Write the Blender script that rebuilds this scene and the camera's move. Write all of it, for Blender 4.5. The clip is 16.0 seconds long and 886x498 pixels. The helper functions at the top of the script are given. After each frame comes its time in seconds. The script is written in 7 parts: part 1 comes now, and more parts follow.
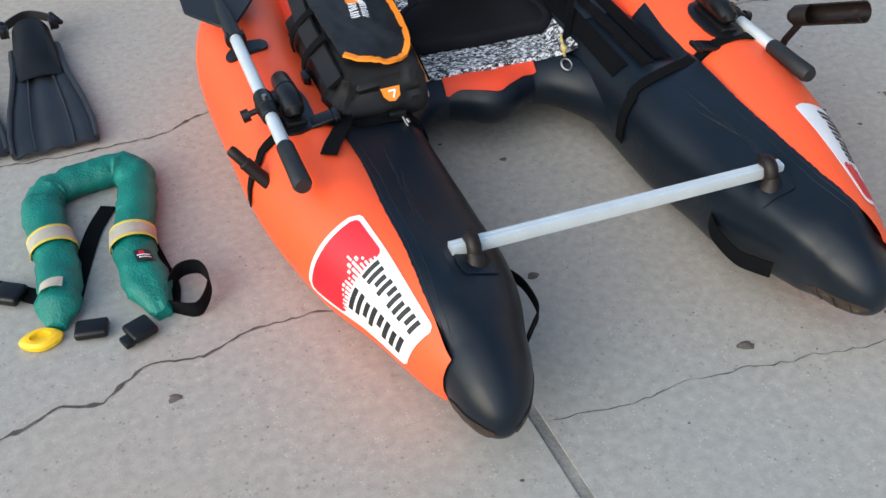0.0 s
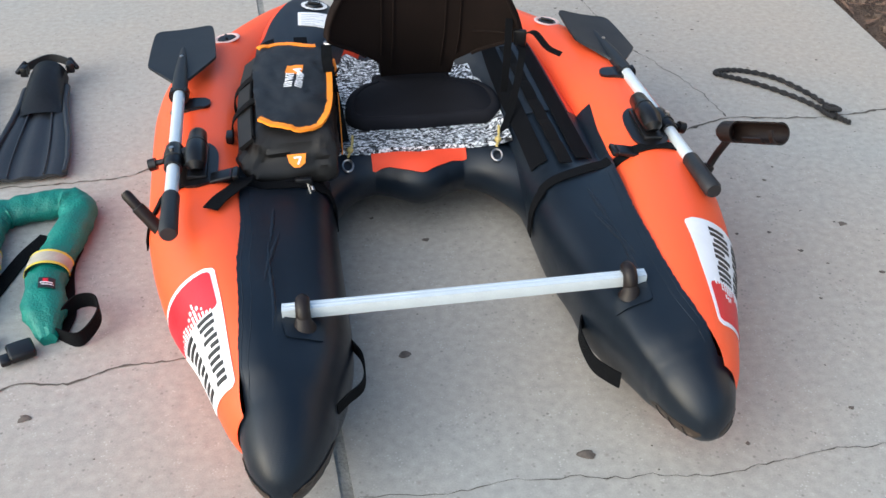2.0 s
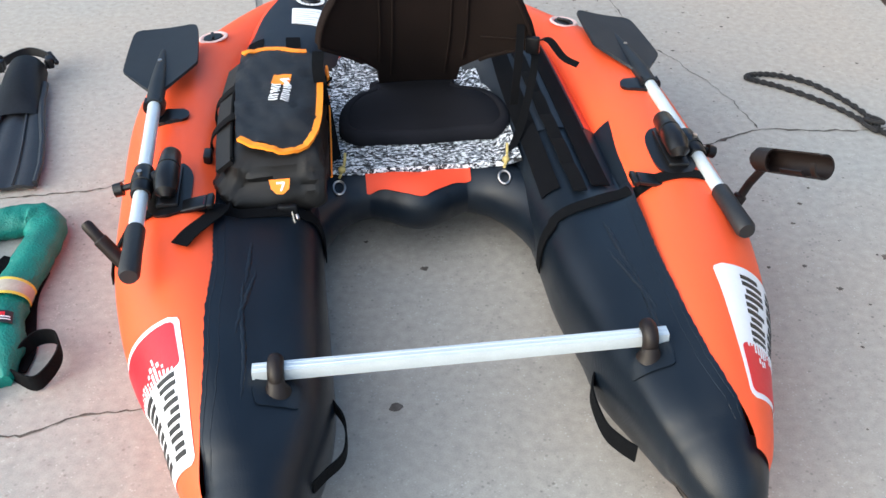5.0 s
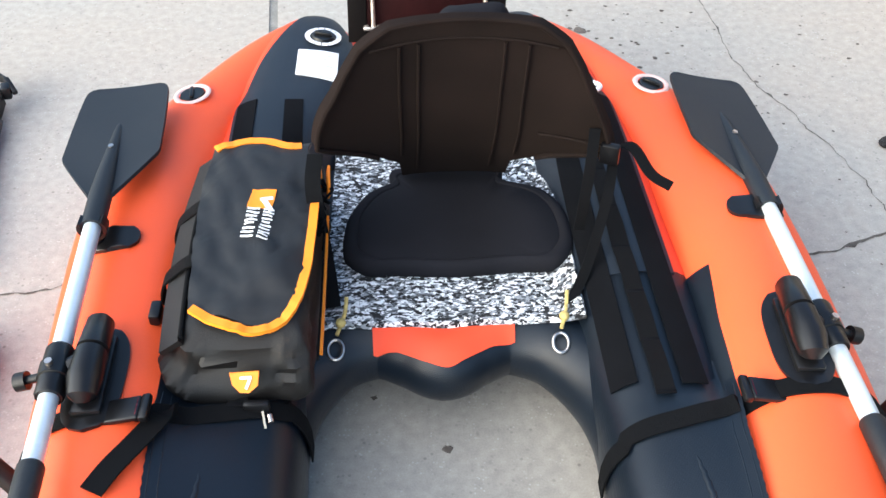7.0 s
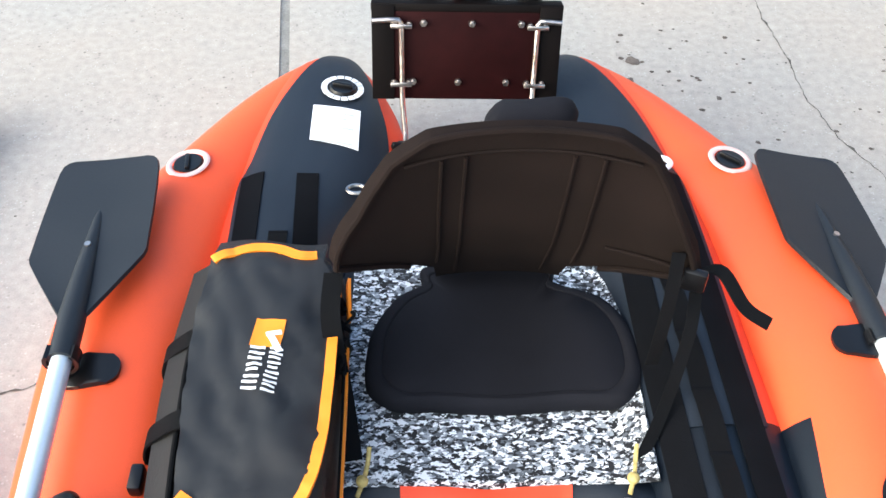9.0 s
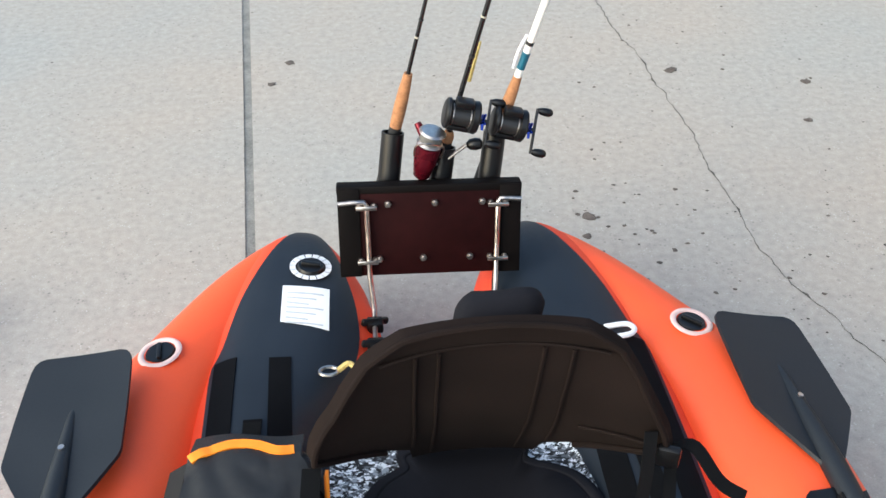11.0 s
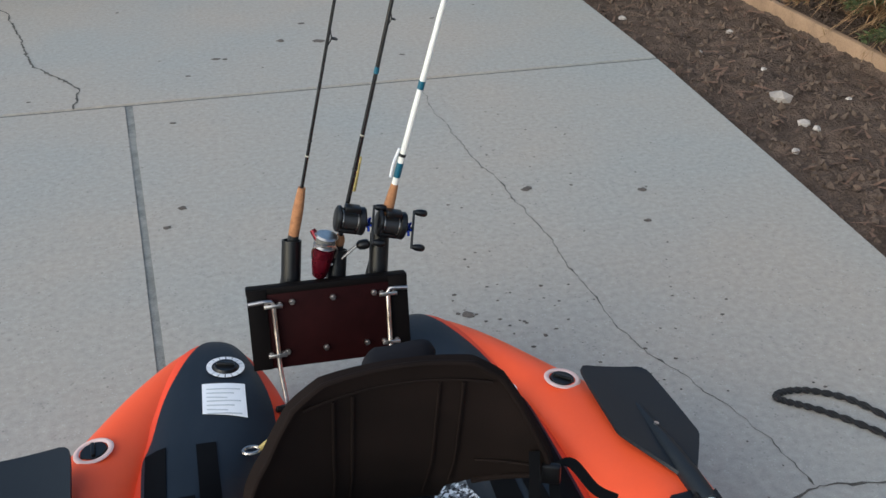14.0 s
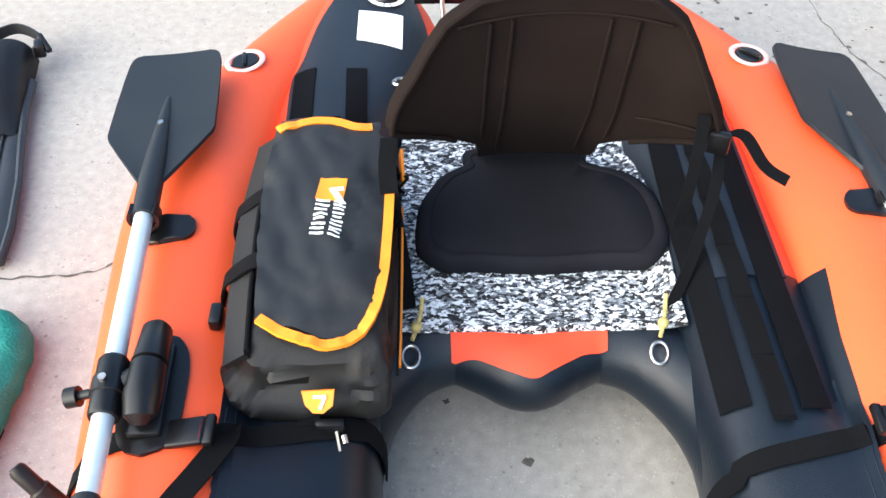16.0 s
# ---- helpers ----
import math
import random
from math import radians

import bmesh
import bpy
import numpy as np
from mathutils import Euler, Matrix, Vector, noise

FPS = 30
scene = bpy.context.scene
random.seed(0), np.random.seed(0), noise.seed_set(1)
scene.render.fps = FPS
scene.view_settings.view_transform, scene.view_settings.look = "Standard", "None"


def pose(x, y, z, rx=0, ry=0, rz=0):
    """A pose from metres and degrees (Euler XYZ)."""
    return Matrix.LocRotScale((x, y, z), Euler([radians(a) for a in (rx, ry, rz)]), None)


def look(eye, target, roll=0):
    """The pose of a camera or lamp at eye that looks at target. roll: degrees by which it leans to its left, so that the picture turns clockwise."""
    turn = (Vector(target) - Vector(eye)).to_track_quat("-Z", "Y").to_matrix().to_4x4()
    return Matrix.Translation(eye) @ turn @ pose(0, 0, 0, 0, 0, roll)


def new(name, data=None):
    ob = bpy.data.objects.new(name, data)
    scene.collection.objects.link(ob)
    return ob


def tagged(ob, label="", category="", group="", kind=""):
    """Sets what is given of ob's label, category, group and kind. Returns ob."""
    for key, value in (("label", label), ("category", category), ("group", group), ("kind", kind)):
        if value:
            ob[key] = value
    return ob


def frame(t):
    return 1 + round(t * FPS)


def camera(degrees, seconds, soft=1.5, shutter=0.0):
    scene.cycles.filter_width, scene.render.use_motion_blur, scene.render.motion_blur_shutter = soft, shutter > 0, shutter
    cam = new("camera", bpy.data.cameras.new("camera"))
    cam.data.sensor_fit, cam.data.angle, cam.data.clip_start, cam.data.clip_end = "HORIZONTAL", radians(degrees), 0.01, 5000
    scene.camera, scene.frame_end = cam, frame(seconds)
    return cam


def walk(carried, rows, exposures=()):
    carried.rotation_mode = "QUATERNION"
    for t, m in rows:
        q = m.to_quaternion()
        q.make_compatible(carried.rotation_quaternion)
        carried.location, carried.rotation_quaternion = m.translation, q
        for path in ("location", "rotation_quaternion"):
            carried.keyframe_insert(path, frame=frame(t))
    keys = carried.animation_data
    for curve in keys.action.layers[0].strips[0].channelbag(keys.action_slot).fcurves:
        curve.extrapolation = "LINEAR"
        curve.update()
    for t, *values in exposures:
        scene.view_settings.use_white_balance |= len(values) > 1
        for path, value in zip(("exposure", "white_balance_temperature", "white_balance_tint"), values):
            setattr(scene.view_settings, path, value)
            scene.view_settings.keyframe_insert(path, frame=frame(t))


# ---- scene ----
cam = camera(49.2, 16.0)
PATH = [
    (0, (-0.621, -1.104, 1.263), (-0.176, 0.349, -0.037), -1.9),
    (0.5, (-0.433, -1.202, 1.272), (-0.047, 0.305, 0.016), -1.6),
    (1, (-0.351, -1.224, 1.262), (-0.012, 0.328, 0.048), -1.1),
    (1.5, (-0.271, -1.234, 1.249), (0.011, 0.354, 0.066), -0.5),
    (2, (-0.157, -1.242, 1.253), (0.052, 0.377, 0.098), -0.2),
    (2.5, (-0.122, -1.234, 1.255), (0.031, 0.405, 0.119), -0.5),
    (3, (-0.116, -1.233, 1.249), (0.007, 0.404, 0.106), -1.0),
    (3.2, (-0.111, -1.236, 1.245), (0.014, 0.404, 0.108), -0.9),
    (5.3, (-0.088, -0.909, 1.237), (0.085, 0.661, 0.012), 0.1),
    (5.5, (-0.061, -0.835, 1.238), (0.076, 0.729, -0.001), 0.1),
    (6, (-0.019, -0.691, 1.237), (0.049, 0.852, -0.034), 0.3),
    (6.5, (-0.022, -0.491, 1.237), (0.053, 1.007, -0.086), 0.4),
    (7, (-0.002, -0.332, 1.252), (0.049, 1.131, -0.111), -0.2),
    (7.5, (0.082, -0.167, 1.237), (0.053, 1.241, -0.183), -1.2),
    (8, (0.09, -0.072, 1.231), (0.034, 1.298, -0.224), -0.7),
    (8.2, (0.063, -0.036, 1.23), (0.019, 1.344, -0.216), -0.4),
    (10.3, (-0.069, 0.056, 1.29), (0.035, 1.449, -0.141), 0.4),
    (10.5, (-0.065, 0.06, 1.297), (0.036, 1.494, -0.094), 0.3),
    (11, (-0.048, 0.067, 1.323), (0.07, 1.623, 0.071), -0.3),
    (11.5, (-0.052, 0.049, 1.348), (0.175, 1.701, 0.244), 0.4),
    (12, (-0.016, -0.049, 1.401), (0.365, 1.687, 0.485), 1.3),
    (12.5, (-0.025, -0.163, 1.441), (0.457, 1.633, 0.706), 0.6),
    (13, (-0.099, -0.241, 1.48), (0.412, 1.585, 0.843), -1.0),
    (13.5, (-0.121, -0.252, 1.455), (0.367, 1.54, 0.713), -1.4),
    (14, (-0.105, -0.203, 1.364), (0.283, 1.494, 0.38), -0.7),
    (14.5, (-0.047, -0.169, 1.294), (0.212, 1.401, 0.083), 0.2),
    (15, (-0.027, -0.155, 1.246), (0.106, 1.311, -0.108), 0.2),
    (15.5, (-0.042, -0.159, 1.22), (-0.004, 1.244, -0.206), -0.3),
    (16, (-0.09, -0.169, 1.214), (-0.079, 1.203, -0.242), -0.4),
]
EXPOSURES = [(0.0, 0.62, 5800, 4), (1.0, 0.8, 5800, 4), (2.5, 1.0, 5800, 4), (6.0, 1.38, 5850, 4), (7.5, 1.68, 5900, 4), (9.5, 1.65, 5900, 4), (11.0, 1.2, 5950, 3), (11.5, 0.78, 5850, 2),
             (12.0, 0.5, 5750, 2), (13.0, 0.3, 5600, 1), (14.0, 0.33, 5600, 2), (14.5, 0.56, 5700, 3), (15.0, 1.05, 5850, 4), (16.0, 1.82, 5900, 4)]
walk(cam, [(t, look(eye, target, roll)) for t, eye, target, roll in PATH], EXPOSURES)

# ---- world and light ----
world = bpy.data.worlds.new("world")
scene.world = world
world.use_nodes = True
wn, wl = world.node_tree.nodes, world.node_tree.links
sky = wn.new("ShaderNodeTexSky")
sky.sky_type = 'NISHITA'
sky.sun_disc = False
sky.sun_elevation = radians(24)
sky.sun_rotation = radians(-120)
sky.air_density, sky.dust_density, sky.ozone_density = 1.0, 2.5, 1.0
wl.new(sky.outputs[0], wn["Background"].inputs[0])
wn["Background"].inputs[1].default_value = 0.15
sun = new("sun", bpy.data.lights.new("sun", 'SUN'))
sun.data.energy, sun.data.angle, sun.data.color = 1.9, radians(110), (1.0, 0.89, 0.76)
sun.matrix_world = look((-6, -3.6, 4.4), (0, 0, 0))

# ---- materials ----


def mat(name, color, rough=0.6, metal=0.0, var=0.25, scale=6.0, fine=120.0, bump=0.15, dist=0.002, dark=None, coat=0.0,
        per_object=0.0, weave=0.0, spec=0.5):
    m = bpy.data.materials.new(name)
    m.use_nodes = True
    n, l = m.node_tree.nodes, m.node_tree.links
    b = n["Principled BSDF"]
    tc = n.new("ShaderNodeTexCoord")
    big = n.new("ShaderNodeTexNoise")
    big.inputs["Scale"].default_value, big.inputs["Detail"].default_value = scale, 6
    small = n.new("ShaderNodeTexNoise")
    small.inputs["Scale"].default_value, small.inputs["Detail"].default_value = fine, 4
    l.new(tc.outputs["Object"], big.inputs["Vector"])
    l.new(tc.outputs["Object"], small.inputs["Vector"])
    ramp = n.new("ShaderNodeValToRGB")
    lo = dark or tuple(c * (1 - var) for c in color)
    hi = tuple(min(1, c * (1 + var * 0.6)) for c in color)
    ramp.color_ramp.elements[0].position, ramp.color_ramp.elements[0].color = 0.3, (*lo, 1)
    ramp.color_ramp.elements[1].position, ramp.color_ramp.elements[1].color = 0.7, (*hi, 1)
    mixf = n.new("ShaderNodeMix")
    mixf.data_type = 'FLOAT'
    mixf.inputs[0].default_value = 0.4
    l.new(big.outputs["Fac"], mixf.inputs[2])
    l.new(small.outputs["Fac"], mixf.inputs[3])
    l.new(mixf.outputs[0], ramp.inputs[0])
    out = ramp.outputs[0]
    if per_object:
        info = n.new("ShaderNodeObjectInfo")
        hsv = n.new("ShaderNodeHueSaturation")
        mr = n.new("ShaderNodeMapRange")
        mr.inputs[3].default_value, mr.inputs[4].default_value = 1 - per_object, 1 + per_object
        l.new(info.outputs["Random"], mr.inputs[0])
        l.new(mr.outputs[0], hsv.inputs["Value"])
        l.new(out, hsv.inputs["Color"])
        out = hsv.outputs[0]
    l.new(out, b.inputs["Base Color"])
    rr = n.new("ShaderNodeMapRange")
    rr.inputs[3].default_value, rr.inputs[4].default_value = max(0.02, rough - 0.1), min(1, rough + 0.1)
    l.new(big.outputs["Fac"], rr.inputs[0])
    l.new(rr.outputs[0], b.inputs["Roughness"])
    b.inputs["Metallic"].default_value = metal
    b.inputs["Coat Weight"].default_value = coat
    b.inputs["Specular IOR Level"].default_value = spec
    height = small.outputs["Fac"]
    if weave:
        wa = n.new("ShaderNodeTexWave")
        wb = n.new("ShaderNodeTexWave")
        wa.bands_direction, wb.bands_direction = 'X', 'Y'
        wa.inputs["Scale"].default_value = wb.inputs["Scale"].default_value = weave
        l.new(tc.outputs["Object"], wa.inputs["Vector"])
        l.new(tc.outputs["Object"], wb.inputs["Vector"])
        ad = n.new("ShaderNodeMath")
        ad.operation = 'MULTIPLY'
        l.new(wa.outputs["Fac"], ad.inputs[0])
        l.new(wb.outputs["Fac"], ad.inputs[1])
        ad2 = n.new("ShaderNodeMath")
        ad2.operation = 'ADD'
        l.new(ad.outputs[0], ad2.inputs[0])
        l.new(height, ad2.inputs[1])
        height = ad2.outputs[0]
    bp = n.new("ShaderNodeBump")
    bp.inputs["Strength"].default_value, bp.inputs["Distance"].default_value = bump, dist
    l.new(height, bp.inputs["Height"])
    l.new(bp.outputs[0], b.inputs["Normal"])
    return m


def concrete_mat():
    m = mat("concrete", (0.365, 0.348, 0.315), 0.85, var=0.22, scale=52.0, fine=330, bump=0.08, dist=0.0008, spec=0.3)
    n, l = m.node_tree.nodes, m.node_tree.links
    b = n["Principled BSDF"]
    src = b.inputs["Base Color"].links[0].from_socket
    tc = n.new("ShaderNodeTexCoord")
    # broad reddish and grey stains
    st = n.new("ShaderNodeTexNoise")
    st.inputs["Scale"].default_value, st.inputs["Detail"].default_value = 0.9, 5
    l.new(tc.outputs["Object"], st.inputs["Vector"])
    r1 = n.new("ShaderNodeValToRGB")
    r1.color_ramp.elements[0].position, r1.color_ramp.elements[0].color = 0.35, (1.05, 0.98, 0.93, 1)
    r1.color_ramp.elements[1].position, r1.color_ramp.elements[1].color = 0.65, (0.93, 0.97, 1.0, 1)
    l.new(st.outputs["Fac"], r1.inputs[0])
    mx = n.new("ShaderNodeMix")
    mx.data_type, mx.blend_type = 'RGBA', 'MULTIPLY'
    mx.inputs[0].default_value = 1
    l.new(src, mx.inputs[6])
    l.new(r1.outputs[0], mx.inputs[7])
    # small dark specks and pits
    vo = n.new("ShaderNodeTexVoronoi")
    vo.inputs["Scale"].default_value = 16
    vo.inputs["Randomness"].default_value = 1
    l.new(tc.outputs["Object"], vo.inputs["Vector"])
    no = n.new("ShaderNodeTexNoise")
    no.inputs["Scale"].default_value = 3.1
    l.new(tc.outputs["Object"], no.inputs["Vector"])
    md = n.new("ShaderNodeMath")
    md.operation = 'MULTIPLY_ADD'
    md.inputs[1].default_value, md.inputs[2].default_value = 0.22, -0.070
    l.new(no.outputs["Fac"], md.inputs[0])
    lt = n.new("ShaderNodeMapRange")
    lt.inputs[1].default_value, lt.inputs[2].default_value = -0.03, 0.04
    sb = n.new("ShaderNodeMath")
    sb.operation = 'SUBTRACT'
    l.new(vo.outputs["Distance"], sb.inputs[0])
    l.new(md.outputs[0], sb.inputs[1])
    l.new(sb.outputs[0], lt.inputs[0])
    mx2 = n.new("ShaderNodeMix")
    mx2.data_type, mx2.blend_type = 'RGBA', 'MIX'
    l.new(lt.outputs[0], mx2.inputs[0])
    mx2.inputs[6].default_value = (0.27, 0.245, 0.22, 1)
    l.new(mx.outputs[2], mx2.inputs[7])
    # fine grit: pits, pale sand grains and worn brownish film
    last = mx2.outputs[2]
    for scale, low, high, tint, most in ((75, .10, .26, (0.20, 0.185, 0.165, 1), .75), (130, .12, .30, (0.55, 0.53, 0.49, 1), .5), (34, .05, .13, (0.15, 0.135, 0.12, 1), .8)):
        cell = n.new("ShaderNodeTexVoronoi")
        cell.inputs["Scale"].default_value = scale
        l.new(tc.outputs["Object"], cell.inputs["Vector"])
        gate = n.new("ShaderNodeTexNoise")
        gate.inputs["Scale"].default_value, gate.inputs["Detail"].default_value = scale * .23, 4
        l.new(tc.outputs["Object"], gate.inputs["Vector"])
        on = n.new("ShaderNodeMapRange")
        on.inputs[1].default_value, on.inputs[2].default_value, on.inputs[4].default_value = .47, .62, most
        l.new(gate.outputs["Fac"], on.inputs[0])
        dot = n.new("ShaderNodeMapRange")
        dot.inputs[1].default_value, dot.inputs[2].default_value = low, high
        dot.inputs[3].default_value, dot.inputs[4].default_value = 1, 0
        l.new(cell.outputs["Distance"], dot.inputs[0])
        mul = n.new("ShaderNodeMath")
        mul.operation = 'MULTIPLY'
        l.new(on.outputs[0], mul.inputs[0])
        l.new(dot.outputs[0], mul.inputs[1])
        mix = n.new("ShaderNodeMix")
        mix.data_type = 'RGBA'
        l.new(mul.outputs[0], mix.inputs[0])
        l.new(last, mix.inputs[6])
        mix.inputs[7].default_value = tint
        last = mix.outputs[2]
    l.new(last, b.inputs["Base Color"])
    return m


def camo_mat():
    m = bpy.data.materials.new("camo_foam")
    m.use_nodes = True
    n, l = m.node_tree.nodes, m.node_tree.links
    b = n["Principled BSDF"]
    tc = n.new("ShaderNodeTexCoord")
    mp = n.new("ShaderNodeMapping")
    mp.inputs["Scale"].default_value = (0.75, 1.15, 1.0)
    l.new(tc.outputs["Object"], mp.inputs["Vector"])
    wob = n.new("ShaderNodeTexNoise")
    wob.inputs["Scale"].default_value, wob.inputs["Detail"].default_value = 210, 4
    l.new(mp.outputs[0], wob.inputs["Vector"])
    add = n.new("ShaderNodeMix")
    add.data_type = 'VECTOR'
    add.inputs[0].default_value = 0.012
    l.new(mp.outputs[0], add.inputs[4])
    l.new(wob.outputs["Color"], add.inputs[5])
    v = n.new("ShaderNodeTexVoronoi")
    v.inputs["Scale"].default_value = 215
    l.new(add.outputs[1], v.inputs["Vector"])
    sep = n.new("ShaderNodeSeparateColor")
    l.new(v.outputs["Color"], sep.inputs[0])
    r = n.new("ShaderNodeValToRGB")
    r.color_ramp.interpolation = 'CONSTANT'
    e = r.color_ramp.elements
    e[0].position, e[0].color = 0, (0.008, 0.008, 0.010, 1)
    e[1].position, e[1].color = 0.36, (0.10, 0.11, 0.125, 1)
    x = e.new(0.54)
    x.color = (0.30, 0.32, 0.35, 1)
    x = e.new(0.70)
    x.color = (0.78, 0.80, 0.83, 1)
    l.new(sep.outputs[0], r.inputs[0])
    l.new(r.outputs[0], b.inputs["Base Color"])
    b.inputs["Roughness"].default_value = 0.8
    return m


def soil_mat():
    m = mat("soil", (0.125, 0.087, 0.064), 0.95, var=0.6, scale=14, fine=90, bump=1.0, dist=0.02, spec=0.2)
    return m


def worn(m, color, scale, low, high, most):
    """Lays ragged worn patches of another colour over a material."""
    n, l = m.node_tree.nodes, m.node_tree.links
    b = n["Principled BSDF"]
    src = b.inputs["Base Color"].links[0].from_socket
    tc = n.new("ShaderNodeTexCoord")
    no = n.new("ShaderNodeTexNoise")
    no.inputs["Scale"].default_value, no.inputs["Detail"].default_value, no.inputs["Roughness"].default_value = scale, 9, 0.7
    l.new(tc.outputs["Object"], no.inputs["Vector"])
    r = n.new("ShaderNodeMapRange")
    r.inputs[1].default_value, r.inputs[2].default_value, r.inputs[4].default_value = low, high, most
    l.new(no.outputs["Fac"], r.inputs[0])
    mx = n.new("ShaderNodeMix")
    mx.data_type = 'RGBA'
    l.new(r.outputs[0], mx.inputs[0])
    l.new(src, mx.inputs[6])
    mx.inputs[7].default_value = color
    l.new(mx.outputs[2], b.inputs["Base Color"])
    return m


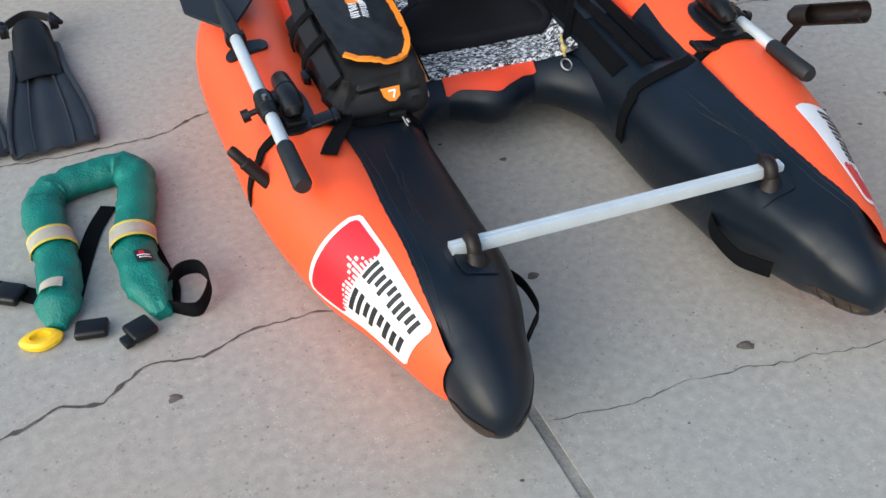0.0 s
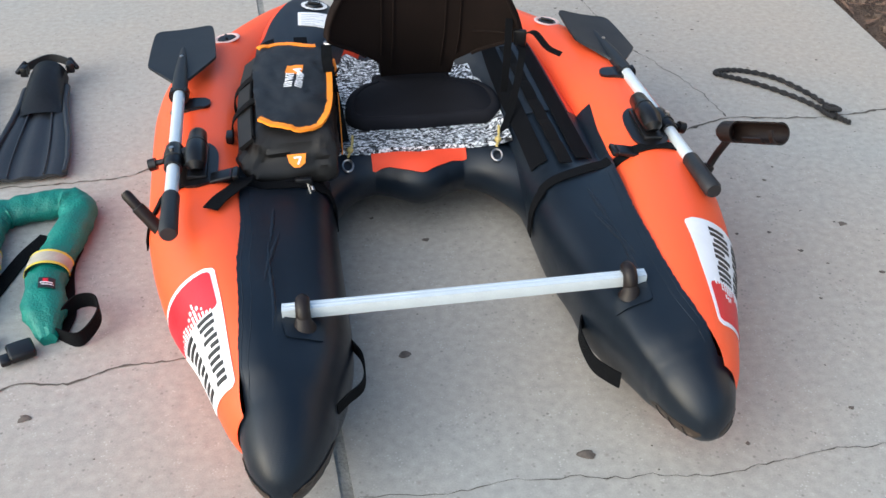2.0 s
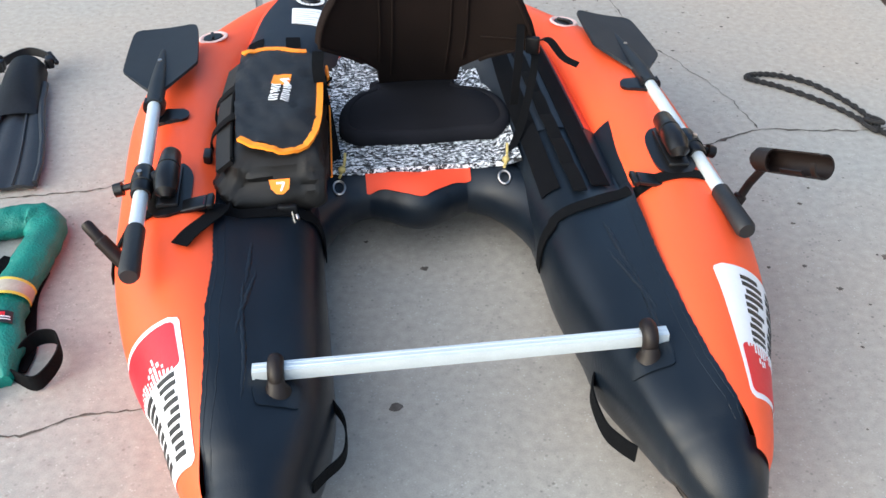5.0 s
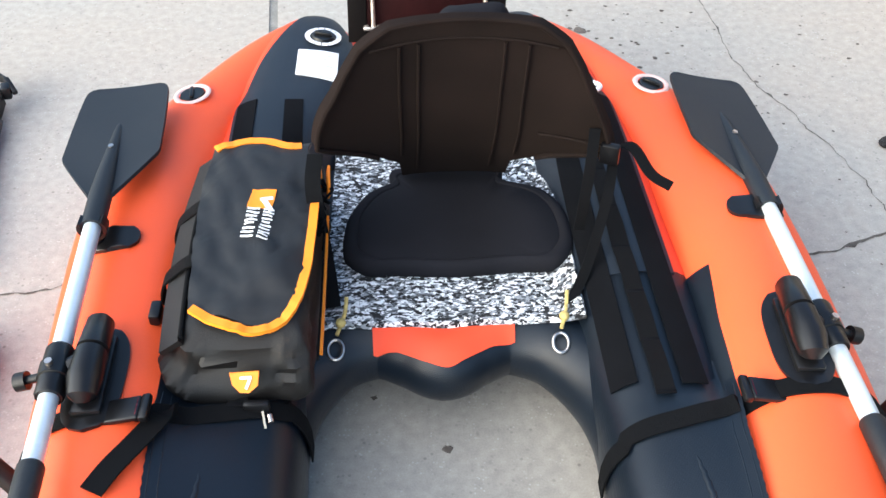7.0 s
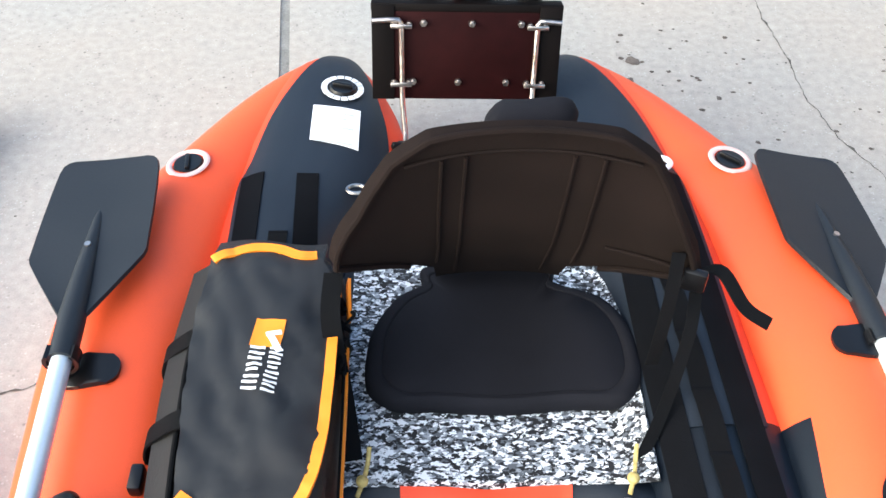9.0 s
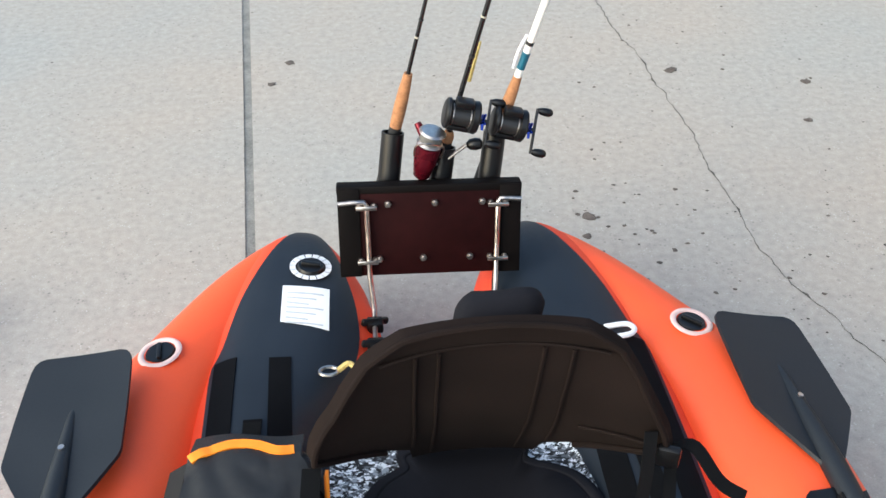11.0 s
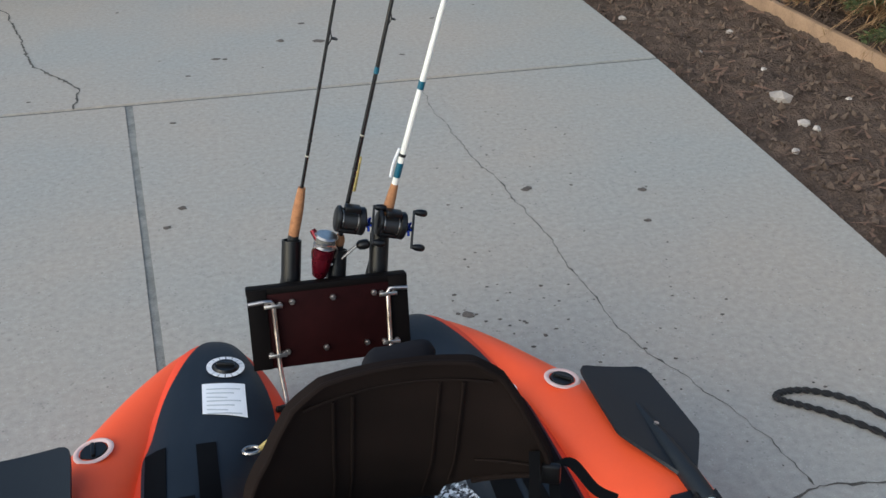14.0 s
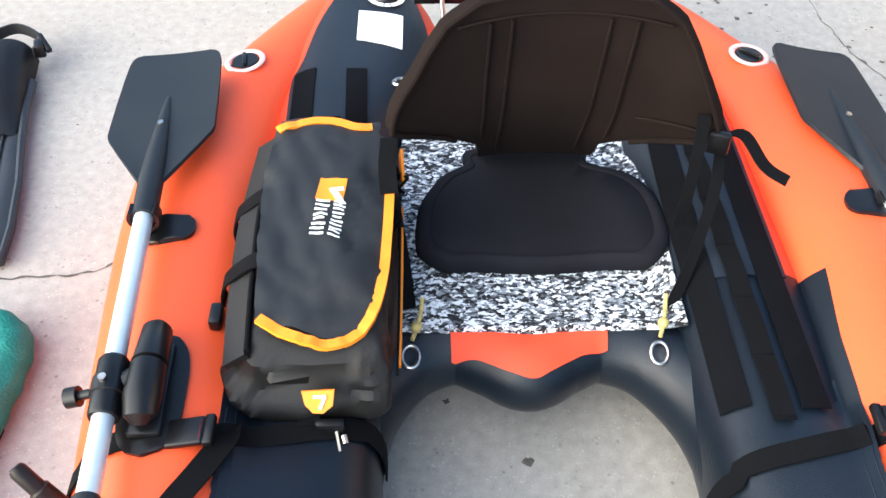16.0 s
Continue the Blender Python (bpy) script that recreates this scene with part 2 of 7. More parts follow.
M = {
    "concrete": concrete_mat(),
    "joint": mat("joint_felt", (0.23, 0.225, 0.205), 0.95, var=0.5, scale=20, fine=200, bump=0.6, dist=0.004),
    "joint_dark": mat("joint_dirt", (0.115, 0.112, 0.104), 0.95, var=0.4, scale=30),
    "crack": mat("crack_dirt", (0.09, 0.08, 0.068), 0.95, var=0.5, scale=30),
    "speck": mat("dry_leaf_bits", (0.115, 0.095, 0.08), 0.9, var=0.6, scale=30),
    "oil": mat("oil_stain", (0.125, 0.125, 0.12), 0.7, var=0.4, scale=8),
    "orange": mat("orange_pvc", (0.88, 0.101, 0.028), 0.46, spec=0.35, var=0.08, scale=5, fine=500, bump=0.12, dist=0.0006, weave=260),
    "orange_flat": mat("orange_fabric", (0.78, 0.07, 0.025), 0.6, spec=0.3, var=0.06, scale=5, fine=500, bump=0.12, dist=0.0006),
    "black": mat("black_pvc", (0.0060, 0.0098, 0.0160), 0.34, spec=0.34, var=0.3, scale=7, fine=420, bump=0.22, dist=0.001, weave=180),
    "deck": mat("black_deck_fabric", (0.0105, 0.0155, 0.024), 0.48, spec=0.30, var=0.25, scale=9, fine=420, bump=0.25, dist=0.001, weave=180),
    "velcro": mat("velcro_black", (0.0034, 0.0038, 0.0052), 0.95, var=0.4, scale=40, fine=700, bump=0.7, dist=0.001, spec=0.1),
    "web": mat("black_webbing", (0.0032, 0.0036, 0.0046), 0.85, var=0.35, scale=30, fine=500, bump=0.5, dist=0.0008, weave=700, spec=0.12),
    "seat": mat("dark_brown_black_seat_fabric", (0.0108, 0.0069, 0.0059), 0.9, var=0.45, scale=10, fine=600, bump=0.5, dist=0.0012, spec=0.12),
    "cushion": mat("black_neoprene", (0.0118, 0.0118, 0.0150), 0.9, var=0.3, scale=12, fine=700, bump=0.4, dist=0.001, spec=0.12),
    "bag": worn(mat("bag_nylon", (0.0085, 0.0078, 0.0076), 0.55, spec=0.32, var=0.35, scale=12, fine=420, bump=0.35, dist=0.0012), (0.055, 0.040, 0.028, 1), 7, .60, .74, .8),
    "baglid": mat("bag_lid_nylon", (0.0058, 0.0064, 0.0080), 0.55, var=0.3, scale=12, fine=500, bump=0.35, dist=0.001, weave=500),
    "piping": mat("bright_orange_piping", (0.95, 0.27, 0.01), 0.55, var=0.08, scale=20),
    "plastic": mat("black_plastic", (0.0055, 0.0055, 0.0063), 0.36, spec=0.35, var=0.2, scale=30, fine=300, bump=0.1, dist=0.0005),
    "blade": mat("oar_blade_plastic", (0.0145, 0.0178, 0.0225), 0.55, spec=0.3, var=0.2, scale=12, fine=260, bump=0.12, dist=0.0006),
    "alu": mat("aluminium_tube", (0.66, 0.71, 0.735), 0.4, metal=0.4, var=0.08, scale=25, fine=300, bump=0.06, dist=0.0004),
    "steel": mat("steel", (0.55, 0.50, 0.46), 0.32, metal=1.0, var=0.25, scale=60),
    "grommet": mat("valve_ring_white", (0.78, 0.55, 0.5), 0.5, var=0.12, scale=40),
    "white": mat("white_vinyl", (0.80, 0.80, 0.82), 0.45, var=0.05, scale=20),
    "red": mat("red_vinyl", (0.62, 0.008, 0.02), 0.45, var=0.08, scale=20),
    "ink": mat("black_ink", (0.012, 0.012, 0.013), 0.5, var=0.2, scale=20),
    "grey_print": mat("grey_print", (0.48, 0.50, 0.53), 0.6, var=0.1, scale=40),
    "maroon": mat("maroon_painted_board", (0.0145, 0.0030, 0.0034), 0.6, spec=0.06, var=0.4, scale=8, fine=60, bump=0.15, dist=0.001),
    "board_black": mat("black_painted_edge", (0.005, 0.004, 0.004), 0.6, spec=0.06, var=0.3, scale=12),
    "cork": mat("cork", (0.36, 0.165, 0.07), 0.8, var=0.4, scale=80, fine=300, bump=0.5, dist=0.001),
    "blank": mat("black_rod_blank", (0.010, 0.010, 0.011), 0.25, var=0.2, scale=30, coat=0.5),
    "whiterod": mat("white_rod_blank", (0.80, 0.79, 0.74), 0.3, var=0.06, scale=30, coat=0.4),
    "blue": mat("blue_anodised", (0.01, 0.04, 0.35), 0.3, metal=0.6, var=0.2, scale=40),
    "teal_thread": mat("teal_thread_wrap", (0.01, 0.10, 0.16), 0.4, var=0.2, scale=80),
    "redmetal": mat("red_anodised", (0.12, 0.006, 0.016), 0.28, metal=0.6, var=0.2, scale=40),
    "vest": worn(mat("green_vest_nylon", (0.004, 0.165, 0.13), 0.55, var=0.3, scale=14, fine=200, bump=0.6, dist=0.004), (0.16, 0.30, 0.26, 1), 26, .66, .74, .7),
    "reflect": mat("reflective_tape", (0.40, 0.37, 0.30), 0.5, var=0.25, scale=40, fine=300),
    "yellow": mat("yellow_plastic", (0.85, 0.55, 0.01), 0.45, var=0.1, scale=30),
    "fin": mat("dusty_fin_rubber", (0.016, 0.018, 0.0225), 0.48, var=0.5, scale=14, fine=160, bump=0.35, dist=0.0015),
    "bright": mat("yellow_edge_tape", (0.62, 0.50, 0.06), 0.6, var=0.2, scale=30),
    # brown base paints in warm light reflected by the nose; paler patches are scuffs
    "gloss_scuff": worn(mat("warm_gloss_scuffed_pvc", (0.036, 0.025, 0.018), 0.5, var=0.5, scale=16, fine=220, bump=0.3, dist=0.001, spec=0.35), (0.13, 0.10, 0.08, 1), 38, .56, .68, .75),
    "rubber": mat("black_rubber", (0.011, 0.0118, 0.0135), 0.55, var=0.4, scale=10, fine=200, bump=0.3, dist=0.001),
    "brownplastic": mat("dark_brown_plastic", (0.011, 0.007, 0.0062), 0.48, spec=0.3, var=0.3, scale=40),
    "rope": mat("black_rope", (0.018, 0.017, 0.017), 0.85, var=0.5, scale=90, fine=400, bump=0.8, dist=0.002),
    "brass": mat("yellow_cord", (0.55, 0.42, 0.14), 0.6, var=0.4, scale=120),
    "soil": soil_mat(),
    "timber": mat("weathered_timber", (0.36, 0.235, 0.145), 0.85, var=0.35, scale=9, fine=120, bump=0.5, dist=0.003, per_object=0.12),
    "stone": mat("pale_stone", (0.46, 0.40, 0.35), 0.85, var=0.3, scale=20, bump=0.6, dist=0.004, per_object=0.3),
    "clod": mat("dark_clod", (0.12, 0.082, 0.058), 0.95, var=0.5, scale=20, bump=0.8, dist=0.004),
    "chip": mat("bark_chips", (0.17, 0.10, 0.065), 0.95, var=0.6, scale=30),
    "stucco": mat("pale_stucco", (0.58, 0.49, 0.415), 0.9, var=0.07, scale=3, fine=160, bump=0.6, dist=0.004, spec=0.2),
    "stucco2": mat("tan_stucco", (0.46, 0.39, 0.31), 0.9, var=0.12, scale=3, fine=160, bump=0.6, dist=0.004, spec=0.2),
    "plinth": mat("grey_walk_concrete", (0.40, 0.385, 0.35), 0.9, var=0.15, scale=3, fine=200, bump=0.3, dist=0.002),
    "fence": mat("white_fence_paint", (0.62, 0.62, 0.58), 0.7, var=0.15, scale=12, fine=100, per_object=0.08),
    "fence_tan": mat("tan_gate_paint", (0.55, 0.46, 0.37), 0.75, var=0.15, scale=12, fine=100, per_object=0.08),
    "brick": worn(mat("red_brick", (0.225, 0.075, 0.062), 0.9, var=0.45, scale=25, fine=120, bump=0.5, dist=0.003, per_object=0.35), (0.36, 0.27, 0.24, 1), 9, .56, .75, .6),
    "mortar": mat("mortar", (0.33, 0.25, 0.22), 0.95, var=0.2, scale=20),
    "leaf": mat("lime_green_leaf", (0.145, 0.215, 0.020), 0.5, var=0.5, scale=5, fine=40, bump=0.1),
    "leaf2": mat("green_leaf", (0.062, 0.10, 0.022), 0.5, var=0.45, scale=5, fine=40, bump=0.1),
    "juniper": mat("juniper_green", (0.075, 0.092, 0.030), 0.7, var=0.5, scale=6, fine=60, bump=0.1),
    "juniper_dry": mat("juniper_dry", (0.20, 0.112, 0.050), 0.8, var=0.4, scale=6, fine=60, bump=0.1),
    "straw": mat("dry_straw", (0.33, 0.205, 0.105), 0.8, var=0.5, scale=7, fine=60, bump=0.1),
    "hedge": mat("dark_hedge_leaf", (0.035, 0.05, 0.014), 0.6, var=0.6, scale=5, fine=40, bump=0.1),
    "twig": mat("twig_bark", (0.10, 0.065, 0.04), 0.9, var=0.4, scale=20),
    "carpaint": mat("teal_car_paint", (0.055, 0.155, 0.21), 0.25, metal=0.35, var=0.05, scale=3, coat=1.0, bump=0.0),
    "glass_dark": mat("dark_car_glass", (0.012, 0.014, 0.016), 0.06, var=0.1, scale=3, bump=0.0, coat=0.5),
    "taillight": mat("red_lens", (0.55, 0.012, 0.012), 0.15, var=0.1, scale=20, coat=0.8, bump=0.02),
    "clearlens": mat("pale_lens", (0.42, 0.33, 0.32), 0.15, var=0.1, scale=20, coat=0.8, bump=0.02),
    "tyre": mat("tyre_rubber", (0.018, 0.018, 0.018), 0.8, var=0.3, scale=20, fine=200, bump=0.4, dist=0.003),
    "vent": mat("vent_grey", (0.36, 0.31, 0.27), 0.6, var=0.2, scale=40),
}

# ---- mesh helpers ----


def part(name, bm, material, parent=None, label="", smooth=True, sharp=None):
    bmesh.ops.recalc_face_normals(bm, faces=bm.faces[:])
    me = bpy.data.meshes.new(name)
    bm.to_mesh(me)
    bm.free()
    if smooth:
        me.polygons.foreach_set("use_smooth", [True] * len(me.polygons))
        me.set_sharp_from_angle(angle=radians(sharp or 40))
    me.materials.append(M[material])
    ob = new(name, me)
    if parent:
        ob.parent = parent
    if label:
        ob["label"] = label
    return ob


def thing(name, label, category, group="", loc=(0, 0, 0), kind=""):
    e = new(name)
    e.empty_display_size = 0.05
    e.location = loc
    return tagged(e, label, category, group, kind)


def grid_faces(bm, rings, closed_u=False, caps=False):
    """Rings of vertices, joined row to row."""
    n = len(rings[0])
    for a, b in zip(rings, rings[1:]):
        for i in range(n if closed_u else n - 1):
            j = (i + 1) % n
            bm.faces.new((a[i], a[j], b[j], b[i]))
    if caps and closed_u:
        bm.faces.new(rings[0][::-1])
        bm.faces.new(rings[-1])


def resample(pts, n):
    p = np.array(pts, float)
    d = np.r_[0, np.cumsum(np.linalg.norm(np.diff(p, axis=0), axis=1))]
    t = np.linspace(0, d[-1], n)
    return np.stack([np.interp(t, d, p[:, k]) for k in range(p.shape[1])], 1)


def spline(pts, n):
    """A smooth curve through the points."""
    p = np.array(pts, float)
    q = np.vstack([2 * p[0] - p[1], p, 2 * p[-1] - p[-2]])
    out = []
    seg = len(p) - 1
    for k in range(n):
        u = k / (n - 1) * seg
        i = min(int(u), seg - 1)
        t = u - i
        a, b, c, d = q[i], q[i + 1], q[i + 2], q[i + 3]
        out.append(0.5 * (2 * b + (c - a) * t + (2 * a - 5 * b + 4 * c - d) * t * t + (3 * b - a - 3 * c + d) * t ** 3))
    return np.array(out)


def tube(bm, pts, r, segs=12, caps=True, flat=1.0):
    """A round tube along points; r may be a list. flat squeezes it along z."""
    pts = [Vector(p) for p in pts]
    rs = r if hasattr(r, "__len__") else [r] * len(pts)
    rings = []
    side = None
    for i, p in enumerate(pts):
        d = (pts[min(i + 1, len(pts) - 1)] - pts[max(i - 1, 0)]).normalized()
        if side is None:
            side = d.cross(Vector((0, 0, 1)))
            if side.length < 0.05:
                side = d.cross(Vector((0, 1, 0)))
        side = (side - d * side.dot(d)).normalized()
        up = side.cross(d)
        rings.append([bm.verts.new(p + float(rs[i]) * (math.cos(a) * side + flat * math.sin(a) * up))
                      for a in [2 * math.pi * k / segs for k in range(segs)]])
    grid_faces(bm, rings, True, caps)
    return bm


def ribbon(bm, pts, width, thick, across):
    """A flat strap along points; across: the direction of its width, one or one per point."""
    pts = [Vector(p) for p in pts]
    rings = []
    for i, p in enumerate(pts):
        a = Vector(across[i] if isinstance(across, list) else across).normalized()
        d = (pts[min(i + 1, len(pts) - 1)] - pts[max(i - 1, 0)]).normalized()
        a = (a - d * a.dot(d)).normalized()
        u = a.cross(d)
        w, h = a * width / 2, u * thick / 2
        rings.append([bm.verts.new(p + s * w + v * h) for s, v in ((-1, -1), (1, -1), (1, 1), (-1, 1))])
    grid_faces(bm, rings, True, True)
    return bm


def rbox(bm, size, m=Matrix(), bevel=0.0, segs=2):
    made = bmesh.ops.create_cube(bm, size=1.0, matrix=m @ Matrix.Diagonal((*size, 1)))
    vs = made["verts"]
    if bevel:
        es = list({e for v in vs for e in v.link_edges})
        bmesh.ops.bevel(bm, geom=es, offset=bevel, segments=segs, affect='EDGES', profile=0.5)
    return bm


def cyl(bm, a, b, r, r2=None, segs=16):
    return tube(bm, [a, b], [r, r if r2 is None else r2], segs)


def slab(bm, outline, z0, z1, bevel=0.0):
    """A plate of an outline in x and y."""
    lo = [bm.verts.new((x, y, z0)) for x, y in outline]
    hi = [bm.verts.new((x, y, z1)) for x, y in outline]
    bm.faces.new(lo[::-1])
    top = bm.faces.new(hi)
    n = len(lo)
    for i in range(n):
        bm.faces.new((lo[i], lo[(i + 1) % n], hi[(i + 1) % n], hi[i]))
    if bevel:
        bmesh.ops.bevel(bm, geom=list(top.edges), offset=bevel, segments=2, affect='EDGES')
    return bm


def sheet(bm, rows, thick, up=None):
    """A thin solid sheet from a grid of points."""
    rows = [[Vector(p) for p in r] for r in rows]
    nu, nv = len(rows), len(rows[0])
    top, bot = [], []
    for i in range(nu):
        ta, tb = [], []
        for j in range(nv):
            du = rows[min(i + 1, nu - 1)][j] - rows[max(i - 1, 0)][j]
            dv = rows[i][min(j + 1, nv - 1)] - rows[i][max(j - 1, 0)]
            n = du.cross(dv)
            n = n.normalized() if n.length > 1e-9 else Vector((0, 0, 1))
            if up is not None and n.dot(Vector(up)) < 0:
                n = -n
            ta.append(bm.verts.new(rows[i][j] + n * thick))
            tb.append(bm.verts.new(rows[i][j]))
        top.append(ta)
        bot.append(tb)
    for g in (top, bot):
        grid_faces(bm, g)
    for i in range(nu - 1):
        bm.faces.new((top[i][0], top[i + 1][0], bot[i + 1][0], bot[i][0]))
        bm.faces.new((top[i][-1], bot[i][-1], bot[i + 1][-1], top[i + 1][-1]))
    for j in range(nv - 1):
        bm.faces.new((top[0][j], bot[0][j], bot[0][j + 1], top[0][j + 1]))
        bm.faces.new((top[-1][j], top[-1][j + 1], bot[-1][j + 1], bot[-1][j]))
    return bm


def between(a, b, nu, nv):
    """A grid of points between two edges."""
    a, b = resample(a, nu), resample(b, nu)
    return [[Vector(p + (q - p) * k / (nv - 1)) for k in range(nv)] for p, q in zip(a, b)]

# ---- ground, driveway, bed ----


def joint_x(y):
    return -0.192 - 0.0865 * y


def edge_x(y):
    return float(np.interp(y, [-7, 0, 1.6, 2.4, 3.57, 5.3, 8.2, 9.0], [1.1, 1.50, 1.61, 1.66, 1.73, 1.755, 1.83, 1.85]))


bm = bmesh.new()
rings = []
for x in (-400, -60, -12, 12, 60, 400):
    rings.append([bm.verts.new((x, y, -0.10)) for y in (-400, -60, -12, 14, 60, 400)])
grid_faces(bm, rings)
tagged(part("ground", bm, "soil"), "bare dry brown earth under and round the driveway", "ground", kind="structure")

drive = thing("driveway", "pale grey concrete driveway slabs with cracks and joints", "driveway", kind="structure")
G = 0.011


def slab_piece(outline):
    bm = bmesh.new()
    slab(bm, outline, -0.11, 0.0, 0.004)
    part("slab", bm, "concrete", drive, sharp=30)


ys = np.linspace(-7, 3.561, 9)
slab_piece([(joint_x(y) + G, y) for y in ys][::-1] + [(edge_x(y), y) for y in ys])
slab_piece([(-9, -7)] + [(joint_x(y) - G, y) for y in ys] + [(-9, 3.561)])
ys = np.linspace(3.583, 7.3, 5)
slab_piece([(-9, 3.583)] + [(edge_x(y), y) for y in ys] + [(-9, 7.3)])
slab_piece([(-9, 7.306), (edge_x(7.306), 7.306), (1.84, 8.4), (2.1, 8.9), (4.0, 9.4), (4.4, 13.5), (-9, 13.5)])
slab_piece([(-9, -18), (1.1, -18), (1.1, -7.006), (-9, -7.006)])
bm = bmesh.new()
ribbon(bm, [(joint_x(y), y, -0.009) for y in np.linspace(-7, 3.561, 30)], 0.03, 0.012, (1, 0, 0))
part("joint_filler", bm, "joint", drive, "dark weathered expansion joint strip")
bm = bmesh.new()
ribbon(bm, [(-9, 3.57, -0.012), (1.73, 3.57, -0.012)], 0.024, 0.012, (0, 1, 0))
part("joint_filler", bm, "joint_dark", drive, "dirt-filled joint across the slab")

rnd = random.Random(4)


def crack(pts, w, fade=False):
    bm = bmesh.new()
    p = resample(pts, max(8, int(75 * sum(math.dist(a, b) for a, b in zip(pts, pts[1:])))))
    rings = []
    ox = oy = 0
    for i, (x, y) in enumerate(p):
        ox, oy = ox * 0.75 + rnd.uniform(-1, 1) * 0.0048, oy * 0.75 + rnd.uniform(-1, 1) * 0.0048
        d = p[min(i + 1, len(p) - 1)] - p[max(i - 1, 0)]
        d /= np.linalg.norm(d)
        ww = w * rnd.uniform(0.25, 1.2) * (1 if 0 < i < len(p) - 1 else 0.1)
        if rnd.random() < 0.07:
            ww *= 2.2
        c = (x + ox, y + oy)
        rings.append([bm.verts.new((c[0] - d[1] * ww / 2 * s, c[1] + d[0] * ww / 2 * s, 0.0012)) for s in (-1, 1)])
    grid_faces(bm, rings)
    part("crack", bm, "crack", drive, "thin dark jagged crack in the concrete", smooth=False)


crack([(-1.6, 0.0), (-1.03, 0.10), (-0.94, 0.14), (-0.867, 0.115), (-0.79, 0.18), (-0.68, 0.178), (-0.555, 0.214), (-0.40, 0.21)], 0.0055)
crack([(-1.6, 0.90), (-1.2, 0.93), (-0.94, 0.915), (-0.85, 0.915), (-0.667, 0.93), (-0.62, 0.962), (-0.54, 1.0)], 0.0045)
crack([(0.66, 3.56), (0.64, 3.22), (0.68, 2.75), (0.71, 2.56), (0.73, 2.34), (0.75, 2.2), (0.745, 2.06), (0.755, 1.83), (0.765, 1.65), (0.80, 1.53), (0.855, 1.37), (0.915, 1.2), (0.93, 1.03)], 0.0028)
crack([(0.5, 0.95), (0.78, 0.97), (0.86, 1.01), (0.93, 1.03), (1.04, 1.01), (1.16, 1.0), (1.35, 1.02), (1.55, 1.0)], 0.007)
crack([(-1.5, 5.6), (-1.17, 5.09), (-0.93, 4.15), (-0.77, 3.92), (-0.70, 3.81), (-0.71, 3.575)], 0.010)
crack([(-0.16, -0.168), (0.0, -0.172), (0.2, -0.17), (0.42, -0.2), (0.7, -0.17), (1.0, -0.19), (1.4, -0.2)], 0.002)


def blob(bm, x, y, r, z=0.0015, n=9, tall=0.0):
    vs = [bm.verts.new((x + r * rnd.uniform(0.55, 1.25) * math.cos(a), y + r * rnd.uniform(0.45, 1.1) * math.sin(a), z))
          for a in [2 * math.pi * k / n for k in range(n)]]
    if tall:
        c = bm.verts.new((x, y, z + tall))
        for i in range(n):
            bm.faces.new((vs[i], vs[(i + 1) % n], c))
    else:
        bm.faces.new(vs)


bm = bmesh.new()
for x, y, r in [(-0.745, 0.09, 0.013), (-0.05, 0.17, 0.012), (0.235, -0.125, 0.017), (0.52, -0.14, 0.006), (0.74, -0.08, 0.006),
                (1.0, 0.49, 0.011), (0.86, 0.40, 0.007), (0.036, 0.555, 0.009), (-0.08, 0.66, 0.006), (0.783, 2.466, 0.02),
                (1.139, 2.368, 0.017), (1.07, 2.166, 0.013), (0.42, 1.8, 0.018), (0.40, 1.73, 0.012), (0.47, 1.57, 0.008),
                (0.49, 1.76, 0.007), (-0.295, 2.6, 0.016), (-0.34, 2.48, 0.014), (-0.33, 3.33, 0.014), (0.32, 4.2, 0.03),
                (0.15, 4.25, 0.025), (1.0, 0.3, 0.007), (0.9, 0.7, 0.006)]:
    blob(bm, x, y, r, 0.0012, 11, r * 0.25)
for k in range(105):
    x, y = rnd.uniform(0.35, 1.4), rnd.uniform(0.2, 3.2)
    blob(bm, x, y, rnd.uniform(0.002, 0.0065), 0.0012, 6, 0.001)
for k in range(90):
    x, y = rnd.uniform(-1.5, 1.2), rnd.uniform(-0.6, 3.4)
    blob(bm, x, y, rnd.uniform(0.0015, 0.004), 0.0012, 6, 0.001)
for k in range(34):
    x, y = rnd.gauss(0.5, 0.13), rnd.gauss(1.72, 0.13)
    blob(bm, x, y, rnd.uniform(0.002, 0.008), 0.0012, 6, 0.001)
for k in range(40):
    x, y = rnd.uniform(-1, 1.6), rnd.uniform(3.6, 8)
    blob(bm, x, y, rnd.uniform(0.006, 0.02), 0.0012, 6, 0.002)
tagged(part("leaf_debris", bm, "speck"), "small dark dry leaf bits scattered on the concrete", "debris", kind="stuff")
bm = bmesh.new()
for k in range(170):
    blob(bm, -0.52 + rnd.gauss(0, 0.16), 8.9 + rnd.gauss(0, 0.16), rnd.uniform(0.012, 0.07), 0.0015 + 0.00002 * k, 9)
tagged(part("oil_stain", bm, "oil"), "dark oil stain on the driveway concrete", "stain", kind="structure")

# soil bed between driveway and house


def bed_z(x, y):
    base = -0.042 if x < 2.61 else 0.02
    return base + 0.022 * noise.noise(Vector((x * 5, y * 5, 1))) + 0.02 * noise.noise(Vector((x * 14, y * 14, 4))) + 0.014 * noise.noise(Vector((x * 31, y * 31, 4)))


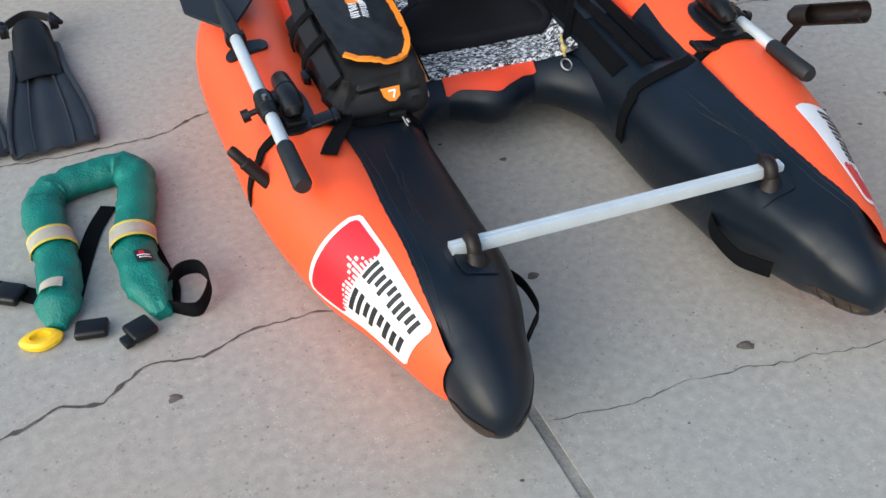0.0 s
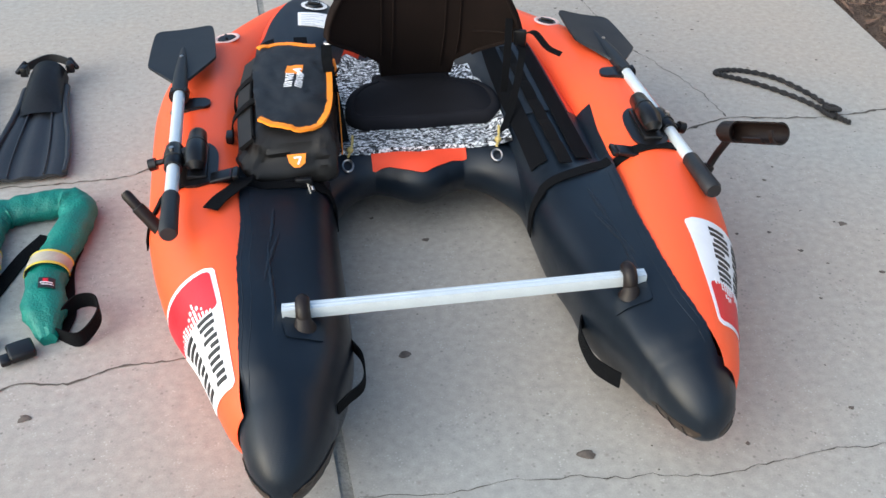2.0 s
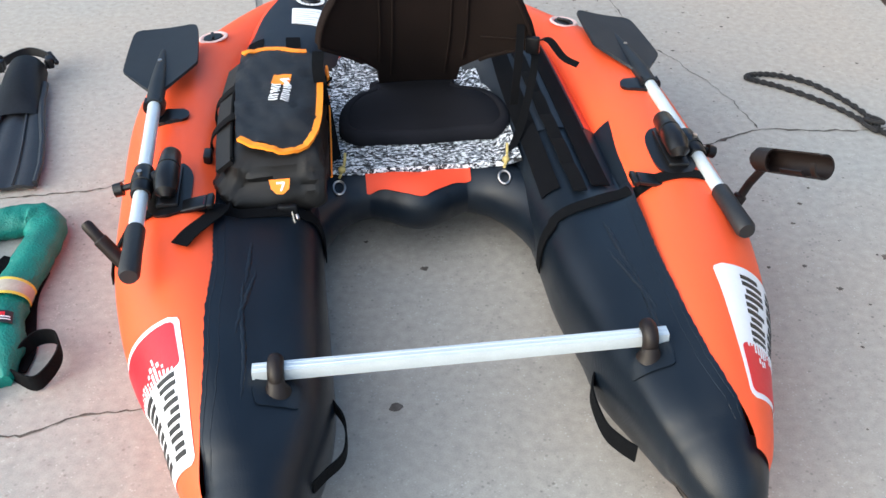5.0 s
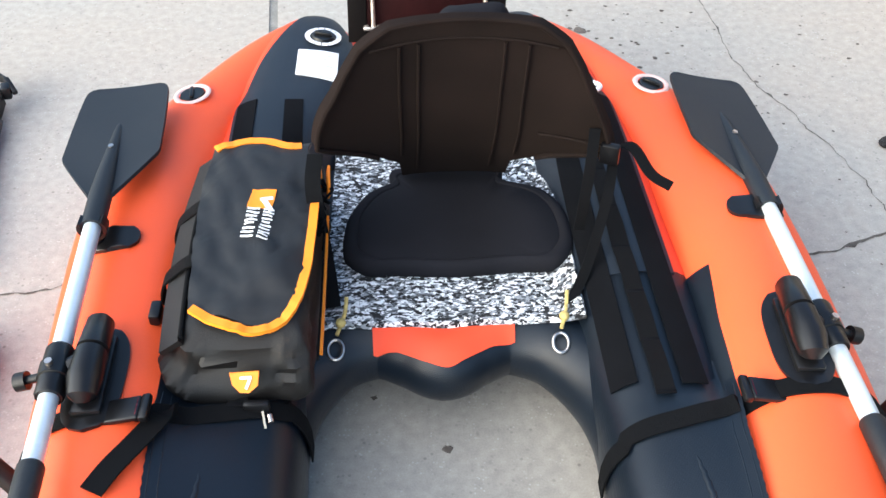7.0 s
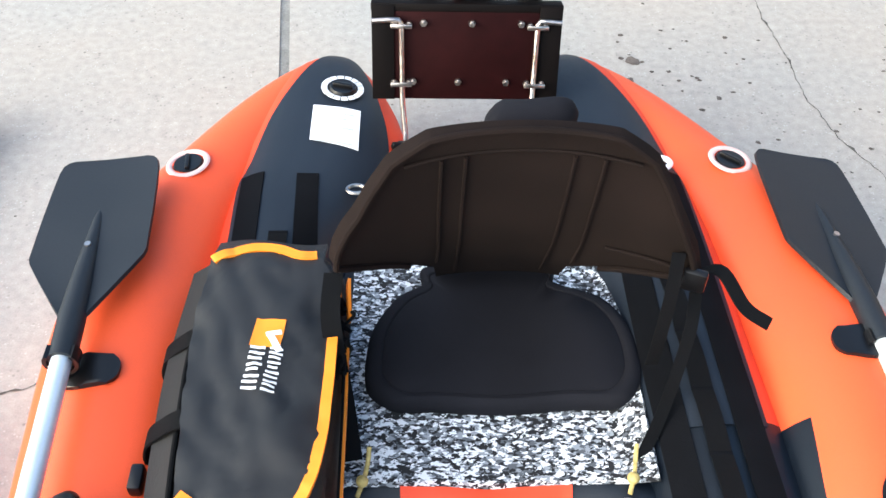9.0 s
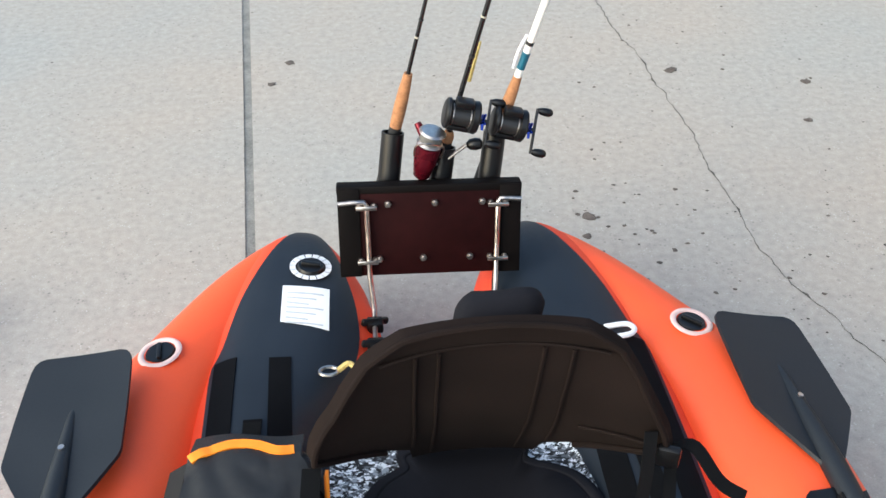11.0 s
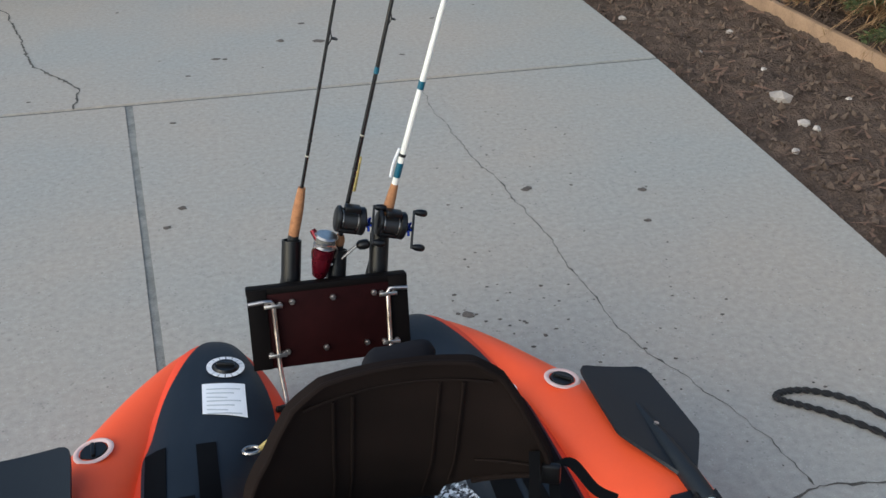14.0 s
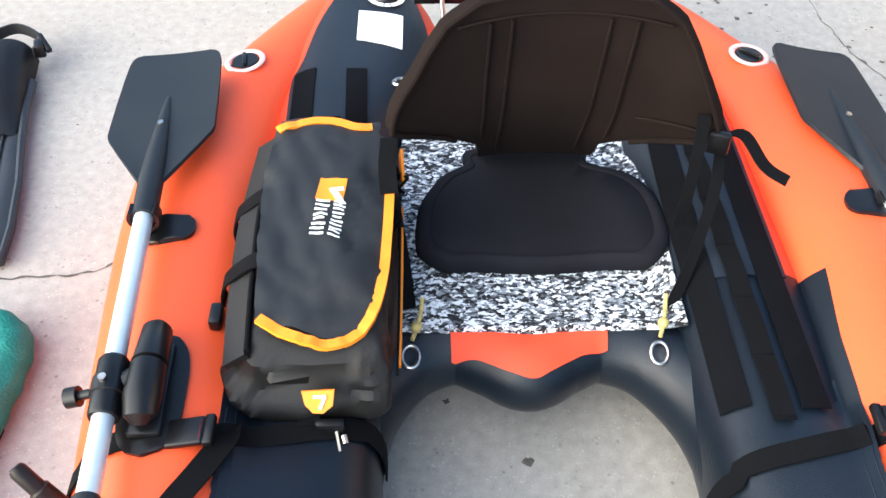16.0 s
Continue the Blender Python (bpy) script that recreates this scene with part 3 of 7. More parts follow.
bm = bmesh.new()
rings = []
for x in np.r_[np.linspace(1.05, 2.58, 68), np.linspace(2.64, 3.95, 44)]:
    rings.append([bm.verts.new((x, y, bed_z(x, y))) for y in np.linspace(-3, 8.6, 420)])
grid_faces(bm, rings)
tagged(part("soil_bed", bm, "soil"), "dry dark brown soil bed beside the driveway", "soil", kind="structure")

bm = bmesh.new()
for k in range(7500):
    x, y = rnd.uniform(1.55, 3.6), rnd.uniform(0.6, 8.3)
    if x < edge_x(y) + 0.03 or 2.55 < x < 2.68:
        continue
    r = rnd.choice((0.004, 0.006, 0.008, 0.01, 0.013, 0.018))
    mm = Matrix.Translation((x, y, bed_z(x, y) + r * 0.3)) @ Euler((rnd.random() * 3, rnd.random() * 3, rnd.random() * 3)).to_matrix().to_4x4() @ Matrix.Diagonal((r * rnd.uniform(0.8, 1.8), r, r * 0.7, 1))
    vs = [bm.verts.new(mm @ Vector(c)) for c in ((1, 0, 0), (-1, 0.2, 0), (0.1, 1, 0), (0, -1, 0.2), (0.2, 0, 1), (0, 0.1, -1))]
    for a, b, c in ((0, 2, 4), (2, 1, 4), (1, 3, 4), (3, 0, 4), (2, 0, 5), (1, 2, 5), (3, 1, 5), (0, 3, 5)):
        bm.faces.new((vs[a], vs[b], vs[c]))
tagged(part("soil_clods", bm, "clod", smooth=False), "loose dark clods and bits of earth on the bed", "soil", kind="stuff")
bm = bmesh.new()
for k in range(2600):
    x, y = rnd.uniform(1.6, 3.6), rnd.uniform(0.8, 8.2)
    if x < edge_x(y) + 0.03 or 2.55 < x < 2.68:
        continue
    a = rnd.random() * 6.3
    w = rnd.uniform(0.012, 0.05)
    d = Vector((math.cos(a), math.sin(a), rnd.uniform(-0.2, 0.2))) * w
    s = Vector((-math.sin(a), math.cos(a), rnd.uniform(-0.4, 0.4))) * rnd.uniform(0.002, 0.008)
    c = Vector((x, y, bed_z(x, y) + 0.012))
    bm.faces.new([bm.verts.new(c + p) for p in (-d - s, d - s * 0.4, d + s * 0.4, -d + s)])
tagged(part("bark_litter", bm, "chip", smooth=False), "dry brown twigs and bark litter on the soil", "litter", kind="stuff")


def rock(x, y, r, material="stone"):
    bm = bmesh.new()
    bmesh.ops.create_icosphere(bm, subdivisions=1, radius=r * .85)
    for v in bm.verts:
        v.co *= 1 + 0.55 * noise.noise(v.co * (1.3 / r) + Vector((x, y, 0)) * 9)
        v.co.z *= 0.65
        v.co.x *= 1.25
    ob = part("stone", bm, material, sharp=25)
    ob.location = (x, y, bed_z(x, y) + r * 0.3)
    ob.rotation_euler = (0, 0, x * 40)
    tagged(ob, "small pale angular stone on the soil bed", "stone", "stones on the soil bed")


for x, y, r in [(2.03, 3.06, 0.048), (1.98, 2.80, 0.03), (1.99, 2.73, 0.02), (1.86, 4.28, 0.024), (2.28, 3.95, 0.02), (1.9, 4.75, 0.03),
                (2.3, 4.6, 0.022), (2.0, 3.7, 0.015), (2.15, 3.4, 0.016), (1.85, 5.6, 0.03), (2.3, 3.0, 0.018), (1.83, 2.6, 0.02), (1.75, 6.2, 0.028)]:
    rock(x, y, r)

# timber edging
for y0, y1 in ((0.6, 2.85), (2.86, 4.88), (4.89, 6.6), (6.61, 8.6)):
    bm = bmesh.new()
    rbox(bm, (0.034, y1 - y0, 0.105), pose(2.612 - 0.007 * (y0 - 3), (y0 + y1) / 2, -0.016 + 0.004 * math.sin(y0 * 9), 0, 0, 0.4), 0.006)
    tagged(part("timber_edging", bm, "timber"), "weathered tan timber board edging the soil bed", "edging", "timber edging boards")

# walkway and house
bm = bmesh.new()
slab(bm, [(3.78, 4.2), (4.98, 4.2), (4.46, 9.6), (3.05, 9.6), (3.12, 7.6), (3.36, 6.7), (3.62, 5.4)], -0.1, 0.06, 0.006)
tagged(part("pavement", bm, "plinth"), "grey concrete path along the foot of the house wall", "path", kind="structure")
WALL_A, WALL_B = Vector((4.98, 3.4, 0)), Vector((4.18, 10.35, 0))
wd = (WALL_B - WALL_A).normalized()
wnorm = Vector((wd.y, -wd.x, 0))


def wall_box(bm, a, b, z0, z1, thick, back):
    """A wall from a to b, its seen face on the line, its body towards back."""
    pts = [a, b, b + back * thick, a + back * thick]
    slab(bm, [(p.x, p.y) for p in pts], z0, z1)


bm = bmesh.new()
CORNER = WALL_A + wd * 2.48
wall_box(bm, CORNER, WALL_B, -0.1, 3.0, 0.2, wnorm)
tagged(part("wall_east", bm, "stucco"), "pale cream stucco side wall of the house", "wall", kind="structure")
bm = bmesh.new()
wall_box(bm, WALL_A - wd * 5 + wnorm * 0.22, CORNER + wnorm * 0.22, -0.1, 3.0, 0.2, wnorm)
tagged(part("wall_southeast", bm, "stucco"), "pale cream stucco wall set back behind the corner", "wall", kind="structure")
bm = bmesh.new()
wall_box(bm, CORNER, CORNER + wd * 0.07, 0.06, 3.0, 0.02, -wnorm)
tagged(part("trim", bm, "stucco2"), "tan corner board on the house wall", "trim", kind="structure")
roof = bmesh.new()
wall_box(roof, WALL_A - wd * 5 - wnorm * 0.5, WALL_B - wnorm * 0.5 + wd * 0.4, 3.0, 3.15, 6.0, wnorm)
tagged(part("roof", roof, "fence_tan"), "plain eaves of the low house", "roof", kind="structure")


def on_wall(s, z, out=0.0):
    p = WALL_A + wd * s - wnorm * out
    return Vector((p.x, p.y, z))


vent = thing("wall_vent", "small dull metal crawl-space vent in the stucco wall", "vent")
vm = Matrix((( *wd, 0), (*(-wnorm), 0), (0, 0, 1, 0), (0, 0, 0, 1))).transposed()
vm = Matrix.Translation(on_wall(3.34, 0.365, 0.004)) @ vm
bm = bmesh.new()
rbox(bm, (0.37, 0.016, 0.14), vm, 0.003)
part("frame", bm, "vent", vent)
for k in range(7):
    bm = bmesh.new()
    rbox(bm, (0.31, 0.012, 0.008), vm @ pose(0, 0.012, -0.050 + k * 0.0165, 35), 0)
    part("slat", bm, "vent", vent)
# door frame with a small pale box beside it
fr = thing("door_frame", "tan painted door frame at the end of the wall", "door frame")
for s in (6.05, 6.95):
    bm = bmesh.new()
    wall_box(bm, on_wall(s, 0, 0.002), on_wall(s + 0.08, 0, 0.002), 0.06, 2.1, 0.04, -wnorm)
    part("jamb", bm, "fence_tan", fr)
bm = bmesh.new()
wall_box(bm, on_wall(6.13, 0, 0.002), on_wall(6.95, 0, 0.002), 0.06, 2.05, 0.025, -wnorm)
part("door_leaf", bm, "fence", fr)

# far wall, fence and gate
bm = bmesh.new()
slab(bm, [(-9, 12.2), (0.75, 12.2), (0.75, 12.4), (-9, 12.4)], -0.1, 2.6)
tagged(part("wall_north", bm, "stucco2"), "tan stucco wall at the end of the driveway", "wall", kind="structure")
fence = thing("fence", "white painted upright board fence at the driveway's end", "fence")
for k in range(11):
    bm = bmesh.new()
    rbox(bm, (0.112, 0.03, 1.72), pose(0.92 + k * 0.118, 12.6, 0.86), 0.004)
    part("board", bm, "fence", fence)
bm = bmesh.new()
rbox(bm, (1.35, 0.05, 0.09), pose(1.5, 12.64, 1.4), 0.004)
part("rail", bm, "fence", fence)
gate = thing("gate", "tan vertical board gate beside the white fence", "gate")
for k in range(14):
    bm = bmesh.new()
    rbox(bm, (0.148, 0.03, 1.85), pose(2.33 + k * 0.152, 12.3 - 0.03 * k, 0.925), 0.004)
    part("board", bm, "fence_tan", gate)
bm = bmesh.new()
rbox(bm, (2.1, 0.05, 0.1), pose(3.3, 12.13, 1.5, 0, 0, -11), 0.004)
part("rail", bm, "fence_tan", gate)
post = thing("gate_post", "dark timber gate post by the brick planter", "post")
bm = bmesh.new()
rbox(bm, (0.12, 0.12, 1.9), pose(0.82, 12.1, 0.85), 0.006)
part("shaft", bm, "twig", post)
post = thing("porch_post", "dark upright post standing on a small concrete block", "post")
bm = bmesh.new()
rbox(bm, (0.16, 0.16, 2.6), pose(-1.32, 11.55, 1.4), 0.006)
part("shaft", bm, "twig", post)
bm = bmesh.new()
rbox(bm, (0.34, 0.3, 0.14), pose(-1.3, 11.5, 0.07), 0.01)
part("block", bm, "plinth", post)

# brick planter
planter = thing("brick_planter", "low planter wall of red bricks with pale mortar", "planter")
bm = bmesh.new()
rbox(bm, (3.05, 0.19, 0.205), pose(-0.22, 11.32, 0.1025, 0, 0, -6))
part("mortar_core", bm, "mortar", planter, "pale mortar between bricks")
bm = bmesh.new()
rbox(bm, (0.20, 0.1, 0.062), Matrix(), 0.005, 1)
b0 = part("brick", bm, "brick", planter)
first = True
for row in range(3):
    for k in range(14):
        m = pose(-0.22, 11.32, 0, 0, 0, -6) @ pose(-1.52 + 0.11 * (row % 2) + 0.215 * k + 0.1, -0.052 + rnd.uniform(-0.004, 0.004), 0.036 + 0.071 * row, rnd.uniform(-2, 2), 0, rnd.uniform(-1.5, 1.5))
        if first:
            b0.matrix_basis, first = m, False
            continue
        o = b0.copy()
        scene.collection.objects.link(o)
        o.matrix_basis = m
bm = bmesh.new()
slab(bm, [(-1.7, 11.45), (1.25, 11.2), (1.25, 12.19), (-1.7, 12.19)], 0.0, 0.17)
tagged(part("planter_soil", bm, "soil"), "dark soil filling the brick planter", "soil", kind="structure")
bm = bmesh.new()
rbox(bm, (0.45, 0.05, 0.03), pose(1.15, 11.0, 0.016, 0, 0, 4), 0.003)
tagged(part("white_board", bm, "fence"), "short white board lying at the planter's foot", "board")


# ---- plants ----


def leaf_cloud(bm, rng, centre, radii, count, size, hang=0.0, uneven=0.45, narrow=0.4):
    c = Vector(centre)
    for k in range(count):
        d = Vector((rng.gauss(0, 1), rng.gauss(0, 1), rng.gauss(0, 1))).normalized()
        rr = (1 + uneven * noise.noise(d * 2.2 + c * 3)) * rng.uniform(0.35, 1) ** 0.6
        p = c + Vector((d.x * radii[0], d.y * radii[1], d.z * radii[2])) * rr
        if p.z < 0.02:
            continue
        s = size * rng.uniform(0.6, 1.3)
        q = Euler((rng.uniform(-1.2, 1.2), rng.uniform(-1.2, 1.2), rng.uniform(0, 6.3))).to_matrix()
        pts = [(0, -1, 0), (narrow, -0.1, 0.12), (0, 1, -hang), (-narrow, -0.1, 0.12)]
        v = [bm.verts.new(p + q @ (Vector(t) * s)) for t in pts]
        bm.faces.new((v[0], v[1], v[2]))
        bm.faces.new((v[0], v[2], v[3]))


def shrub(name, label, base, blobs, leafmat, twigs, leaf, seed, second=None):
    rng = random.Random(seed)
    t = thing(name, label, "shrub")
    bm = bmesh.new()
    for k in range(twigs):
        b = rng.choice(blobs)
        tip = Vector(b[0]) + Vector((rng.gauss(0, 0.5) * b[1][0], rng.gauss(0, 0.5) * b[1][1], rng.uniform(0, 0.9) * b[1][2]))
        root = Vector(base) + Vector((rng.uniform(-0.06, 0.06), rng.uniform(-0.06, 0.06), 0))
        mid = root.lerp(tip, 0.5) + Vector((rng.uniform(-0.05, 0.05), rng.uniform(-0.05, 0.05), 0.04))
        tube(bm, spline([root, mid, tip], 7), [0.011 - 0.0014 * i for i in range(7)], 5)
    part("trunk", bm, "twig", t, "thin brown stems")
    for mname, share, sd in ((leafmat, 1.0, 1), (second, 0.5, 2)):
        if not mname:
            continue
        bm = bmesh.new()
        for c, r, n in blobs:
            leaf_cloud(bm, rng, c, r, int(n * share), leaf, 0.3)
        part("crown", bm, mname, t, smooth=False)
    return t


shrub("lime_shrub", "bright green leafy shrub growing out of the soil bed", (2.05, 5.0, -0.05),
      [((1.88, 4.98, 0.2), (0.30, 0.34, 0.24), 1015), ((2.18, 5.12, 0.28), (0.36, 0.4, 0.27), 1160), ((2.02, 5.2, 0.58), (0.30, 0.3, 0.2), 478), ((2.3, 5.2, 0.62), (0.22, 0.25, 0.18), 377),
       ((2.22, 5.25, 0.9), (0.26, 0.24, 0.13), 333), ((1.8, 5.1, 0.5), (0.2, 0.22, 0.15), 348), ((2.45, 5.0, 0.4), (0.16, 0.2, 0.16), 232), ((2.0, 5.2, 0.82), (0.12, 0.14, 0.12), 101)], "leaf", 60, 0.0285, 3, "leaf2")


def juniper():
    rng = random.Random(8)
    t = thing("juniper_bush", "big spreading juniper, green above and dry brown below", "shrub")
    greens, dries, wood, stems = bmesh.new(), bmesh.new(), bmesh.new(), bmesh.new()
    root = Vector((3.40, 3.44, 0.02))
    for k in range(820):
        a = rng.uniform(0, 6.3)
        el = rng.uniform(0.0, 1.2)
        length = rng.uniform(0.6, 1.1)
        d = Vector((math.cos(a) * math.cos(el), 1.35 * math.sin(a) * math.cos(el), math.sin(el) * 0.95))
        tip = root + d * length + Vector((0, 0, 0.05))
        tip.z = max(tip.z, 0.05)
        mid = root.lerp(tip, 0.55) + Vector((0, 0, 0.06))
        if k % 3 == 0:
            tube(wood, spline([root, mid, tip], 5), [0.012, 0.01, 0.007, 0.005, 0.003], 4)
        dry = rng.random() < (0.42 if el < 0.45 else 0.06)
        bmx = dries if dry else greens
        pts = spline([mid, mid.lerp(tip, 0.6) + Vector((0, 0, 0.02)), tip], 9)
        axis = (Vector(pts[-1]) - Vector(pts[0])).normalized()
        for i, p in enumerate(pts):
            for s in range(24):
                side = Vector((rng.gauss(0, 1), rng.gauss(0, 1), rng.gauss(0, 0.6))).normalized()
                dirn = (axis * 1.2 + side).normalized()
                ln = rng.uniform(0.03, 0.07) * (1.1 - i * 0.05)
                w = dirn.cross(Vector((rng.gauss(0, 1), rng.gauss(0, 1), 1))).normalized() * 0.0033
                b0 = Vector(p)
                bmx.faces.new([bmx.verts.new(b0 - w * 0.6), bmx.verts.new(b0 + dirn * ln * 0.5 - w), bmx.verts.new(b0 + dirn * ln), bmx.verts.new(b0 + dirn * ln * 0.5 + w)])
    # long dry stems arching out low on the open side
    for k in range(260):
        a = rng.uniform(2.5, 5.0)
        reach = rng.uniform(.45, .95)
        tip = root + Vector((math.cos(a) * reach, 1.2 * math.sin(a) * reach, rng.uniform(.0, .42)))
        mid_ = root.lerp(tip, .6) + Vector((rng.gauss(0, .04), rng.gauss(0, .04), rng.uniform(.08, .2)))
        tip.z = max(.03, tip.z - .12)
        tube(stems, spline([root + Vector((rng.gauss(0, .08), rng.gauss(0, .08), .05)), mid_, tip], 7), [.004, .004, .0036, .0032, .0026, .002, .001], 4)
        for q in range(10):
            b0 = mid_.lerp(tip, rng.random())
            dirn = Vector((rng.gauss(0, 1), rng.gauss(0, 1), rng.gauss(-.5, .6))).normalized()
            w = dirn.cross(Vector((0, 0, 1))).normalized() * .004
            ln = rng.uniform(.04, .10)
            stems.faces.new([stems.verts.new(b0 - w), stems.verts.new(b0 + w), stems.verts.new(b0 + dirn * ln)])
    part("trunk", wood, "twig", t, "bare woody stems")
    part("dead_foliage", stems, "straw", t, "arching straw-coloured dead stems", smooth=False)
    part("crown", greens, "juniper", t, smooth=False)
    part("dry_foliage", dries, "juniper_dry", t, "dry brown inner branches", smooth=False)


juniper()
shrub("planter_hedge", "dark dense hedge growing in the brick planter", (-0.2, 11.75, 0.2),
      [((-0.5, 11.75, 0.62), (0.45, 0.35, 0.42), 1300), ((0.1, 11.75, 0.66), (0.42, 0.35, 0.42), 1300), ((-0.2, 11.7, 0.95), (0.6, 0.35, 0.35), 1200)], "hedge", 20, 0.05, 5)
shrub("ivy", "small dark climbing plant by the gate", (3.05, 12.0, 0.0),
      [((3.1, 11.95, 0.5), (0.16, 0.1, 0.35), 260)], "hedge", 8, 0.035, 6)

# ---- portable hoop stand ----
hoop = thing("basketball_stand", "black plastic weighted base with a dark steel pole", "basketball stand")
hm = pose(1.98, 9.25, 0, 0, 0, 14)
bm = bmesh.new()
rings = []
for z, s in ((0.0, 0.96), (0.05, 1.0), (0.10, 0.95), (0.15, 0.80), (0.165, 0.6)):
    ring = []
    for k in range(28):
        a = 2 * math.pi * k / 28
        c, q = math.cos(a), math.sin(a)
        x = 0.48 * s * math.copysign(abs(c) ** 0.55, c)
        y = (0.62 if q > 0 else 0.5) * s * math.copysign(abs(q) ** 0.6, q)
        ring.append(bm.verts.new(hm @ Vector((x * (1 - 0.25 * (q > 0) * q), y, z + 0.01 * math.sin(6 * a) * (z > 0.1)))))
    rings.append(ring)
grid_faces(bm, rings, True, True)
part("base", bm, "rubber", hoop)
for dx in (-0.2, 0.2):
    bm = bmesh.new()
    rbox(bm, (0.1, 0.7, 0.05), hm @ pose(dx, 0.05, 0.16), 0.015)
    part("ridge", bm, "rubber", hoop)
bm = bmesh.new()
cyl(bm, hm @ Vector((-0.1, -0.3, 0.12)), hm @ Vector((-0.12, -0.22, 2.6)), 0.045)
part("pole", bm, "plastic", hoop)
for dx in (-0.02, 0.3):
    bm = bmesh.new()
    cyl(bm, hm @ Vector((dx, 0.42, 0.12)), hm @ Vector((-0.11, -0.27, 0.75)), 0.016)
    part("brace", bm, "plastic", hoop)

# ---- parked car ----
car = thing("parked_car", "teal estate car with red tail lights parked on concrete", "car")
CX, CY = -1.78, 5.62
prof = [(0.0, 0.48), (-0.02, 0.62), (0.02, 0.78), (0.06, 1.0), (0.16, 1.35), (0.32, 1.66), (0.8, 1.74), (2.2, 1.72), (3.0, 1.2), (4.1, 1.02), (4.35, 0.8), (4.38, 0.42)]
bm = bmesh.new()
rings = []
for f, ins in ((-1, 0.05), (-0.97, 0.012), (-0.9, 0.0), (0, -0.03), (0.9, 0.0), (0.97, 0.012), (1, 0.05)):
    ring = []
    for y, z in prof:
        narrow = 1 - 0.14 * max(0, (z - 0.95)) / 0.8
        ring.append(bm.verts.new((CX + f * 0.9 * narrow, CY + y + (ins if y < 2 else -ins), z - (ins if z > 1.5 else 0))))
    for y, z in ((3.9, 0.28), (3.3, 0.24), (1.1, 0.24), (0.25, 0.3)):
        ring.append(bm.verts.new((CX + f * 0.88, CY + y, z)))
    rings.append(ring)
grid_faces(bm, rings, True, True)
part("body", bm, "carpaint", car)
bm = bmesh.new()
rbox(bm, (1.84, 0.2, 0.3), pose(CX, CY + 0.06, 0.56), 0.07, 4)
part("bumper", bm, "carpaint", car)
bm = bmesh.new()
rbox(bm, (1.45, 0.05, 0.42), pose(CX, CY + 0.19, 1.42, -24), 0.03)
part("rear_window", bm, "glass_dark", car)
for s in (-1, 1):
    bm = bmesh.new()
    rbox(bm, (0.02, 2.0, 0.42), pose(CX + s * 0.83, CY + 1.35, 1.4, 0, -s * 8, 0), 0.008)
    part("side_window", bm, "glass_dark", car)
    lamp = bmesh.new()
    rbox(lamp, (0.2, 0.12, 0.46), pose(CX + s * 0.83, CY + 0.06, 0.99, -6), 0.03, 3)
    lo = part("tail_light", lamp, "taillight", car, "red tail light with a clear band")
    bm = bmesh.new()
    rbox(bm, (0.19, 0.125, 0.1), pose(CX + s * 0.832, CY + 0.055, 1.0, -6), 0.02)
    part("clear_band", bm, "clearlens", lo)
    for wy in (0.68, 3.48):
        w = bmesh.new()
        c = Vector((CX + s * 0.76, CY + wy, 0.335))
        rings = []
        for dx, r in ((-0.125, 0.22), (-0.125, 0.29), (-0.105, 0.325), (-0.05, 0.335), (0.05, 0.335), (0.105, 0.325), (0.125, 0.29), (0.125, 0.22)):
            rings.append([w.verts.new(c + Vector((dx, r * math.cos(a), r * math.sin(a)))) for a in [2 * math.pi * k / 40 for k in range(40)]])
        grid_faces(w, rings, True)
        wh = part("wheel", w, "tyre", car, "black tyre")
        for dx in (-0.06, -0.02, 0.02, 0.06):
            w = bmesh.new()
            tube(w, [c + Vector((dx, 0.337 * math.cos(a), 0.337 * math.sin(a))) for a in [2 * math.pi * k / 36 for k in range(37)]], 0.004, 5)
            part("tread_rib", w, "tyre", wh)
        w = bmesh.new()
        cyl(w, c + Vector((-0.1, 0, 0)), c + Vector((0.11, 0, 0)), 0.222, segs=32)
        part("rim", w, "alu", wh)

car.matrix_basis = pose(-0.80, 6.3, 0) @ pose(0, 0, 0, 0, 0, 5.5) @ pose(0.85, -6.3, 0)

# ---- float tube ----


def mid(y):
    """The boat's middle line, a little askew to the world's y."""
    return 0.055 - 0.034 * y


OUT = [(.345, -.19, .15, .030, .045), (.352, -.12, .145, .070, .086), (.388, .05, .14, .098, .115), (.425, .2, .135, .12, .128),
       (.463, .4, .135, .126, .132), (.475, .6, .135, .126, .132), (.475, .9, .135, .124, .132), (.448, 1.08, .130, .116, .128),
       (.382, 1.24, .122, .098, .120), (.312, 1.37, .120, .085, .115), (.250, 1.46, .122, .068, .105), (.21, 1.51, .13, .048, .08), (.19, 1.54, .13, .02, .03)]
INN = [(.338, -.23, .14, .03, .05), (.325, -.13, .13, .076, .092), (.306, .02, .12, .099, .108), (.305, .2, .115, .102, .106),
       (.305, .45, .115, .101, .106), (.303, .65, .12, .105, .108), (.298, .85, .125, .095, .113), (.285, 1.05, .128, .105, .117),
       (.23, 1.22, .13, .15, .12), (.222, 1.34, .13, .138, .12), (.217, 1.44, .13, .102, .112), (.208, 1.51, .13, .06, .085), (.198, 1.55, .13, .02, .03)]


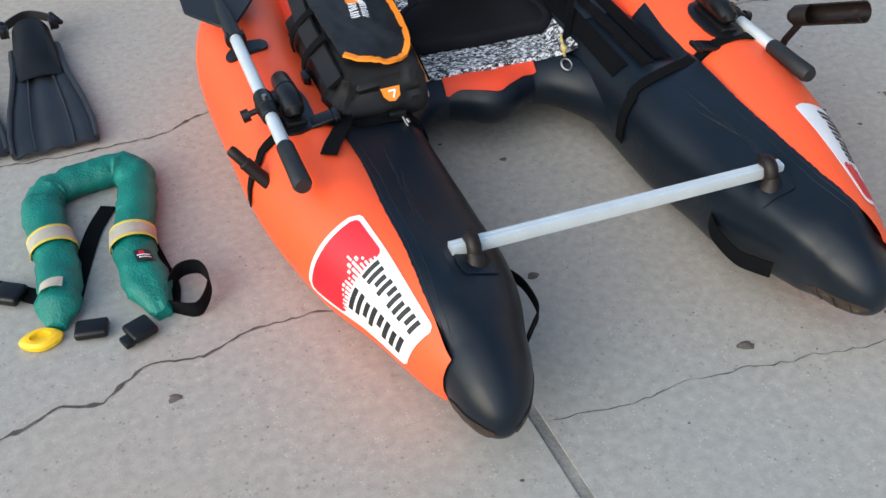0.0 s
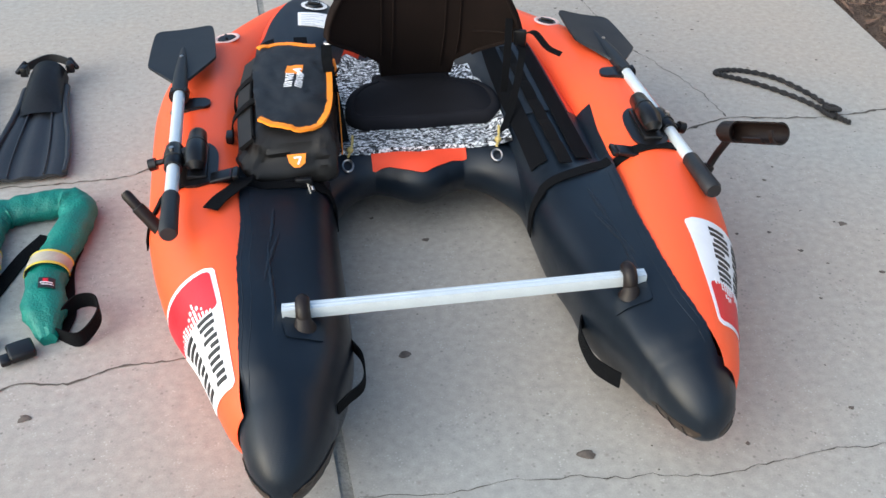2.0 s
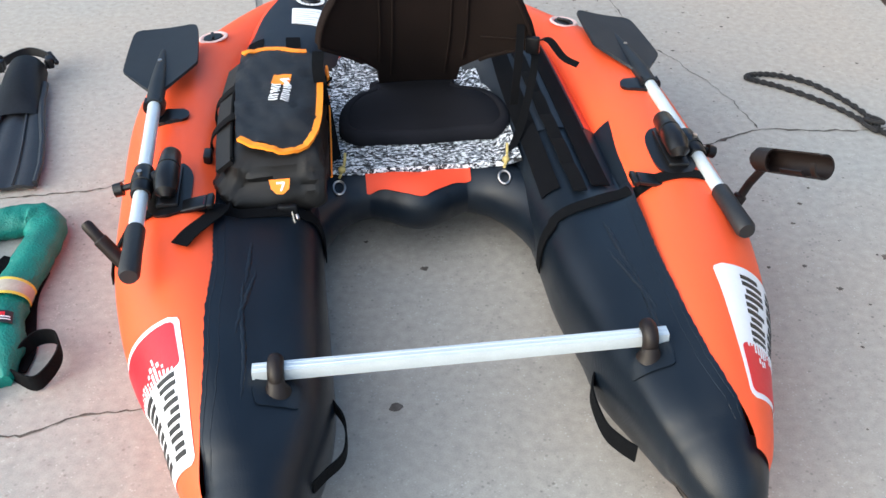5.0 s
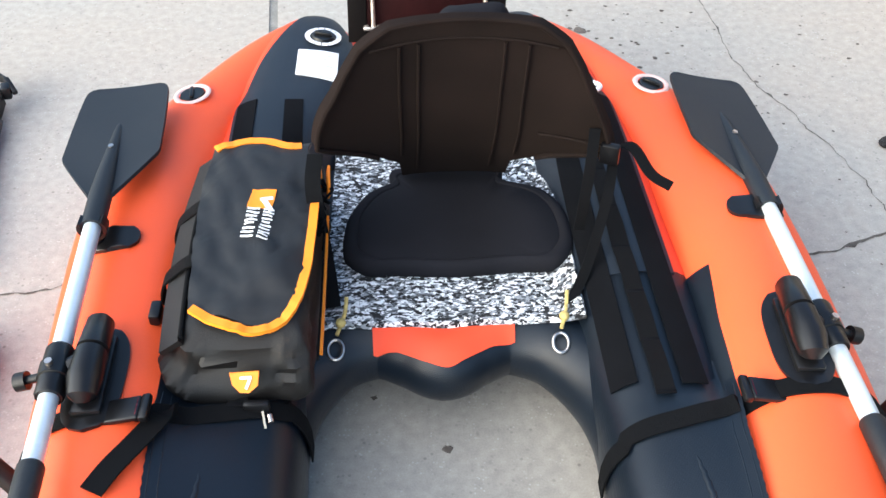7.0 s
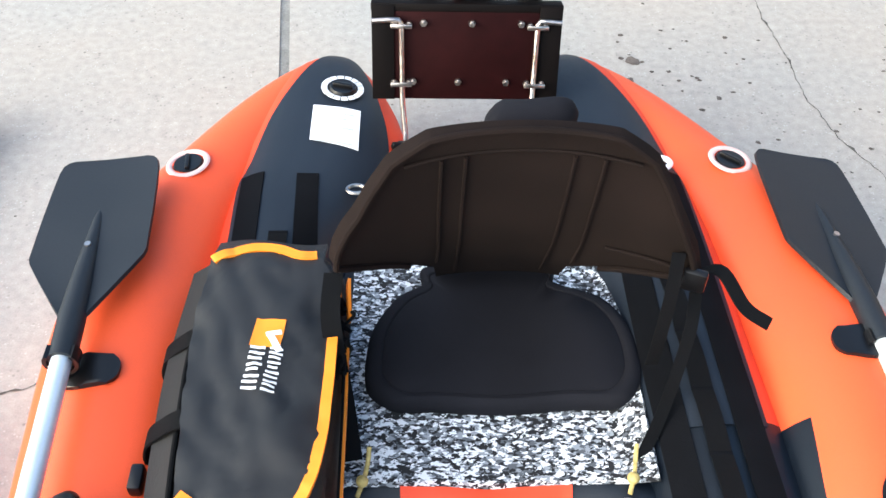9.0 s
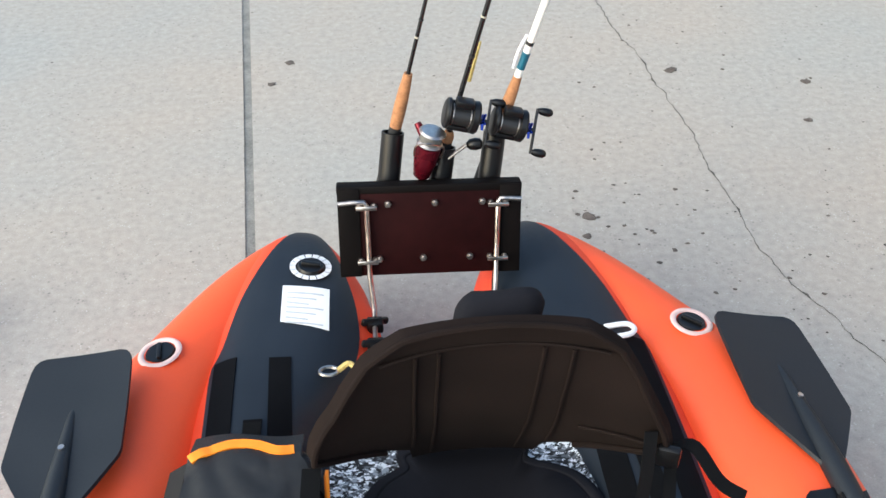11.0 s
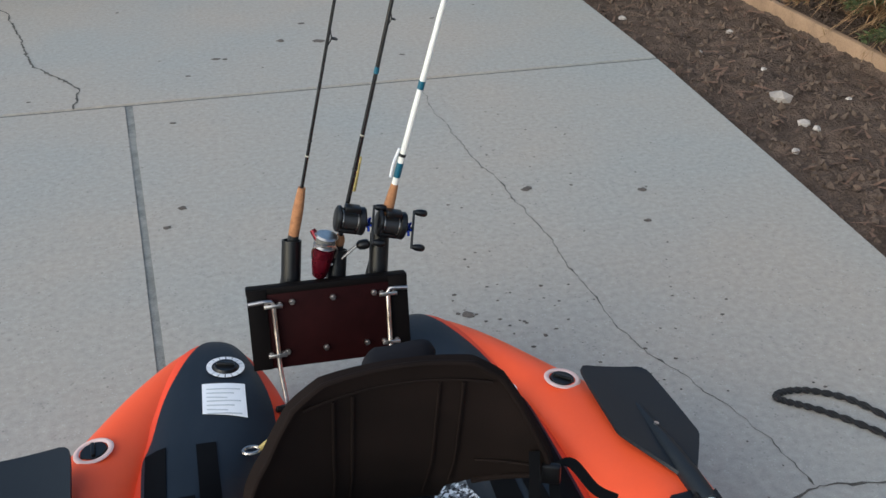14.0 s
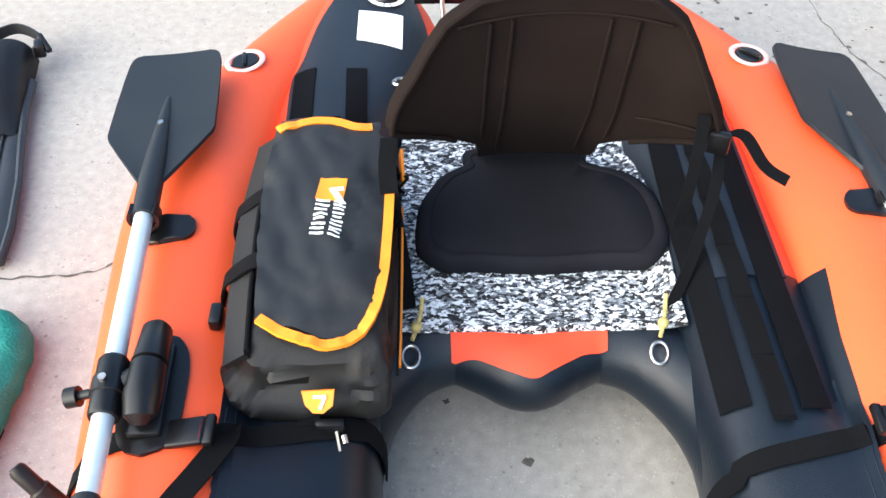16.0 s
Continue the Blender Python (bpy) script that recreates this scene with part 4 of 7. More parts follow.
class Hull:
    """A tapered chamber along a table of x, y, z, half width and half height; s runs along it from 0 to 1."""

    def __init__(self, table, side, flat=1.0, reach=1.0, shift=0.0):
        self.flat = flat
        t = np.array(table, float)
        t[:, 1] = t[0, 1] + (t[:, 1] - t[0, 1]) * reach
        t[:, 0] += shift * np.clip((t[0, 1] - t[:, 1]) / .1, 0, 1)
        if side < 0 and flat == 1.0:
            t[:, 0] -= .014 * np.clip((.95 - t[:, 1]) / .4, 0, 1) * np.clip((t[:, 1] + .2) / .2, 0, 1)
        t[:, 0] = mid(t[:, 1]) + side * t[:, 0]
        self.p, self.side = spline(t, 160), side

    def at_y(self, y):
        return int(np.abs(self.p[:, 1] - y).argmin())

    def point(self, i, ang, off=0.0):
        i = max(0, min(len(self.p) - 1, i))
        x, y, z, rx, rz = self.p[i]
        a, b = self.p[max(i - 1, 0)], self.p[min(i + 1, len(self.p) - 1)]
        d = Vector((b[0] - a[0], b[1] - a[1], 0)).normalized()
        n = Vector((d.y, -d.x, 0)) * self.side
        c, s = math.cos(radians(ang)), math.sin(radians(ang))
        if self.flat != 1:
            c, s = math.copysign(abs(c) ** self.flat, c), math.copysign(abs(s) ** self.flat, s)
        return Vector((x, y, z)) + n * c * (rx + off) + Vector((0, 0, s * (rz + off)))

    def sector(self, bm, i0, i1, first, last, n, step=2):
        """Part of the skin from one angle to another, each a function of y, from station i0 to i1."""
        rings = []
        for i in list(range(i0, i1, step)) + [i1]:
            a, b = first(self.p[i][1]), last(self.p[i][1])
            rings.append([bm.verts.new(self.point(i, a + (b - a) * k / (n - 1))) for k in range(n)])
        grid_faces(bm, rings)
        return bm

    def mesh(self, bm, i0=0, i1=160, step=2, segs=36, caps=True):
        rings = [[bm.verts.new(self.point(i, 360 * k / segs)) for k in range(segs)] for i in list(range(i0, i1, step)) + [i1 - 1]]
        grid_faces(bm, rings, True, caps)
        return bm


hulls = {s: (Hull(OUT, s), Hull(INN, s, 0.78)) for s in (-1, 1)}
boat = thing("float_tube", "inflatable orange and black fishing float tube on the concrete", "float tube")
import mathutils.bvhtree
vs_all, fs_all = [], []


def keep(bm):
    """Remember the skin, so that things can be laid onto it."""
    base = len(vs_all)
    bm.verts.ensure_lookup_table()
    bm.verts.index_update()
    vs_all.extend(v.co.copy() for v in bm.verts)
    fs_all.extend([base + v.index for v in f.verts] for f in bm.faces)
    return bm



THETA = np.arange(0, 361, 4.0)
ZC = .13


def reach_of(poly, cx):
    """Distance from the centre to a closed outline, for each angle: its farthest crossing."""
    p = np.array(poly) - (cx, ZC)
    q = np.roll(p, -1, 0)
    e = q - p
    d = np.stack([np.cos(np.radians(THETA)), np.sin(np.radians(THETA))], 1)
    den = d[:, :1] * e[:, 1] - d[:, 1:] * e[:, 0]
    den = np.where(np.abs(den) < 1e-9, 1e-9, den)
    t = (p[:, 0] * e[:, 1] - p[:, 1] * e[:, 0]) / den
    v = (p[:, 0] * d[:, 1:] - p[:, 1] * d[:, :1]) / den
    return np.where((t > 0) & (v >= -1e-6) & (v <= 1 + 1e-6), t, 0).max(1)


def around(pts):
    """Convex outline round points of a section."""
    pts = sorted(map(tuple, pts))
    out = []
    for run in (pts, pts[::-1]):
        part_ = []
        for p in run:
            while len(part_) > 1 and (part_[-1][0] - part_[-2][0]) * (p[1] - part_[-2][1]) - (part_[-1][1] - part_[-2][1]) * (p[0] - part_[-2][0]) <= 1e-12:
                part_.pop()
            part_.append(p)
        out += part_[:-1]
    return out


def taut_skin(o, i, cap, slack):
    """Sections of the skin drawn tight over both chambers and the nose, from the strap to the tip."""
    ys = list(np.arange(.54, -.12, -.008)) + [y for y in cap.p[::3, 1] if y < -.125]
    secs = []
    for y in ys:
        sec = []
        for h in (o, i, cap):
            if h.p[:, 1].min() <= y <= h.p[:, 1].max() and (h is cap or y > -.115):
                k = h.at_y(y)
                sec.append([(p.x * h.side, p.z) for p in (h.point(k, a) for a in range(0, 360, 8))])
        secs.append(sec)
    cx = np.array([np.mean([min(min(q)[0] for q in sec), max(max(q)[0] for q in sec)]) for sec in secs])
    tip = np.clip((np.array(ys) - ys[-1]) / .06, 0, 1)
    flat = cx.copy()
    for _ in range(6):
        flat[1:-1] = (flat[:-2] + 2 * flat[1:-1] + flat[2:]) / 4
    cx = cx + (flat - cx) * tip
    r = []
    for y, sec, c in zip(ys, secs, cx):
        tight = reach_of(around([p for q in sec for p in q]), c)
        loose = np.max([reach_of(q, c) for q in sec], 0)
        e = min(1, max(0, (y - .42) / .08))
        e = .12 + .88 * e * e * (3 - 2 * e)
        r.append(tight + (loose - tight) * e - .006 * (e > .5) * (e - .5))
    r = np.array(r)
    soft = r.copy()
    for _ in range(8):
        soft[1:-1] = (soft[:-2] + 2 * soft[1:-1] + soft[2:]) / 4
    r = r + (soft - r) * tip[:, None]
    for ang, most, y0, y1 in slack:
        g = np.clip((y0 - np.array(ys)) / (y0 - y1), 0, 1)
        r = r * (1 - most * (g * g * (3 - 2 * g))[:, None] * np.clip(np.cos(np.radians(THETA - ang)), 0, 1)[None])
    return np.array(ys), cx * o.side, r


SEAM = {-1: [30, 47, 59, 66, 76, 83, 89, 102, 114, 120, 126, 127], 1: [45, 64, 78, 90, 103, 110, 116, 124, 131, 135, 132, 126]}


def seam_of(side):
    """Angle at which the orange skin meets the black, in degrees from the outer side, by y."""
    return lambda y: float(np.interp(y, [-.2, -.14, -.1, -.06, 0, .05, .1, .2, .3, .4, .6, .70], SEAM[side]))


for s in (-1, 1):
    o, i = hulls[s]
    seam = seam_of(s)
    split = o.at_y(0.70)
    part("outer_chamber", keep(o.sector(bmesh.new(), o.at_y(-.155), split, lambda y: seam(y) - 235, seam, 40)), "orange", boat, "smooth orange side chamber")
    part("inner_panel", keep(o.sector(bmesh.new(), o.at_y(0), split, seam, lambda y: seam(y) + 125, 14)), "black", boat, "black inner panel of the side chamber")
    part("rear_side_chamber", keep(o.mesh(bmesh.new(), split, 160)), "orange", boat, "smooth orange side chamber")
    cut = i.at_y(0.70)
    part("inner_chamber", keep(i.mesh(bmesh.new(), i.at_y(0 if s < 0 else .38), cut + 1)), "black", boat, "smooth black front leg chamber")
    part("rear_chamber", keep(i.mesh(bmesh.new(), cut, 160)), "orange_flat", boat, "orange rear chamber under the deck")
    # black nose cap with ribs
    cap = Hull([(.338, -.06, .134, .078, .085), (.339, -.10, .134, .0845, .0905), (.341, -.15, .134, .0805, .0865), (.343, -.19, .133, .0710, .0770), (.345, -.225, .131, .0565, .0620),
                (.346, -.247, .129, .0420, .0470), (.347, -.261, .128, .0280, .0320), (.347, -.269, .127, .0150, .0170), (.347, -.271, .127, .003, .004)], s, 1.0, *((.94, -.009) if s < 0 else (.77, -.010)))
    ys, cx, r = taut_skin(o, i, cap, [(338, .20, -.07, -.15)] if s < 0 else [(200, .11, .34, .12), (225, .27, .14, -.08)])

    def skin(k, ang, off=0.0):
        q = float(np.interp(ang % 360, THETA, r[k])) + off
        return Vector((cx[k] + s * q * math.cos(radians(ang)), ys[k], ZC + q * math.sin(radians(ang))))

    def seam_angle(k):
        p = o.point(o.at_y(ys[k]), seam(ys[k]))
        return math.degrees(math.atan2(p.z - ZC, s * (p.x - cx[k])))

    nose = next(k for k, y in enumerate(ys) if y < (-.140 if s < 0 else -.128))
    bm = bmesh.new()
    grid_faces(bm, [[bm.verts.new(skin(k, a, .0015)) for a in np.linspace(seam_angle(k), 265, 44)] for k in range(nose + 3)])
    part("leg_skin", keep(bm), "black", boat, "smooth navy-black skin of the front leg")
    bm = bmesh.new()
    for c in (3, 9):
        tube(bm, [skin(k, seam_angle(k) + c, .0012) for k in range(6, nose, 2)], .0012, 6, flat=.6)
    part("weld_seam", bm, "black", boat)
    bm = bmesh.new()
    rings = []
    for k in range(nose, len(ys)):
        lean = .0014 if k > nose else .0002
        rings.append([bm.verts.new(skin(k, a, lean)) for a in np.linspace(0, 360, 49)[:-1]])
    grid_faces(bm, rings, True, True)
    cp = part("nose_cap", keep(bm), "black", boat, "black nose of the leg chamber")
    # scuffed rim along the nose's lower flanks, warm gloss painted brown, with moulded ribs
    for a0, a1, k0 in ((-52, 2, nose + 2), (182, 236, nose - 2)):
        rows = []
        for k in range(k0, len(ys) - 8):
            e = math.sqrt(min(1, (k - k0 + .3) / 6) * min(1, (len(ys) - 8 - k) / 10))
            c0, h0 = (a0 + a1) / 2, (a1 - a0) / 2 * e
            rows.append([skin(k, c0 + h0 * q, .0022) for q in np.linspace(-1, 1, 14)])
        part("scuff_pad", sheet(bmesh.new(), rows, .0012), "gloss_scuff", cp, "scuffed rim of the nose with its warm gloss painted brown")
        for y in (-.145, -.175, -.20):
            k = int(np.abs(ys - y).argmin())
            if k > k0 + 2:
                bm = bmesh.new()
                tube(bm, [skin(k, a, .0032) for a in np.linspace(a0 + 8, a1 - 6, 12)], .0011, 6)
                part("rib", bm, "rubber", cp)
    # long soft creases in the slack skin beside the orange
    for y0, y1, a0, a1 in ((-.10, .34, 24, 26), (.06, .34, 40, 14), (.20, .40, 34, 24)):
        k0, k1 = int(np.abs(ys - y1).argmin()), int(np.abs(ys - y0).argmin())
        q = range(k0, k1 + 1)
        bm = bmesh.new()
        tube(bm, [skin(k, seam_angle(k) + a0 + (a1 - a0) * (k - k0) / (k1 - k0), -.0014) for k in q], [.0004 + .0048 * math.sin(math.pi * (k - k0) / (k1 - k0)) for k in q], 10)
        part("crease", bm, "black", boat)
# U-shaped cross chamber
U = [(.28, .38), (.265, .51), (.235, .59), (.172, .652), (.10, .672), (.045, .652), (0, .629), (-.045, .652), (-.10, .672), (-.172, .652), (-.235, .59), (-.265, .51), (-.28, .38)]
up, ur = [], []
for x, y in spline(U, 110):
    r = float(np.interp(abs(x), [0, .10, .17, .24, .285], [.058, .056, .060, .068, .070]))
    up.append((mid(y) + x, y, .178 - r))
    ur.append(r)
part("cross_chamber", keep(tube(bmesh.new(), up, ur, 28)), "black", boat, "black curved chamber closing the seat opening")
bm = bmesh.new()
slab(bm, [(-.215, .69), (-.08, .70), (.023, .66), (.12, .70), (.255, .69), (.23, 1.2), (.11, 1.27), (-.09, 1.27), (-.205, 1.2)], 0.06, 0.165, 0.01)
part("seat_floor", keep(bm), "deck", boat)
tree = mathutils.bvhtree.BVHTree.FromPolygons(vs_all, fs_all)


def top_z(x, y):
    hit = tree.ray_cast(Vector((x, y, 2)), Vector((0, 0, -1)))[0]
    return hit.z if hit else 0.0


def laid(pts, off):
    return [Vector((p[0], p[1], top_z(p[0], p[1]) + off)) for p in pts]


def laid_sheet(name, edge_a, edge_b, nu, nv, off, thick, material, parent, label=""):
    rows = [laid(r, off) for r in between(edge_a, edge_b, nu, nv)]
    return part(name, sheet(bmesh.new(), rows, thick, (0, 0, 1)), material, parent, label)


def mirror(pts, s):
    return [(mid(y) + s * x, y) for x, y in pts]


for s in (-1, 1):
    outer = spline(mirror([(.352, .70), (.35, .9), (.347, 1.05), (.345, 1.15), (.33, 1.19), (.305, 1.3), (.268, 1.40), (.232, 1.48), (.205, 1.525)], s), 40)
    inner = spline(mirror([(.175, .70), (.175, .9), (.16, 1.05), (.118, 1.18), (.115, 1.27), (.13, 1.36), (.152, 1.44), (.172, 1.49), (.19, 1.525)], s), 40)
    laid_sheet("deck_panel", outer, inner, 40, 22, 0.001, 0.003, "deck", boat, "matt black deck panel")
    for a, b, w in (((.238, .50), (.236, 1.15), .034), ((.330, .49), (.322, 1.16), .036)):
        dx = w / 2
        laid_sheet("velcro_strip", mirror([(a[0] - dx, a[1]), (b[0] - dx, b[1])], s), mirror([(a[0] + dx, a[1]), (b[0] + dx, b[1])], s), 26, 3, 0.0045, 0.002, "velcro", boat, "matt black velcro strip")
    # daisy chain webbing with sewn bars
    pts = []
    for k in range(61):
        u = k / 60
        pts.append((mid(.475 + .55 * u) + s * (.286 - .012 * u), .475 + .55 * u))
    chain = [p + Vector((0, 0, 0.004 * abs(math.sin(k * math.pi / 10)))) for k, p in enumerate(laid(pts, 0.007))]
    dc = part("daisy_chain", ribbon(bmesh.new(), chain, 0.027, 0.002, (1, 0, 0)), "web", boat, "black webbing sewn down in loops")
    for k in range(0, 61, 10):
        bm = bmesh.new()
        rbox(bm, (0.028, 0.006, 0.003), Matrix.Translation(chain[k]), 0.001)
        part("stitch_bar", bm, "velcro", dc)
    # chamber valve on the orange
    vx, vy = mid(1.18) + s * .424, 1.18
    c = Vector((vx, vy, top_z(vx, vy)))
    q = Vector((s * 0.12, 0.05, 1)).to_track_quat('Z', 'Y').to_matrix().to_4x4()
    vm = Matrix.Translation(c) @ q
    bm = bmesh.new()
    tube(bm, [vm @ Vector((0.030 * math.cos(a), 0.030 * math.sin(a), 0.002)) for a in [2 * math.pi * k / 36 for k in range(37)]], 0.005, 8, flat=0.5)
    v = part("valve", bm, "grommet", boat, "pale ring of an inflation valve")
    bm = bmesh.new()
    cyl(bm, vm @ Vector((0, 0, -0.006)), vm @ Vector((0, 0, 0.004)), 0.026, 0.022, 28)
    part("plug", bm, "plastic", v, "black valve plug")
    bm = bmesh.new()
    rbox(bm, (0.036, 0.007, 0.007), vm @ pose(0, 0, 0.006, 0, 0, 30), 0.002)
    part("grip", bm, "plastic", v)

# valve and maker's label on the tail deck
vx, vy = -0.179, 1.364
vm = Matrix.Translation((vx, vy, top_z(vx, vy) + 0.005)) @ Vector((top_z(vx - .03, vy) - top_z(vx + .03, vy), top_z(vx, vy - .03) - top_z(vx, vy + .03), .06)).to_track_quat('Z', 'Y').to_matrix().to_4x4()
bm = bmesh.new()
for k in range(16):
    a0, a1 = 2 * math.pi * k / 16, 2 * math.pi * (k + 0.86) / 16
    rows = [[vm @ Vector((r * math.cos(a), r * math.sin(a), 0.002)) for r in (0.026, 0.036)] for a in np.linspace(a0, a1, 4)]
    sheet(bm, rows, 0.001, (0, 0, 1))
v = part("deck_valve", bm, "white", boat, "white printed ring round a black valve")
bm = bmesh.new()
cyl(bm, vm @ Vector((0, 0, -0.002)), vm @ Vector((0, 0, 0.007)), 0.025, 0.021, 28)
part("plug", bm, "plastic", v)
bm = bmesh.new()
rbox(bm, (0.034, 0.008, 0.008), vm @ pose(0, 0, 0.009, 0, 0, 60), 0.002)
part("grip", bm, "plastic", v)
lb = laid_sheet("maker_label", [(-0.224, 1.318), (-0.224, 1.230)], [(-0.146, 1.308), (-0.146, 1.210)], 8, 8, 0.0045, 0.0012, "white", boat, "white label with rows of small grey print")
for k in range(7):
    y = 1.300 - 0.0120 * k
    laid_sheet("print_bar", [(-0.216, y), (-0.216, y - 0.003)], [(-0.155 - 0.012 * (k % 3), y - 0.008), (-0.155 - 0.012 * (k % 3), y - 0.011)], 2, 6, 0.0062, 0.0005, "grey_print", lb)
X0 = mid(.65)
# orange patch at the front of the seat floor
edge_b = spline([(X0 - .106, .622), (X0 - .07, .617), (X0 - .03, .596), (X0 + .003, .586), (X0 + .03, .597), (X0 + .07, .620), (X0 + .106, .630)], 40)
laid_sheet("front_patch", [(X0 - .107, .657), (X0 + .107, .660)], edge_b, 40, 8, 0.002, 0.002, "orange_flat", boat, "orange patch on the black cross chamber")
# carry loops on the leg's inside
for s, a, b, bulge, wide in ((-1, Vector((-.150, .050, .140)), Vector((-.164, -.092, .150)), .021, .022), (1, Vector((.266, .080, .112)), Vector((.281, -.048, .112)), .009, .034)):
    m_ = Vector((-s * bulge, 0, -0.006))
    loop = spline([a + Vector((s * .016, .03, 0)), a, a * .75 + b * .25 + m_ * .9, a * .3 + b * .7 + m_ * 1.1, b, b + Vector((s * .018, -.022, 0))], 30)
    part("carry_loop", ribbon(bmesh.new(), loop, wide, 0.003, (0, 0, 1)), "web", boat, "black webbing carry loop")


def logo(side):
    """White vinyl panel with a red block and dark bars in place of its letters."""
    o = hulls[side][0]
    y0, y1 = (-0.103, 0.164) if side < 0 else (-0.077, 0.189)

    def pt(u, v, off):
        # u along from front to back, v from the inner edge to the outer
        y = y0 + (y1 - y0) * u + .035 * v
        a = 54 + 23 * u - (68 + 23 * u) * v + (0 if side < 0 else 11)
        f = (y - y0) / (y1 - y0) * 0 + y
        k = float(np.interp(f, o.p[:, 1], range(len(o.p))))
        p, q = o.point(int(k), a, off), o.point(int(k) + 1, a, off)
        return p.lerp(q, k - int(k))

    def patch(name, u0, u1, v0, v1, off, material, parent, nu=12, nv=8, corner=0.0):
        rows = []
        for a in range(nu):
            u = a / (nu - 1)
            e = min(u, 1 - u) * (u1 - u0)
            c = corner * (1 - math.sqrt(max(0, 1 - max(0, (corner - e) / corner) ** 2))) * 1.6 if corner else 0
            rows.append([pt(u0 + (u1 - u0) * u, v0 + c + (v1 - v0 - 2 * c) * b / (nv - 1), off) for b in range(nv)])
        return part(name, sheet(bmesh.new(), rows, 0.0006, (side, 0, 0.6)), material, parent)

    base = patch("side_panel", 0, 1, 0, 0.97, 0.0008, "white", boat, 40, 16, .06)
    base["label"] = "white vinyl panel with a red block and dark bars"
    if side < 0:
        patch("red_block", 0.63, 0.965, 0.05, 0.92, 0.0018, "red", base, 30, 10, .045)
        u_of = lambda k, n: (0.61 - 0.56 * (k + 0.78) / n, 0.61 - 0.56 * k / n)  # noqa: E731
    else:
        patch("red_block", 0.035, 0.37, 0.05, 0.92, 0.0018, "red", base, 30, 10, .045)
        u_of = lambda k, n: (0.39 + 0.56 * k / n, 0.39 + 0.56 * (k + 0.78) / n)  # noqa: E731
    for v0, v1, n in ((0.13, 0.38, 5), (0.52, 0.80, 4)) if side < 0 else ((.24, .50, 5), (.58, .84, 4)):
        for k in range(n):
            u0, u1 = u_of(k, n)
            w = (u1 - u0) * .38
            patch("print_bar", u0, u0 + w, v0, v1, 0.0018, "ink", base, 4, 5)
            patch("print_bar", u1 - w, u1, v0 + .03 * (k % 2), v1 - .05 * (k % 3), 0.0018, "ink", base, 4, 5)
    rng = random.Random(side + 5)
    bm = bmesh.new()
    edge, way = (0.63, 1) if side < 0 else (0.37, -1)
    for k in range(15):
        v = .14 + .05 * k
        reach = .13 * math.exp(-((v - .34) / .10) ** 2) + .05 * math.exp(-((v - .62) / .16) ** 2) + rng.uniform(.004, .03)
        for a0, a1 in ((-.02, reach * rng.uniform(.4, .7)), (reach * .72, reach)):
            w = rng.uniform(.009, .017)
            sheet(bm, [[pt(edge + way * (a0 + (a1 - a0) * f), v + g * w, 0.0028) for g in (-1, 1)] for f in (0, .5, 1)], 0.0004, (side, 0, 0.6))
    part("splash", bm, "white", base, "ragged white splash shape")


logo(-1)
logo(1)

# D-rings with cords
for x, y in ((-0.128, 0.616), (0.205, 0.614)):
    z = top_z(x, y)
    bm = bmesh.new()
    tube(bm, [(x + 0.0115 * math.cos(a), y + 0.0130 * math.sin(a), z + 0.006 + 0.007 * math.sin(a)) for a in [2 * math.pi * k / 28 for k in range(29)]], 0.0026, 8)
    r = part("d_ring", bm, "steel", boat, "steel ring")
    bm = bmesh.new()
    tube(bm, spline([(x + 0.002, y + 0.018, z + 0.018), (x + 0.010, y + 0.040, z + 0.024), (x + 0.014, y + 0.06, z + 0.028), (x + 0.016, y + 0.075, z + 0.04)], 14), 0.003, 7)
    part("cord", bm, "brass", r, "short knotted yellow cord")
    bm = bmesh.new()
    bmesh.ops.create_icosphere(bm, subdivisions=2, radius=0.008, matrix=Matrix.Translation((x + 0.008, y + 0.035, z + 0.026)))
    part("knot", bm, "brass", r)
x, y = -0.125, 1.12
z = max(top_z(x, y), .235)
clip = bmesh.new()
tube(clip, [(x - 0.02 + 0.014 * math.cos(a), y + 0.009 * math.sin(a), z + 0.012) for a in [2 * math.pi * k / 20 for k in range(21)]], 0.003, 6)
clip = part("snap_clip", clip, "steel", boat)
bm = bmesh.new()
tube(bm, spline([(x - 0.006, y, z + 0.012), (x + 0.012, y + 0.008, z + 0.018), (x + 0.025, y - 0.012, z + 0.014), (x + 0.03, y - 0.03, z + 0.012)], 12), 0.0048, 7)
part("cord", bm, "brass", clip, "yellow cord end")
# pale plastic hook on the other deck side
x, y = 0.315, 1.165
z = top_z(x, y) + 0.008
bm = bmesh.new()
tube(bm, spline([(x - 0.02, y + 0.012, z), (x + 0.015, y + 0.012, z + 0.004), (x + 0.026, y, z + 0.004), (x + 0.015, y - 0.012, z + 0.004), (x - 0.02, y - 0.012, z), (x - 0.024, y - 0.004, z)], 24), 0.0045, 8)
part("hook", bm, "white", boat, "pale plastic hook")

